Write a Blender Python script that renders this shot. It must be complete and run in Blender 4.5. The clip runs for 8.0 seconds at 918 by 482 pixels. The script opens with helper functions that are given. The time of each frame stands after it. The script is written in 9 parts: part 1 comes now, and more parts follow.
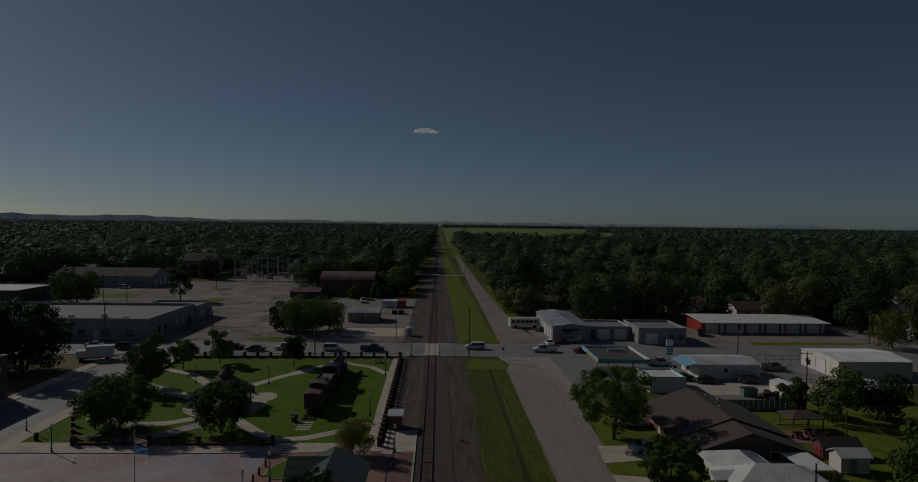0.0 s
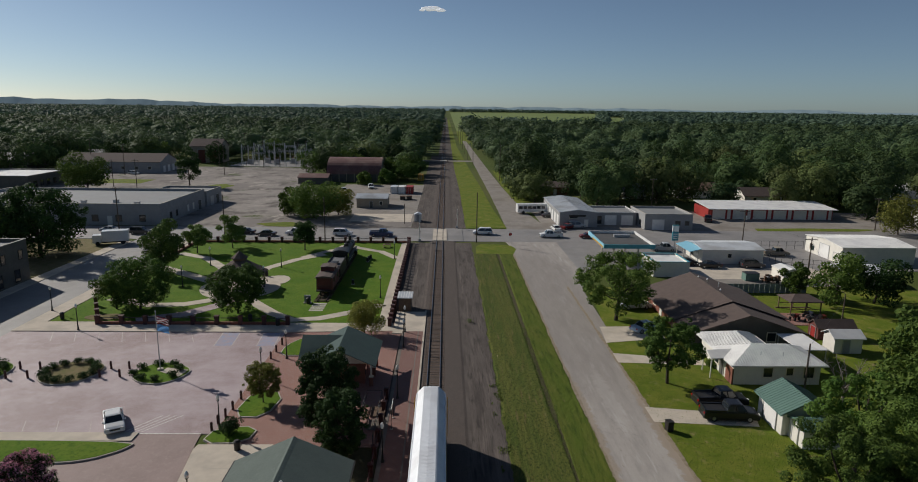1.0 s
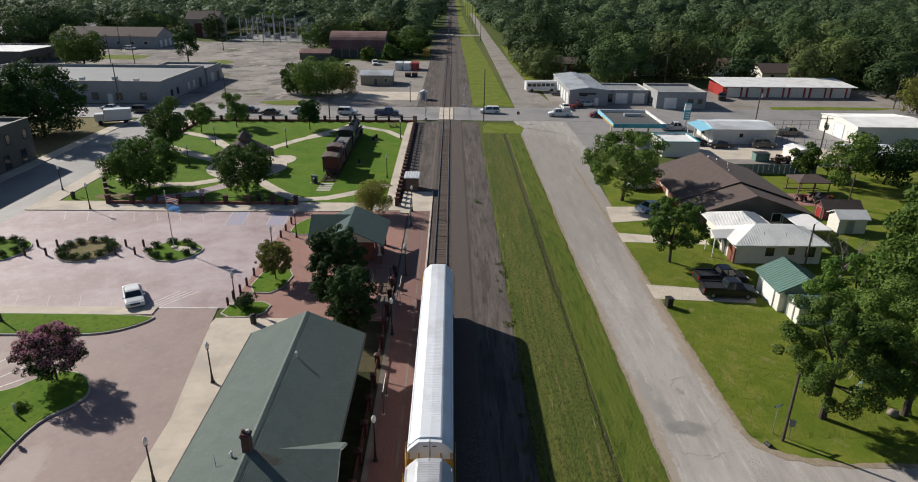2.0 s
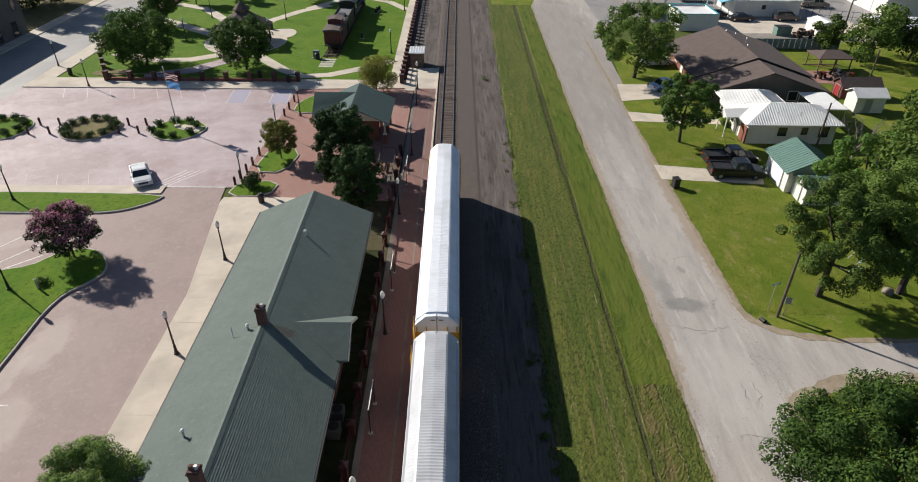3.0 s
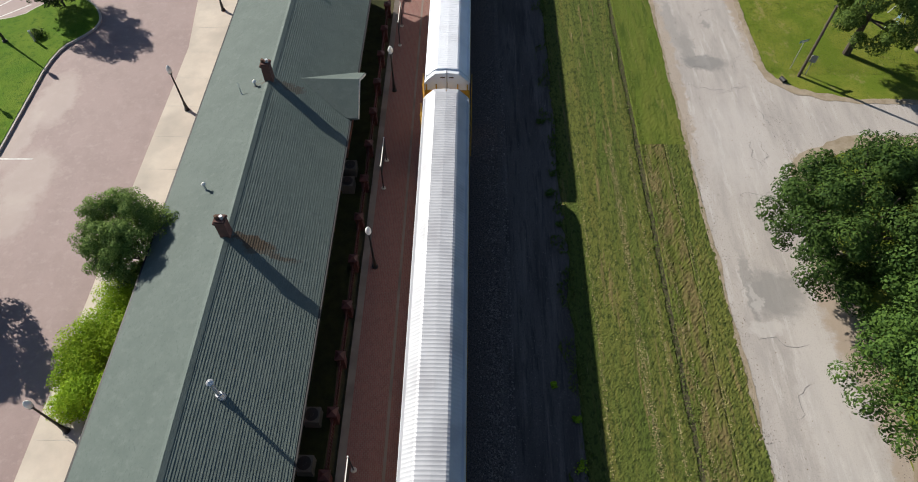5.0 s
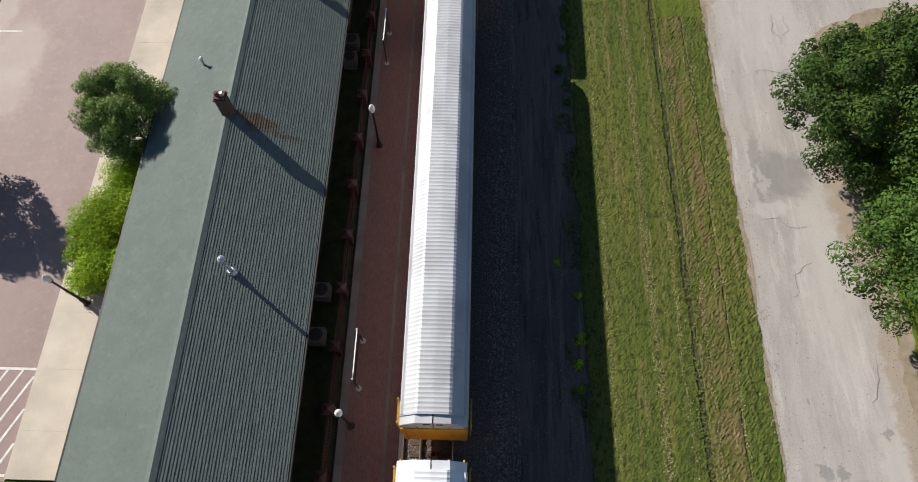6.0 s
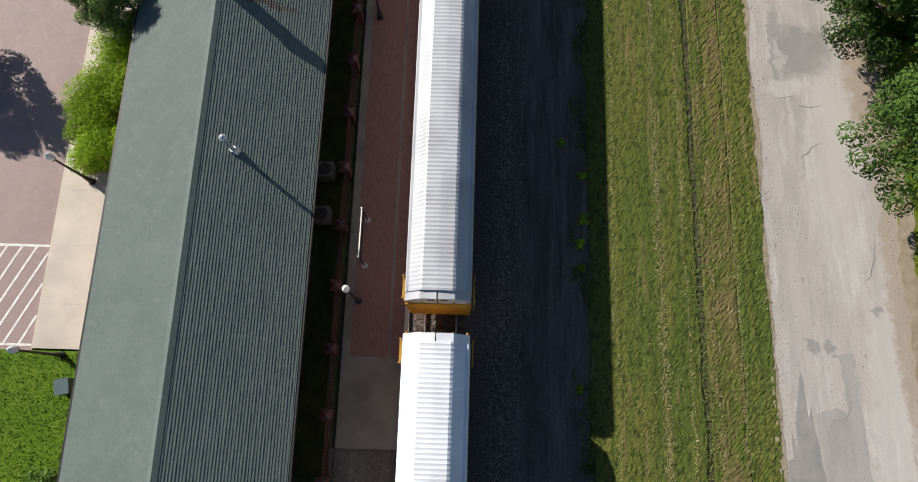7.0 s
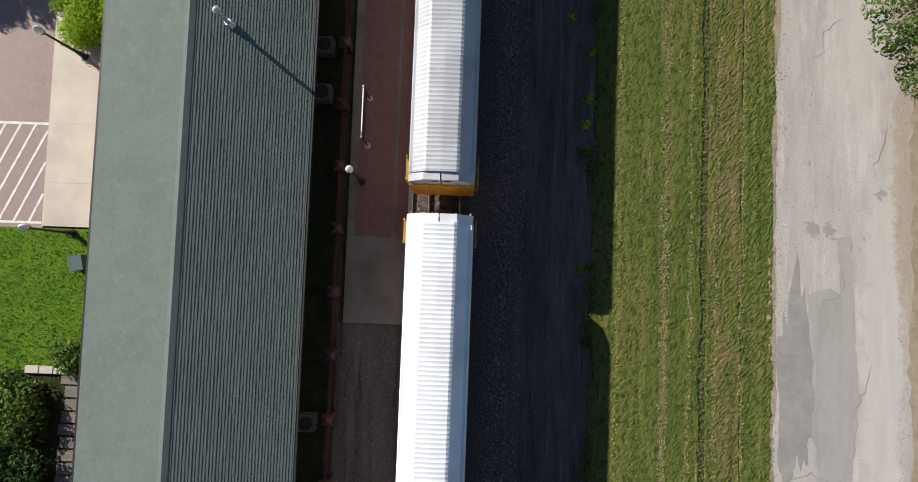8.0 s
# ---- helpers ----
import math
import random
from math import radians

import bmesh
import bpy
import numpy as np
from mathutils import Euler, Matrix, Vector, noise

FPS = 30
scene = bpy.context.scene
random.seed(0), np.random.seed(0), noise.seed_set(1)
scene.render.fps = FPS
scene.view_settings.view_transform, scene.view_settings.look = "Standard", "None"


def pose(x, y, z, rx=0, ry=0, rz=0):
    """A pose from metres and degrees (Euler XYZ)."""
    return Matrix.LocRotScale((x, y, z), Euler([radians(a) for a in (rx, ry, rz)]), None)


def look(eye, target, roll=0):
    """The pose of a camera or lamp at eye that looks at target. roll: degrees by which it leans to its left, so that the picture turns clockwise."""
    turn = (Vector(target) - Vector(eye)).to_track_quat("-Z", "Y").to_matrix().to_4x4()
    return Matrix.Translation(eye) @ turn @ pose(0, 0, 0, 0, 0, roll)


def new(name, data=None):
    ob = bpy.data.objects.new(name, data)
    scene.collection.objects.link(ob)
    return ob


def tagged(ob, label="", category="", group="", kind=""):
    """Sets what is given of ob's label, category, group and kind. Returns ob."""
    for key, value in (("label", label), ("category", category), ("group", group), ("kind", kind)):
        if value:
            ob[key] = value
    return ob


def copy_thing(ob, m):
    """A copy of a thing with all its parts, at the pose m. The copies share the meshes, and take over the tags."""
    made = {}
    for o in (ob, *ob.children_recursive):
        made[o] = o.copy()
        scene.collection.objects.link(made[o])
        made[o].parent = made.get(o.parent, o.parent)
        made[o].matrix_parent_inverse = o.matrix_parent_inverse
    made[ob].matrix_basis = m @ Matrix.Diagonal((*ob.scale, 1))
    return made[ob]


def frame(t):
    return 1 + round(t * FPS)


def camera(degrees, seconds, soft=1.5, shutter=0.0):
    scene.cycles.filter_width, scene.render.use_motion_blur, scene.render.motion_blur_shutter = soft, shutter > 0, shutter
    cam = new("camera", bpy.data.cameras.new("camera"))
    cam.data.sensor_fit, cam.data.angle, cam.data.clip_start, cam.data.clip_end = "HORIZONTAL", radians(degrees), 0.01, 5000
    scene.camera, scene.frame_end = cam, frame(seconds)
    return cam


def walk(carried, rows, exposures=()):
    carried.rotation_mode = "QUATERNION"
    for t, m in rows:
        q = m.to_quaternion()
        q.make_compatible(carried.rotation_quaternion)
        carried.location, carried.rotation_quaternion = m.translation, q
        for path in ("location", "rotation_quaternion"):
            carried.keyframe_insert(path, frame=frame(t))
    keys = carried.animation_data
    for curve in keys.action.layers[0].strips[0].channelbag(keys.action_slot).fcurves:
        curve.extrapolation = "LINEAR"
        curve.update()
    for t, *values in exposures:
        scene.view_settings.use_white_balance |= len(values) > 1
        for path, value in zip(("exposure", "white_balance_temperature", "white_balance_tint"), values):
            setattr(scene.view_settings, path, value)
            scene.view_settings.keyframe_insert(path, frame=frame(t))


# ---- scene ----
cam = camera(71.25, 8.0, soft=1.0)
EYE = (0.0, 0.0, 32.0)
PATH = [
    (0.0, pose(*EYE, 88.26, -0.73, -1.85)),
    (0.5, pose(*EYE, 83.50, -0.72, -1.49)),
    (1.0, pose(*EYE, 78.08, -0.72, -1.15)),
    (1.5, pose(*EYE, 72.71, -0.68, -0.85)),
    (3.0, pose(*EYE, 56.67, -0.49, 0.01)),
    (3.5, pose(*EYE, 51.32, -0.43, 0.26)),
    (4.0, pose(*EYE, 46.00, -0.36, 0.50)),
    (4.5, pose(*EYE, 40.66, -0.29, 0.73)),
    (6.0, pose(*EYE, 24.56, 0.08, 1.40)),
    (6.5, pose(*EYE, 19.18, 0.21, 1.61)),
    (7.0, pose(*EYE, 13.84, 0.34, 1.71)),
    (7.5, pose(*EYE, 8.54, 0.46, 1.95)),
    (8.0, pose(*EYE, 3.24, 0.61, 2.10)),
]
# the picture fades in from near black, then holds
walk(cam, PATH, exposures=[(0.0, -2.25), (0.3, -1.45), (0.6, -0.95), (1.0, -0.35), (1.5, 0.06), (3.0, 0.50), (4.5, 0.62), (8.0, 0.64)])

# ---- light: an afternoon sun, low over the left, and a clear sky ----
SUN_ELEV, SHADOW_AZ = radians(30.3), radians(-36.2)
to_sun = Vector((-math.cos(SHADOW_AZ) * math.cos(SUN_ELEV), -math.sin(SHADOW_AZ) * math.cos(SUN_ELEV), math.sin(SUN_ELEV)))
world = bpy.data.worlds.new("sky")
scene.world = world
world.use_nodes = True
nt = world.node_tree
sky = nt.nodes.new("ShaderNodeTexSky")
sky.sky_type, sky.sun_disc = "NISHITA", False
sky.sun_elevation = SUN_ELEV
sky.sun_rotation = math.atan2(to_sun.x, to_sun.y)
sky.altitude, sky.air_density, sky.dust_density, sky.ozone_density = 4000.0, 1.0, 10.0, 1.8
background = nt.nodes["Background"]
background.inputs["Strength"].default_value = 0.070
tint = nt.nodes.new("ShaderNodeMix")
tint.data_type, tint.blend_type = "RGBA", "MULTIPLY"
tint.inputs["Factor"].default_value = 1.0
tint.inputs["B"].default_value = (0.88, 1.0, 1.06, 1)
pale = nt.nodes.new("ShaderNodeHueSaturation")
pale.inputs["Saturation"].default_value = 0.85
nt.links.new(sky.outputs["Color"], pale.inputs["Color"])
nt.links.new(pale.outputs["Color"], tint.inputs["A"])
nt.links.new(tint.outputs["Result"], background.inputs["Color"])
sun_data = bpy.data.lights.new("sun", "SUN")
sun_data.energy, sun_data.angle, sun_data.color = 5.0, radians(0.53), (1.0, 0.945, 0.86)
sun = new("sun", sun_data)
sun.matrix_world = look(to_sun * 100, (0, 0, 0))


# ---- materials ----
def mat(name, c1, c2=None, scale=1.0, rough=0.85, bump=0.0, bscale=12.0, metal=0.0, rand=0.0, contrast=1.0, c3=None, scale3=0.12, stretch=(1, 1, 1), spec=0.4):
    """A surface with colour variation at two scales, an optional third tone in large patches, fine relief and wear."""
    m = bpy.data.materials.new(name)
    m.use_nodes = True
    t = m.node_tree
    n, link = t.nodes, t.links.new
    bsdf = n["Principled BSDF"]
    bsdf.inputs["Roughness"].default_value = rough
    bsdf.inputs["Metallic"].default_value = metal
    bsdf.inputs["Specular IOR Level"].default_value = spec
    geo = n.new("ShaderNodeNewGeometry")
    vec = n.new("ShaderNodeVectorMath")
    vec.operation = "MULTIPLY"
    vec.inputs[1].default_value = stretch
    link(geo.outputs["Position"], vec.inputs[0])
    big = n.new("ShaderNodeTexNoise")
    big.inputs["Scale"].default_value = scale
    big.inputs["Detail"].default_value = 6
    big.inputs["Roughness"].default_value = 0.65
    link(vec.outputs[0], big.inputs["Vector"])
    ramp = n.new("ShaderNodeMapRange")
    ramp.inputs["From Min"].default_value = 0.5 - 0.22 / contrast
    ramp.inputs["From Max"].default_value = 0.5 + 0.22 / contrast
    link(big.outputs["Fac"], ramp.inputs["Value"])
    mix = n.new("ShaderNodeMix")
    mix.data_type = "RGBA"
    c2 = c2 or tuple(v * 0.75 for v in c1)
    mix.inputs["A"].default_value = (*c1, 1)
    mix.inputs["B"].default_value = (*c2, 1)
    link(ramp.outputs[0], mix.inputs["Factor"])
    out = mix.outputs["Result"]
    if c3:
        wide = n.new("ShaderNodeTexNoise")
        wide.inputs["Scale"].default_value = scale3
        wide.inputs["Detail"].default_value = 5
        link(vec.outputs[0], wide.inputs["Vector"])
        r3 = n.new("ShaderNodeMapRange")
        r3.inputs["From Min"].default_value, r3.inputs["From Max"].default_value = 0.48, 0.66
        link(wide.outputs["Fac"], r3.inputs["Value"])
        mix3 = n.new("ShaderNodeMix")
        mix3.data_type = "RGBA"
        mix3.inputs["B"].default_value = (*c3, 1)
        link(r3.outputs[0], mix3.inputs["Factor"])
        link(out, mix3.inputs["A"])
        out = mix3.outputs["Result"]
    if rand:
        info = n.new("ShaderNodeObjectInfo")
        rr = n.new("ShaderNodeMapRange")
        rr.inputs["To Min"].default_value, rr.inputs["To Max"].default_value = 1 - rand, 1 + rand
        link(info.outputs["Random"], rr.inputs["Value"])
        hsv = n.new("ShaderNodeHueSaturation")
        link(rr.outputs[0], hsv.inputs["Value"])
        link(out, hsv.inputs["Color"])
        out = hsv.outputs["Color"]
    link(out, bsdf.inputs["Base Color"])
    if bump:
        fine = n.new("ShaderNodeTexNoise")
        fine.inputs["Scale"].default_value = bscale
        fine.inputs["Detail"].default_value = 4
        link(vec.outputs[0], fine.inputs["Vector"])
        bp = n.new("ShaderNodeBump")
        bp.inputs["Strength"].default_value = min(1.0, bump)
        bp.inputs["Distance"].default_value = 0.6 / bscale
        link(fine.outputs["Fac"], bp.inputs["Height"])
        link(bp.outputs[0], bsdf.inputs["Normal"])
    return m


def leaf_mat(name, c1, c2, scale=0.5, trans=0.25, single=0.7, spread=0.25):
    """Leaves: each leaf its own shade, some light passing through."""
    m = bpy.data.materials.new(name)
    m.use_nodes = True
    t = m.node_tree
    n, link = t.nodes, t.links.new
    bsdf = n["Principled BSDF"]
    bsdf.inputs["Roughness"].default_value = 0.7
    bsdf.inputs["Specular IOR Level"].default_value = 0.12
    geo = n.new("ShaderNodeNewGeometry")
    noi = n.new("ShaderNodeTexNoise")
    noi.inputs["Scale"].default_value = scale
    noi.inputs["Detail"].default_value = 3
    link(geo.outputs["Position"], noi.inputs["Vector"])
    add = n.new("ShaderNodeMath")
    add.operation = "ADD"
    half = n.new("ShaderNodeMath")
    half.operation = "MULTIPLY"
    half.inputs[1].default_value = single
    link(geo.outputs["Random Per Island"], half.inputs[0])
    link(noi.outputs["Fac"], add.inputs[0])
    link(half.outputs[0], add.inputs[1])
    ramp = n.new("ShaderNodeMapRange")
    ramp.inputs["From Min"].default_value, ramp.inputs["From Max"].default_value = 0.35, 0.5 + single
    link(add.outputs[0], ramp.inputs["Value"])
    mix = n.new("ShaderNodeMix")
    mix.data_type = "RGBA"
    mix.inputs["A"].default_value = (*c1, 1)
    mix.inputs["B"].default_value = (*c2, 1)
    link(ramp.outputs[0], mix.inputs["Factor"])
    info = n.new("ShaderNodeObjectInfo")
    rr = n.new("ShaderNodeMapRange")
    rr.inputs["To Min"].default_value, rr.inputs["To Max"].default_value = 1 - spread, 1 + spread
    link(info.outputs["Random"], rr.inputs["Value"])
    hsv = n.new("ShaderNodeHueSaturation")
    link(rr.outputs[0], hsv.inputs["Value"])
    link(mix.outputs["Result"], hsv.inputs["Color"])
    link(hsv.outputs["Color"], bsdf.inputs["Base Color"])
    tr = n.new("ShaderNodeBsdfTranslucent")
    link(hsv.outputs["Color"], tr.inputs["Color"])
    ms = n.new("ShaderNodeMixShader")
    ms.inputs[0].default_value = trans
    link(bsdf.outputs[0], ms.inputs[1])
    link(tr.outputs[0], ms.inputs[2])
    link(ms.outputs[0], n["Material Output"].inputs["Surface"])
    return m


def brick_mat(name, a, b, mortar, w=0.2, h=0.1, patch=None, rough=0.85, turn=0.0, mort=0.008):
    """Brick paving: courses in the ground plane, joints sunk, worn pale patches."""
    m = bpy.data.materials.new(name)
    m.use_nodes = True
    t = m.node_tree
    n, link = t.nodes, t.links.new
    bsdf = n["Principled BSDF"]
    bsdf.inputs["Roughness"].default_value = rough
    geo = n.new("ShaderNodeNewGeometry")
    mp = n.new("ShaderNodeMapping")
    mp.inputs["Rotation"].default_value = (0, 0, radians(turn))
    link(geo.outputs["Position"], mp.inputs["Vector"])
    br = n.new("ShaderNodeTexBrick")
    br.inputs["Scale"].default_value = 1.0
    br.inputs["Brick Width"].default_value, br.inputs["Row Height"].default_value = w, h
    br.inputs["Mortar Size"].default_value = mort
    br.inputs["Color1"].default_value, br.inputs["Color2"].default_value = (*a, 1), (*b, 1)
    br.inputs["Mortar"].default_value = (*mortar, 1)
    link(mp.outputs[0], br.inputs["Vector"])
    out = br.outputs["Color"]
    for sc, lo, hi, strength in ((0.09, 0.42, 0.66, 1.0), (0.7, 0.5, 0.75, 0.6)):
        if not patch:
            break
        noi = n.new("ShaderNodeTexNoise")
        noi.inputs["Scale"].default_value = sc
        noi.inputs["Detail"].default_value = 7
        noi.inputs["Roughness"].default_value = 0.65
        link(geo.outputs["Position"], noi.inputs["Vector"])
        r = n.new("ShaderNodeMapRange")
        r.inputs["From Min"].default_value, r.inputs["From Max"].default_value = lo, hi
        r.inputs["To Max"].default_value = strength
        link(noi.outputs["Fac"], r.inputs["Value"])
        mx = n.new("ShaderNodeMix")
        mx.data_type = "RGBA"
        mx.inputs["B"].default_value = (*patch, 1)
        link(r.outputs[0], mx.inputs["Factor"])
        link(out, mx.inputs["A"])
        out = mx.outputs["Result"]
    link(out, bsdf.inputs["Base Color"])
    bp = n.new("ShaderNodeBump")
    bp.inputs["Strength"].default_value, bp.inputs["Distance"].default_value = 0.5, 0.01
    bp.invert = True
    link(br.outputs["Fac"], bp.inputs["Height"])
    link(bp.outputs[0], bsdf.inputs["Normal"])
    return m


def glass_mat(name, tint=(0.02, 0.025, 0.03)):
    m = mat(name, tint, tint, rough=0.08, spec=0.8)
    return m


def glow_mat(name, colour, strength):
    m = bpy.data.materials.new(name)
    m.use_nodes = True
    b = m.node_tree.nodes["Principled BSDF"]
    b.inputs["Base Color"].default_value = (*colour, 1)
    b.inputs["Roughness"].default_value = 0.3
    b.inputs["Emission Color"].default_value = (*colour, 1)
    b.inputs["Emission Strength"].default_value = strength
    return m


def sheet_mat(name, stops, scales, stretch, spots=None, bump=0.9, bscale=16.0, rough=0.95, stains=(), spec=0.12):
    """Ground in streaks: a base in two tones, then further tones, each through its own stretched noise and sharp threshold."""
    m = bpy.data.materials.new(name)
    m.use_nodes = True
    t = m.node_tree
    n, link = t.nodes, t.links.new
    bsdf = n["Principled BSDF"]
    bsdf.inputs["Roughness"].default_value = rough
    bsdf.inputs["Specular IOR Level"].default_value = spec
    geo = n.new("ShaderNodeNewGeometry")
    out = None
    for i, (colour, lo, hi) in enumerate(stops):
        rgb = n.new("ShaderNodeRGB")
        rgb.outputs[0].default_value = (*colour, 1)
        if out is None:
            out = rgb.outputs[0]
            continue
        vec = n.new("ShaderNodeVectorMath")
        vec.operation = "MULTIPLY_ADD"
        vec.inputs[1].default_value = stretch[i]
        vec.inputs[2].default_value = (7.3 * i, 3.1 * i, 0)
        link(geo.outputs["Position"], vec.inputs[0])
        noi = n.new("ShaderNodeTexNoise")
        noi.inputs["Scale"].default_value = scales[i]
        noi.inputs["Detail"].default_value = 7
        noi.inputs["Roughness"].default_value = 0.7
        link(vec.outputs[0], noi.inputs["Vector"])
        ramp = n.new("ShaderNodeMapRange")
        ramp.inputs["From Min"].default_value, ramp.inputs["From Max"].default_value = lo, hi
        link(noi.outputs["Fac"], ramp.inputs["Value"])
        mix = n.new("ShaderNodeMix")
        mix.data_type = "RGBA"
        link(ramp.outputs[0], mix.inputs["Factor"])
        link(out, mix.inputs["A"])
        link(rgb.outputs[0], mix.inputs["B"])
        out = mix.outputs["Result"]
    if spots:
        colour, scale, size = spots
        vor = n.new("ShaderNodeTexVoronoi")
        vor.inputs["Scale"].default_value = scale
        link(geo.outputs["Position"], vor.inputs["Vector"])
        ramp = n.new("ShaderNodeMapRange")
        ramp.inputs["From Min"].default_value, ramp.inputs["From Max"].default_value = size, size * 0.55
        link(vor.outputs["Distance"], ramp.inputs["Value"])
        mix = n.new("ShaderNodeMix")
        mix.data_type = "RGBA"
        mix.inputs["B"].default_value = (*colour, 1)
        link(ramp.outputs[0], mix.inputs["Factor"])
        link(out, mix.inputs["A"])
        out = mix.outputs["Result"]
    if stains:
        warp = n.new("ShaderNodeTexNoise")
        warp.inputs["Scale"].default_value = 1.1
        warp.inputs["Detail"].default_value = 7
        warp.inputs["Roughness"].default_value = 0.7
        link(geo.outputs["Position"], warp.inputs["Vector"])
        bent = n.new("ShaderNodeVectorMath")
        bent.operation = "MULTIPLY_ADD"
        bent.inputs[1].default_value = (2.2, 2.2, 0)
        link(warp.outputs["Color"], bent.inputs[0])
        link(geo.outputs["Position"], bent.inputs[2])
    for x, y, rx, ry, colour, most in stains:
        off = n.new("ShaderNodeVectorMath")
        off.operation = "SUBTRACT"
        off.inputs[1].default_value = (x + 1.1, y + 1.1, 0)
        link(bent.outputs[0], off.inputs[0])
        sized = n.new("ShaderNodeVectorMath")
        sized.operation = "MULTIPLY"
        sized.inputs[1].default_value = (1 / rx, 1 / ry, 0)
        link(off.outputs[0], sized.inputs[0])
        far = n.new("ShaderNodeVectorMath")
        far.operation = "LENGTH"
        link(sized.outputs[0], far.inputs[0])
        ramp = n.new("ShaderNodeMapRange")
        ramp.inputs["From Min"].default_value, ramp.inputs["From Max"].default_value = 1.22, 0.78
        ramp.inputs["To Max"].default_value = most
        link(far.outputs["Value"], ramp.inputs["Value"])
        mix = n.new("ShaderNodeMix")
        mix.data_type = "RGBA"
        mix.inputs["B"].default_value = (*colour, 1)
        link(ramp.outputs[0], mix.inputs["Factor"])
        link(out, mix.inputs["A"])
        out = mix.outputs["Result"]
    link(out, bsdf.inputs["Base Color"])
    fine = n.new("ShaderNodeTexNoise")
    fine.inputs["Scale"].default_value = bscale
    fine.inputs["Detail"].default_value = 5
    link(geo.outputs["Position"], fine.inputs["Vector"])
    bp = n.new("ShaderNodeBump")
    bp.inputs["Strength"].default_value = bump
    bp.inputs["Distance"].default_value = 0.6 / bscale
    link(fine.outputs["Fac"], bp.inputs["Height"])
    link(bp.outputs[0], bsdf.inputs["Normal"])
    return m


TURF = sheet_mat("streaky mown turf", [((0.104, 0.116, 0.026), 0, 0), ((0.074, 0.100, 0.020), 0.44, 0.58), ((0.132, 0.124, 0.032), 0.53, 0.66), ((0.040, 0.054, 0.013), 0.50, 0.60), ((0.026, 0.034, 0.010), 0.56, 0.66), ((0.155, 0.122, 0.052), 0.57, 0.67), ((0.30, 0.255, 0.14), 0.65, 0.72)], (0, 0.5, 1.4, 5.0, 11.0, 2.4, 4.5), (0, (1, 0.10, 1), (1, 0.08, 1), (1, 0.5, 1), (1, 0.8, 1), (1, 0.07, 1), (1, 0.05, 1)), None, 1.0, 18)
GREEN_TURF = sheet_mat("green mown turf", [((0.078, 0.110, 0.015), 0, 0), ((0.112, 0.126, 0.024), 0.42, 0.62), ((0.050, 0.076, 0.011), 0.50, 0.64), ((0.155, 0.135, 0.05), 0.60, 0.72)], (0, 0.4, 1.6, 3.0), (0, (1, 0.2, 1), (1, 0.14, 1), (1, 0.12, 1)), None, 0.7, 18)
DRY_TURF = sheet_mat("drying mown turf", [((0.092, 0.102, 0.022), 0, 0), ((0.060, 0.086, 0.014), 0.44, 0.60), ((0.135, 0.108, 0.045), 0.44, 0.58), ((0.048, 0.046, 0.016), 0.54, 0.66), ((0.28, 0.235, 0.13), 0.60, 0.70)], (0, 0.6, 1.6, 6.0, 4.5), (0, (1, 0.3, 1), (1, 0.22, 1), (1, 0.5, 1), (1, 0.07, 1)))
GREY_SEAL, PALE_SEAL, DUST = (0.205, 0.198, 0.188), (0.50, 0.47, 0.44), (0.30, 0.235, 0.17)
ROAD_STAINS = (
    (18.2, 19.2, 1.5, 1.6, GREY_SEAL, 0.72), (16.7, 19.6, 0.30, 2.6, GREY_SEAL, 0.6), (17.0, 16.9, 0.9, 0.5, PALE_SEAL, 0.4), (16.9, 18.9, 0.25, 0.9, PALE_SEAL, 0.4),
    (18.2, 39.7, 1.6, 0.9, GREY_SEAL, 0.8), (17.2, 41.2, 0.6, 1.9, GREY_SEAL, 0.55), (16.4, 44.5, 0.5, 3.2, GREY_SEAL, 0.45), (19.2, 44.6, 0.5, 0.4, GREY_SEAL, 0.6),
    # the long oval at y 104 just tones the far road darker and browner
    (18.9, 31.0, 2.4, 4.5, PALE_SEAL, 0.25), (19.2, 12.0, 1.6, 6.0, PALE_SEAL, 0.35), (20.6, -3.0, 1.0, 9.0, PALE_SEAL, 0.45), (19.0, 104.0, 7.0, 40.0, (0.215, 0.192, 0.175), 0.5), (18.6, 66.0, 0.8, 8.0, PALE_SEAL, 0.25),
    (21.6, 18.0, 1.1, 5.0, DUST, 0.75), (21.9, 6.0, 0.7, 8.0, DUST, 0.6), (22.0, 55.0, 0.6, 14.0, DUST, 0.7), (15.6, 38.0, 0.5, 9.0, DUST, 0.55), (15.4, 60.0, 0.5, 12.0, DUST, 0.6), (22.6, 29.2, 0.7, 1.0, DUST, 0.6),
    (18.0, 3.0, 0.3, 0.28, GREY_SEAL, 0.7), (18.8, 2.3, 0.4, 0.3, GREY_SEAL, 0.8), (17.2, 3.0, 0.25, 0.4, GREY_SEAL, 0.7), (20.6, 4.9, 0.25, 0.25, GREY_SEAL, 0.7),
)
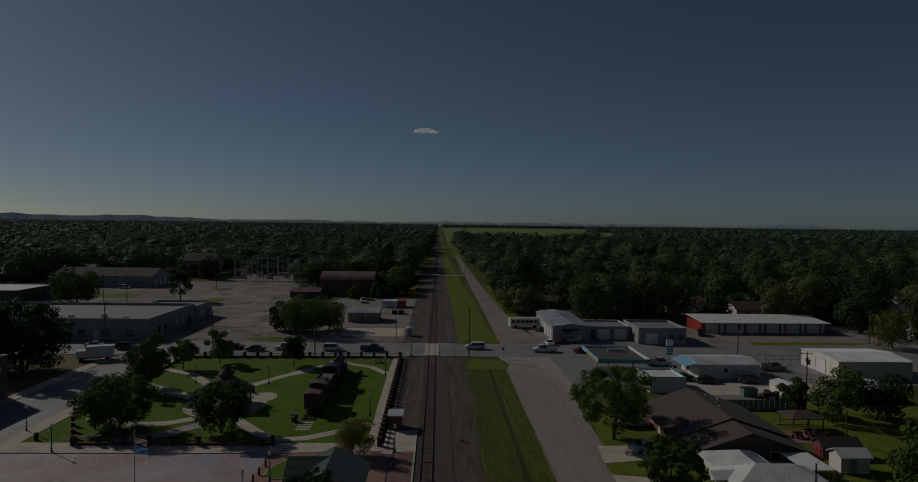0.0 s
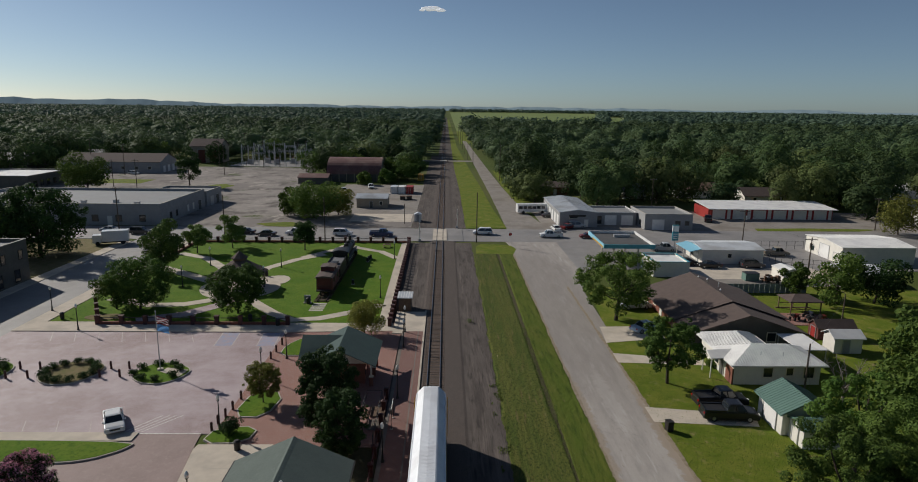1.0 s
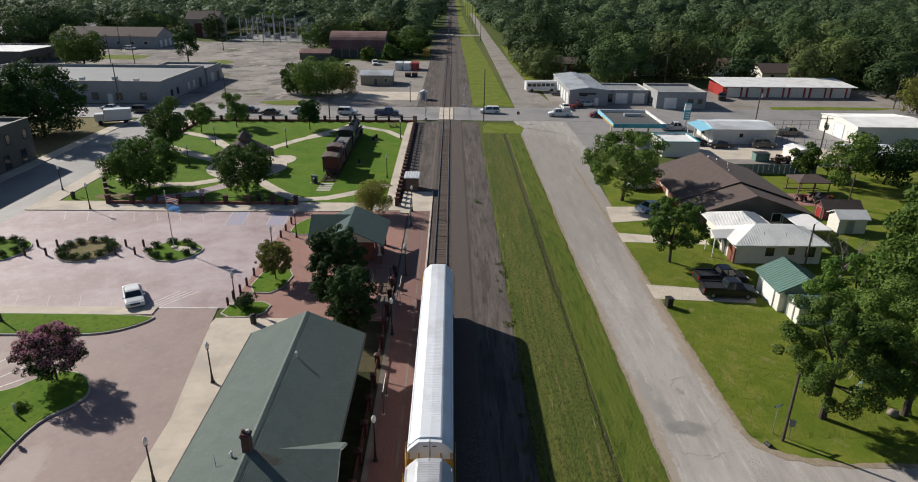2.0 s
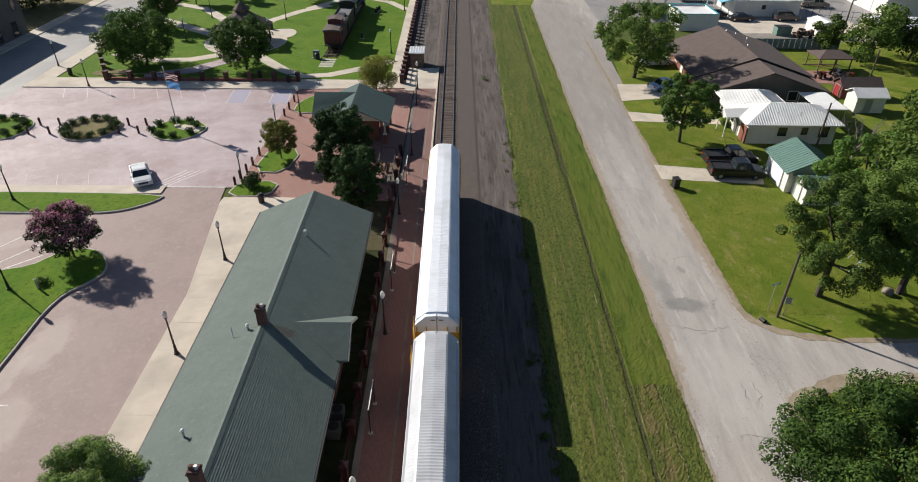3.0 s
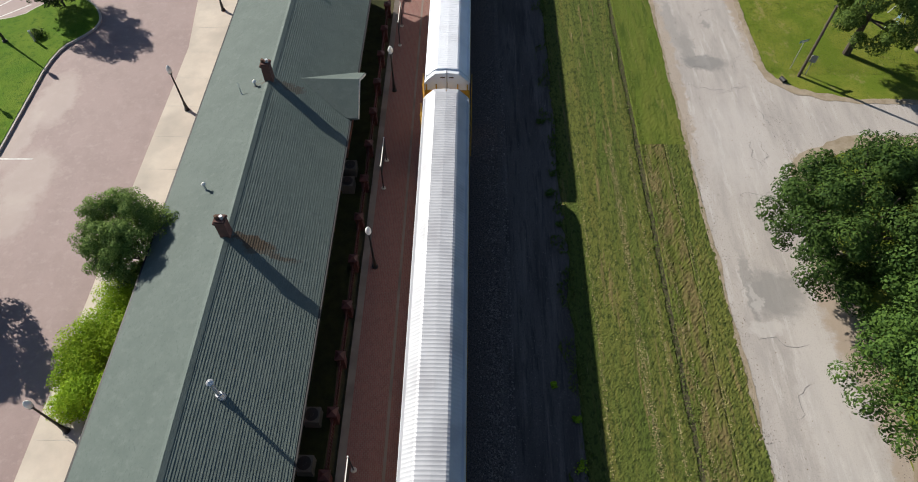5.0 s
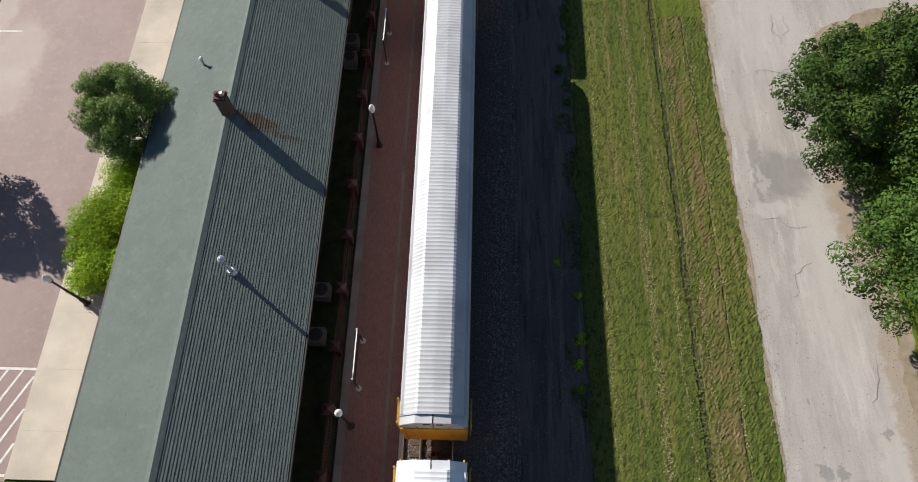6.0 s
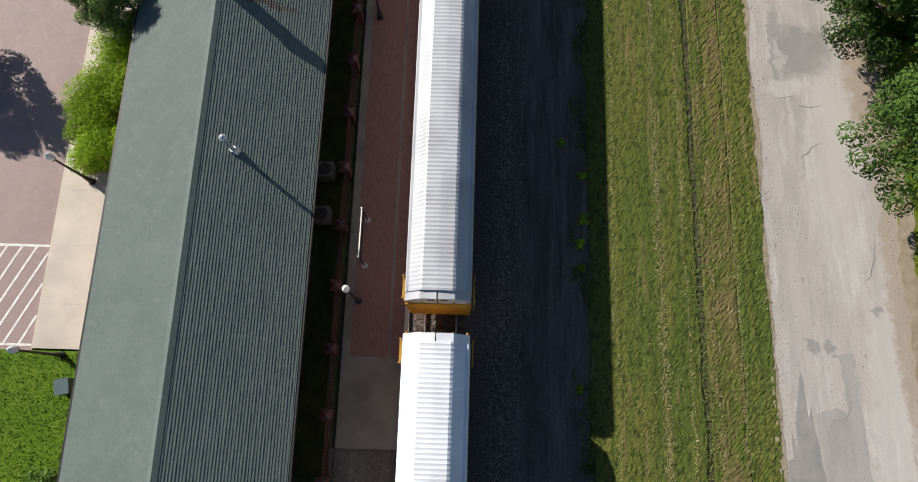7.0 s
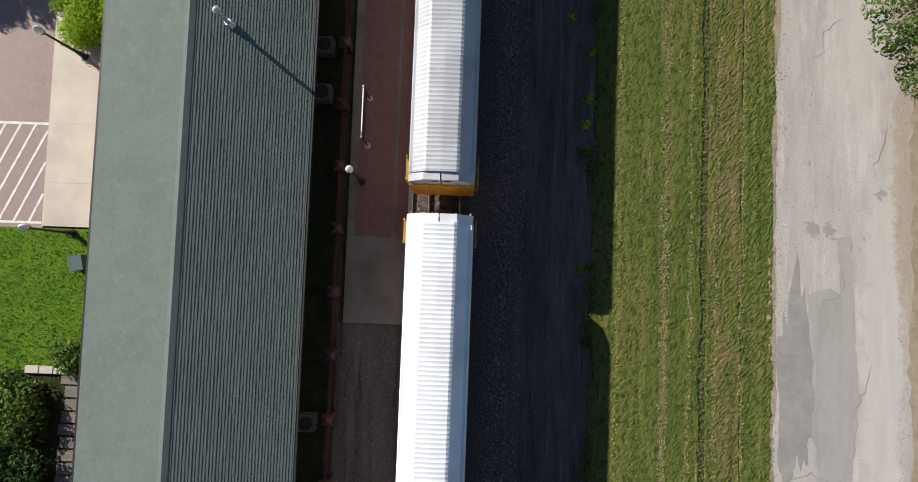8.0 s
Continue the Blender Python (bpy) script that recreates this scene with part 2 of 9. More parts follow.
CHIP_ROAD = sheet_mat("bleached chip-sealed road", [((0.385, 0.352, 0.322), 0, 0), ((0.315, 0.290, 0.268), 0.45, 0.62), ((0.45, 0.42, 0.392), 0.54, 0.66), ((0.27, 0.245, 0.225), 0.53, 0.68), ((0.22, 0.19, 0.165), 0.62, 0.72)], (0, 0.8, 1.2, 14.0, 2.2), (0, (1, 0.16, 1), (1, 0.12, 1), (1, 0.8, 1), (1, 0.5, 1)), ((0.17, 0.13, 0.09), 1.7, 0.075), 0.7, 26, 0.92, ROAD_STAINS)
GRASS = sheet_mat("mown grass", [((0.102, 0.146, 0.014), 0, 0), ((0.160, 0.178, 0.026), 0.42, 0.60), ((0.070, 0.104, 0.012), 0.54, 0.68), ((0.24, 0.20, 0.085), 0.56, 0.70)], (0, 0.30, 5.0, 0.6), (0, (1, 1, 1), (1, 1, 1), (1, 0.7, 1)), None, 1.0, 12)
PARK_GRASS = sheet_mat("park grass", [((0.080, 0.158, 0.010), 0, 0), ((0.118, 0.182, 0.016), 0.42, 0.62), ((0.052, 0.112, 0.008), 0.50, 0.64), ((0.135, 0.165, 0.030), 0.60, 0.72)], (0, 0.25, 3.0, 1.0), (0, (1, 1, 1), (1, 1, 1), (1, 0.7, 1)), None, 1.0, 12)
LAND = mat("open land", (0.055, 0.085, 0.016), (0.085, 0.105, 0.028), 0.05, 0.95, 0.6, 2.0, c3=(0.12, 0.12, 0.045), scale3=0.006, spec=0.1)
FIELD = mat("far field", (0.13, 0.19, 0.06), (0.19, 0.22, 0.085), 0.004, 0.95, spec=0.1)
DRY = mat("dry worn ground", (0.22, 0.17, 0.10), (0.13, 0.13, 0.05), 0.8, 0.95, 0.8, 10, spec=0.1)
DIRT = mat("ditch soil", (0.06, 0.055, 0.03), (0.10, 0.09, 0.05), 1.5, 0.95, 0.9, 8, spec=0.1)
GRAVEL = sheet_mat("brown gravel", [((0.122, 0.104, 0.094), 0, 0), ((0.074, 0.062, 0.057), 0.44, 0.62), ((0.165, 0.138, 0.122), 0.52, 0.66), ((0.052, 0.045, 0.042), 0.52, 0.66), ((0.22, 0.185, 0.165), 0.58, 0.72), ((0.040, 0.035, 0.032), 0.55, 0.68)], (0, 0.5, 1.6, 3.0, 12.0, 14.0), (0, (1, 0.16, 1), (1, 0.05, 1), (1, 0.08, 1), (1, 1, 1), (1, 1, 1)), None, 1.0, 20)
BALLAST = mat("crushed stone ballast", (0.15, 0.122, 0.108), (0.045, 0.038, 0.035), 11.0, 0.95, 1.0, 16, contrast=1.6, spec=0.2)
TIE = mat("weathered tie timber", (0.13, 0.085, 0.06), (0.06, 0.042, 0.034), 4.0, 0.9, 0.7, 14, rand=0.3)
RAIL = mat("rail steel", (0.16, 0.115, 0.09), (0.09, 0.06, 0.045), 5.0, 0.55, 0.2, 20, metal=0.5)
RAIL_TOP = mat("polished rail head", (0.5, 0.48, 0.46), (0.38, 0.36, 0.34), 3.0, 0.25, metal=1.0)
ASPHALT = mat("worn street asphalt", (0.285, 0.268, 0.256), (0.22, 0.207, 0.198), 0.5, 0.66, 0.5, 25, c3=(0.195, 0.185, 0.178), scale3=0.10, spec=0.5)
PALE_ROAD = mat("bleached chip yard", (0.29, 0.262, 0.235), (0.22, 0.20, 0.18), 0.55, 0.92, 0.7, 25, contrast=1.5, c3=(0.20, 0.175, 0.15), scale3=0.12, spec=0.2)
SHOULDER = mat("dusty gravel shoulder", (0.32, 0.265, 0.20), (0.23, 0.185, 0.125), 1.6, 0.95, 0.9, 18, contrast=1.4, spec=0.15)
TAR = mat("fresh patch asphalt", (0.15, 0.145, 0.145), (0.20, 0.19, 0.185), 0.8, 0.9, 0.4, 25, spec=0.2)
WASHED = (0.40, 0.335, 0.29)
RED_ASPHALT = sheet_mat("reddish asphalt", [((0.272, 0.194, 0.176), 0, 0), ((0.238, 0.168, 0.152), 0.44, 0.62), ((0.300, 0.222, 0.200), 0.52, 0.68), ((0.215, 0.150, 0.136), 0.56, 0.70)], (0, 0.45, 1.8, 16.0), (0, (1, 0.7, 1), (1, 1, 1), (1, 1, 1)), None, 0.4, 25, 0.74, ((-29.6, 34.6, 1.4, 2.8, WASHED, 0.5), (-28.6, 27.0, 1.7, 2.6, WASHED, 0.5), (-28.6, 24.0, 1.4, 2.0, WASHED, 0.45), (-30.8, 31.0, 1.0, 3.0, WASHED, 0.5), (-34.0, 20.0, 2.4, 4.0, WASHED, 0.4), (-40.0, 48.5, 2.0, 1.6, WASHED, 0.3)), 0.5)
CONCRETE = mat("pale concrete", (0.58, 0.51, 0.42), (0.47, 0.41, 0.34), 0.7, 0.9, 0.3, 20, c3=(0.42, 0.37, 0.31), scale3=0.3, spec=0.25)
OLD_PAD = mat("dirty old concrete", (0.22, 0.19, 0.165), (0.17, 0.145, 0.125), 0.8, 0.9, 0.3, 20, c3=(0.14, 0.12, 0.105), scale3=0.5, spec=0.2)
KERB = mat("kerb concrete", (0.50, 0.46, 0.40), (0.36, 0.33, 0.29), 1.5, 0.9, 0.3, 20)
PAINT = mat("road paint", (0.75, 0.73, 0.68), (0.5, 0.47, 0.44), 3.0, 0.8, contrast=1.4)
WORN_PAINT = mat("worn bay paint", (0.56, 0.51, 0.48), (0.38, 0.31, 0.29), 2.5, 0.85, contrast=1.6)
BLUE_PAINT = mat("blue bay paint", (0.27, 0.30, 0.42), (0.36, 0.29, 0.31), 1.2, 0.8, contrast=1.6)
BRICK_LOT = brick_mat("old street brick", (0.300, 0.206, 0.206), (0.250, 0.170, 0.172), (0.33, 0.27, 0.26), patch=(0.43, 0.350, 0.365), rough=0.66)
BRICK_PLAZA = brick_mat("red paving brick", (0.30, 0.135, 0.105), (0.24, 0.11, 0.085), (0.30, 0.22, 0.19), turn=90)
# the plaza brick again, its colours darkened for the shade over the platform
SHADED_BRICK = brick_mat("paving brick darkened for shade", (0.215, 0.095, 0.078), (0.165, 0.075, 0.062), (0.20, 0.14, 0.12), turn=90)
WORN_SEAL = sheet_mat("peeled road seal", [((0.315, 0.295, 0.277), 0, 0), ((0.275, 0.258, 0.24), 0.46, 0.6), ((0.23, 0.215, 0.20), 0.54, 0.68)], (0, 1.0, 18.0), (0, (1, 0.25, 1), (1, 1, 1)), None, 0.5, 30)
OLD_PATCH = mat("old road repair", (0.215, 0.205, 0.195), (0.265, 0.25, 0.235), 1.1, 0.92, 0.6, 25, contrast=1.6, spec=0.2)
RUST_WASH = (0.085, 0.050, 0.026)
SHINGLE = sheet_mat("grey green shingle", [((0.116, 0.142, 0.127), 0, 0), ((0.102, 0.127, 0.113), 0.42, 0.62), ((0.130, 0.155, 0.140), 0.52, 0.68), ((0.082, 0.106, 0.094), 0.54, 0.70)], (0, 0.5, 2.4, 9.0), (0, (1, 1, 1), (0.7, 1, 1), (1, 0.6, 1)), None, 0.5, 30, 0.72, ((-11.0, 18.8, 1.1, 0.36, RUST_WASH, 0.8), (-9.9, 18.35, 1.3, 0.25, RUST_WASH, 0.55), (-10.9, 30.6, 0.9, 0.22, RUST_WASH, 0.5), (-12.6, 30.6, 0.7, 0.10, RUST_WASH, 0.4)))
CHIMNEY_BRICK = mat("sooty chimney brick", (0.120, 0.055, 0.042), (0.075, 0.038, 0.030), 3.0, 0.9, 0.5, 12)
ROOF_GREEN = mat("green metal roof", (0.125, 0.215, 0.178), (0.10, 0.175, 0.15), 0.7, 0.5, 0.1, 4)
BRICK_WALL = mat("dark red brick wall", (0.24, 0.09, 0.06), (0.17, 0.065, 0.045), 3.0, 0.9, 0.4, 12)
CREAM = mat("cream trim paint", (0.72, 0.66, 0.54), (0.62, 0.57, 0.46), 2.0, 0.6)
DARK_METAL = mat("black painted iron", (0.018, 0.017, 0.017), (0.03, 0.027, 0.025), 4.0, 0.5)
MAROON = mat("maroon painted post", (0.085, 0.025, 0.022), (0.05, 0.018, 0.016), 4.0, 0.6, rand=0.2)
GLOBE = mat("white lamp globe", (0.85, 0.83, 0.76), (0.78, 0.75, 0.68), 4.0, 0.3)
STEEL = mat("galvanised steel", (0.52, 0.53, 0.54), (0.42, 0.43, 0.44), 2.0, 0.45, metal=0.6)
RACK_WHITE = mat("bright galvanised car roof", (0.74, 0.76, 0.79), (0.66, 0.68, 0.71), 0.9, 0.5, 0.05, 6, c3=(0.60, 0.61, 0.63), scale3=0.4, metal=0.1)
RACK_GREY = mat("dulled car roof", (0.36, 0.37, 0.39), (0.30, 0.31, 0.33), 0.9, 0.6, 0.05, 6, c3=(0.27, 0.27, 0.28), scale3=0.5, metal=0.1)
RACK_MID = mat("weathered car roof", (0.46, 0.465, 0.48), (0.41, 0.415, 0.43), 0.9, 0.5, 0.05, 6, c3=(0.36, 0.36, 0.375), scale3=0.5, metal=0.1)
RACK_SIDE = mat("car side screens", (0.42, 0.43, 0.45), (0.30, 0.30, 0.31), 1.4, 0.6, 0.2, 8, metal=0.2)
YELLOW = mat("weathered yellow paint", (0.55, 0.31, 0.03), (0.40, 0.21, 0.03), 2.0, 0.6, rand=0.1)
RUST = mat("rusty steel", (0.12, 0.06, 0.035), (0.07, 0.04, 0.028), 3.0, 0.9, 0.3, 10)
BLACK_PAINT = mat("black engine paint", (0.016, 0.016, 0.017), (0.03, 0.028, 0.026), 2.0, 0.5)
CABOOSE_RED = mat("faded caboose red", (0.15, 0.045, 0.035), (0.11, 0.035, 0.028), 1.0, 0.75)
OLD_BOARD = mat("silvered board timber", (0.20, 0.175, 0.15), (0.11, 0.095, 0.08), 2.0, 0.9, 0.5, 10, stretch=(0.3, 3, 1))
TIMBER = mat("weathered timber", (0.19, 0.125, 0.085), (0.12, 0.08, 0.055), 3.0, 0.9, 0.4, 12)
POLE_WOOD = mat("utility pole wood", (0.11, 0.085, 0.065), (0.075, 0.058, 0.045), 3.0, 0.9, 0.3, 10)
BARK = mat("bark", (0.085, 0.065, 0.05), (0.05, 0.04, 0.032), 3.0, 0.95, 0.8, 9)
LEAF = leaf_mat("broad leaves", (0.036, 0.076, 0.014), (0.118, 0.172, 0.034))
LEAF_FULL = leaf_mat("deep green oak leaves", (0.012, 0.034, 0.007), (0.066, 0.116, 0.020), 0.9, 0.14)
LEAF_GARDEN = leaf_mat("sunlit garden tree leaves", (0.026, 0.058, 0.010), (0.125, 0.185, 0.036), 0.8, 0.2)
LEAF_MID = leaf_mat("fresh broad leaves", (0.036, 0.084, 0.014), (0.105, 0.175, 0.034))
LEAF_LIGHT = leaf_mat("fresh willow-green leaves", (0.050, 0.104, 0.020), (0.170, 0.240, 0.060))
LEAF_DARK = leaf_mat("dark glossy leaves", (0.014, 0.036, 0.010), (0.045, 0.085, 0.022))
LEAF_OLIVE = leaf_mat("olive leaves", (0.105, 0.125, 0.022), (0.25, 0.25, 0.058))
LEAF_BRIGHT = leaf_mat("bright shrub leaves", (0.17, 0.31, 0.018), (0.38, 0.52, 0.035), 0.5, 0.4)
BLOSSOM = leaf_mat("pink blossom", (0.24, 0.095, 0.135), (0.62, 0.26, 0.37))
WOOD_LEAF = leaf_mat("woodland leaves", (0.022, 0.052, 0.018), (0.078, 0.120, 0.040), 0.35, 0.2, 0.22, 0.45)
WOOD_DARK = leaf_mat("shaded woodland leaves", (0.016, 0.038, 0.015), (0.050, 0.085, 0.030), 0.35, 0.2, 0.22, 0.35)
WOOD_PALE = leaf_mat("yellowing woodland leaves", (0.048, 0.078, 0.022), (0.125, 0.155, 0.050), 0.35, 0.2, 0.22, 0.35)
WOODLAND = leaf_mat("far woodland leaves", (0.022, 0.050, 0.024), (0.086, 0.126, 0.054), 0.06, 0.2, 0.16)
# haze of distance is mixed into these cooler, paler greens
HAZY_WOODLAND = leaf_mat("distant leaves tinted with haze", (0.036, 0.068, 0.046), (0.088, 0.130, 0.084), 0.03, 0.2, 0.2)
BLADES = leaf_mat("grass blades", (0.070, 0.125, 0.016), (0.155, 0.180, 0.048), 0.25, 0.2)
LAWN_BLADES = leaf_mat("lawn blades", (0.036, 0.095, 0.010), (0.085, 0.16, 0.020), 0.4, 0.2)
STRAW = leaf_mat("dry straw blades", (0.16, 0.14, 0.06), (0.32, 0.27, 0.14), 0.5, 0.1)
STONE = leaf_mat("loose ballast stones", (0.07, 0.058, 0.052), (0.26, 0.215, 0.19), 3.0, 0.0)
# near-black ground colour with the shade already painted in
SHADE_SOIL = mat("soil painted dark for shade", (0.022, 0.024, 0.012), (0.04, 0.05, 0.018), 1.5, 0.95, 0.8, 10, spec=0.1)
# pale blue base colour paints in the haze over the far hills
HAZY_HILLS = mat("hills tinted with haze", (0.22, 0.30, 0.34), (0.26, 0.34, 0.38), 0.004, 1.0, spec=0.0)
WHITE_METAL = mat("white metal roofing", (0.80, 0.79, 0.76), (0.70, 0.69, 0.67), 0.6, 0.5, c3=(0.62, 0.61, 0.60), scale3=0.3)
BARE_METAL = mat("pale zinc roofing", (0.58, 0.60, 0.62), (0.48, 0.50, 0.52), 0.4, 0.45, c3=(0.40, 0.40, 0.40), scale3=0.2, metal=0.2)
WHITE_WALL = mat("white painted wall", (0.74, 0.71, 0.64), (0.64, 0.61, 0.55), 0.9, 0.75)
GREY_WALL = mat("grey block wall", (0.33, 0.33, 0.33), (0.26, 0.26, 0.26), 0.6, 0.85, 0.3, 6)
TAN_WALL = mat("tan wall", (0.37, 0.31, 0.24), (0.29, 0.25, 0.19), 0.8, 0.85)
DARK_WALL = mat("dark stuccoed wall", (0.13, 0.125, 0.11), (0.09, 0.085, 0.075), 0.6, 0.9, 0.3, 6)
RED_METAL = mat("red metal siding", (0.36, 0.035, 0.03), (0.28, 0.03, 0.025), 0.8, 0.5)
BROWN_ROOF = mat("brown asphalt shingle roof", (0.115, 0.085, 0.075), (0.085, 0.064, 0.057), 1.2, 0.95, 0.4, 18)
WASTE_LOT = sheet_mat("broken waste lot", [((0.225, 0.202, 0.187), 0, 0), ((0.30, 0.27, 0.245), 0.46, 0.56), ((0.135, 0.12, 0.11), 0.52, 0.62), ((0.40, 0.36, 0.325), 0.57, 0.65), ((0.085, 0.105, 0.04), 0.60, 0.66)], (0, 0.05, 0.09, 0.14, 0.08), (0, (1, 0.6, 1), (1, 1, 1), (1, 0.7, 1), (0.6, 1, 1)), None, 0.6, 8)
FLAT_ROOF = mat("grey membrane roof", (0.25, 0.255, 0.26), (0.20, 0.205, 0.21), 0.25, 0.8, c3=(0.22, 0.22, 0.22), scale3=0.12)
DARK_ROOF = mat("dark bitumen roof", (0.07, 0.07, 0.072), (0.10, 0.10, 0.10), 0.5, 0.9)
QUONSET = mat("rusted arched roof", (0.16, 0.07, 0.065), (0.11, 0.055, 0.05), 0.5, 0.7, c3=(0.20, 0.12, 0.10), scale3=0.2)
TEAL = mat("teal fascia paint", (0.06, 0.30, 0.36), (0.05, 0.25, 0.30), 2.0, 0.5)
SKYBLUE = mat("light blue paint", (0.25, 0.52, 0.66), (0.2, 0.45, 0.58), 2.0, 0.5)
GLASS = glass_mat("dark window glass")
TYRE = mat("tyre rubber", (0.02, 0.02, 0.02), (0.03, 0.03, 0.03), 6, 0.9)
CHROME = mat("bright wheel metal", (0.55, 0.55, 0.56), (0.4, 0.4, 0.41), 5, 0.3, metal=0.9)
LAMP_RED = mat("red lamp lens", (0.35, 0.01, 0.01), (0.3, 0.01, 0.01), 5, 0.2)
LAMP_CLEAR = mat("clear lamp lens", (0.7, 0.7, 0.68), (0.6, 0.6, 0.58), 5, 0.15)
CLOTH_BLUE = mat("light blue flag cloth", (0.30, 0.50, 0.72), (0.25, 0.42, 0.62), 3, 0.8)
CLOTH_RED = mat("red flag cloth", (0.35, 0.05, 0.06), (0.3, 0.05, 0.05), 3, 0.8)
CLOTH_WHITE = mat("white flag cloth", (0.75, 0.74, 0.72), (0.68, 0.67, 0.66), 3, 0.8)
# emission stands in for sunlight scattered through the cloud
GLOW_CLOUD = glow_mat("glowing cloud", (0.9, 0.9, 0.92), 0.55)


def paint_mat(name, c):
    m = mat(name, c, tuple(v * 0.93 for v in c), 2.0, 0.28, spec=0.6)
    return m


CAR_WHITE, CAR_BLACK = paint_mat("white car paint", (0.74, 0.74, 0.73)), paint_mat("black car paint", (0.012, 0.012, 0.014))
CAR_BLUE, CAR_RED = paint_mat("dark blue car paint", (0.03, 0.055, 0.14)), paint_mat("dark red car paint", (0.16, 0.02, 0.018))
CAR_GREY, CAR_SILVER = paint_mat("dark grey car paint", (0.05, 0.05, 0.055)), paint_mat("silver car paint", (0.48, 0.49, 0.50))
CAR_LIGHTBLUE = paint_mat("pale blue car paint", (0.40, 0.52, 0.66))


# ---- building blocks ----
def box(bm, x, y, z, sx, sy, sz, rz=0.0):
    """An upright block: centre x, y, foot z, sizes."""
    m = Matrix.Translation((x, y, z + sz / 2)) @ Matrix.Rotation(rz, 4, "Z") @ Matrix.Diagonal((sx, sy, sz, 1))
    return bmesh.ops.create_cube(bm, size=1, matrix=m)["verts"]


def rod(bm, a, b, r1, r2=None, n=8):
    """A round bar from a to b."""
    a, b = Vector(a), Vector(b)
    d = b - a
    m = Matrix.Translation((a + b) / 2) @ d.to_track_quat("Z", "Y").to_matrix().to_4x4()
    return bmesh.ops.create_cone(bm, cap_ends=True, segments=n, radius1=r1, radius2=r1 if r2 is None else r2, depth=d.length, matrix=m)["verts"]


def ball(bm, x, y, z, r, sx=1, sy=1, sz=1, sub=2):
    return bmesh.ops.create_icosphere(bm, subdivisions=sub, radius=r, matrix=Matrix.Translation((x, y, z)) @ Matrix.Diagonal((sx, sy, sz, 1)))["verts"]


def slab(bm, pts, z0, z1):
    """A flat plate with the outline pts (counterclockwise) from z0 up to z1."""
    lo = [bm.verts.new((x, y, z0)) for x, y in pts]
    hi = [bm.verts.new((x, y, z1)) for x, y in pts]
    bm.faces.new(hi)
    bm.faces.new(lo[::-1])
    for i in range(len(pts)):
        j = (i + 1) % len(pts)
        bm.faces.new((lo[i], lo[j], hi[j], hi[i]))


def prism(bm, prof, y0, y1):
    """A bar along y with the outline prof in x and z."""
    a = [bm.verts.new((x, y0, z)) for x, z in prof]
    b = [bm.verts.new((x, y1, z)) for x, z in prof]
    bm.faces.new(a)
    bm.faces.new(b[::-1])
    for i in range(len(prof)):
        j = (i + 1) % len(prof)
        bm.faces.new((a[j], a[i], b[i], b[j]))


def grown(pts, d):
    """The outline pts moved outwards by d metres (counterclockwise outline)."""
    out = []
    for i, p in enumerate(pts):
        a, b = Vector(pts[i - 1]), Vector(pts[(i + 1) % len(pts)])
        q = Vector(p)
        e1, e2 = (q - a).normalized(), (b - q).normalized()
        n1, n2 = Vector((e1.y, -e1.x)), Vector((e2.y, -e2.x))
        k = (n1 + n2).normalized()
        out.append(tuple(q + k * (d / max(0.4, k.dot(n1)))))
    return out


def smooth_loop(pts, n=3):
    """Rounds an outline by cutting its corners."""
    for _ in range(n):
        out = []
        for i, p in enumerate(pts):
            q = pts[(i + 1) % len(pts)]
            out += [(p[0] * 0.75 + q[0] * 0.25, p[1] * 0.75 + q[1] * 0.25), (p[0] * 0.25 + q[0] * 0.75, p[1] * 0.25 + q[1] * 0.75)]
        pts = out
    return pts


def mesh_of(name, bm, material):
    bmesh.ops.recalc_face_normals(bm, faces=bm.faces)
    me = bpy.data.meshes.new(name)
    bm.to_mesh(me)
    bm.free()
    me.materials.append(material)
    return me


def part(name, bm, material, parent, label="", smooth=False):
    ob = new(name, mesh_of(name, bm, material))
    if smooth:
        for p in ob.data.polygons:
            p.use_smooth = True
    ob.parent = parent
    if label:
        ob["label"] = label
    return ob


def thing(name, label, category, x=0, y=0, z=0, rz=0, group="", kind=""):
    ob = new(name)
    ob.matrix_basis = pose(x, y, z, 0, 0, rz)
    return tagged(ob, label, category, group, kind)


def solid(name, bm, material, label, category, kind="", group="", smooth=False):
    ob = new(name, mesh_of(name, bm, material))
    if smooth:
        for p in ob.data.polygons:
            p.use_smooth = True
    return tagged(ob, label, category, group, kind)


def shape(fn, *a, **k):
    """A fresh bmesh with one form in it."""
    bm = bmesh.new()
    fn(bm, *a, **k)
    return bm


def plate(name, pts, material, label, category, z=0.0, thick=0.3, kind="structure", parent=None):
    bm = bmesh.new()
    slab(bm, pts, z - thick, z)
    if parent:
        return part(name, bm, material, parent)
    return solid(name, bm, material, label, category, kind)


def rect(x0, y0, x1, y1):
    return [(x0, y0), (x1, y0), (x1, y1), (x0, y1)]


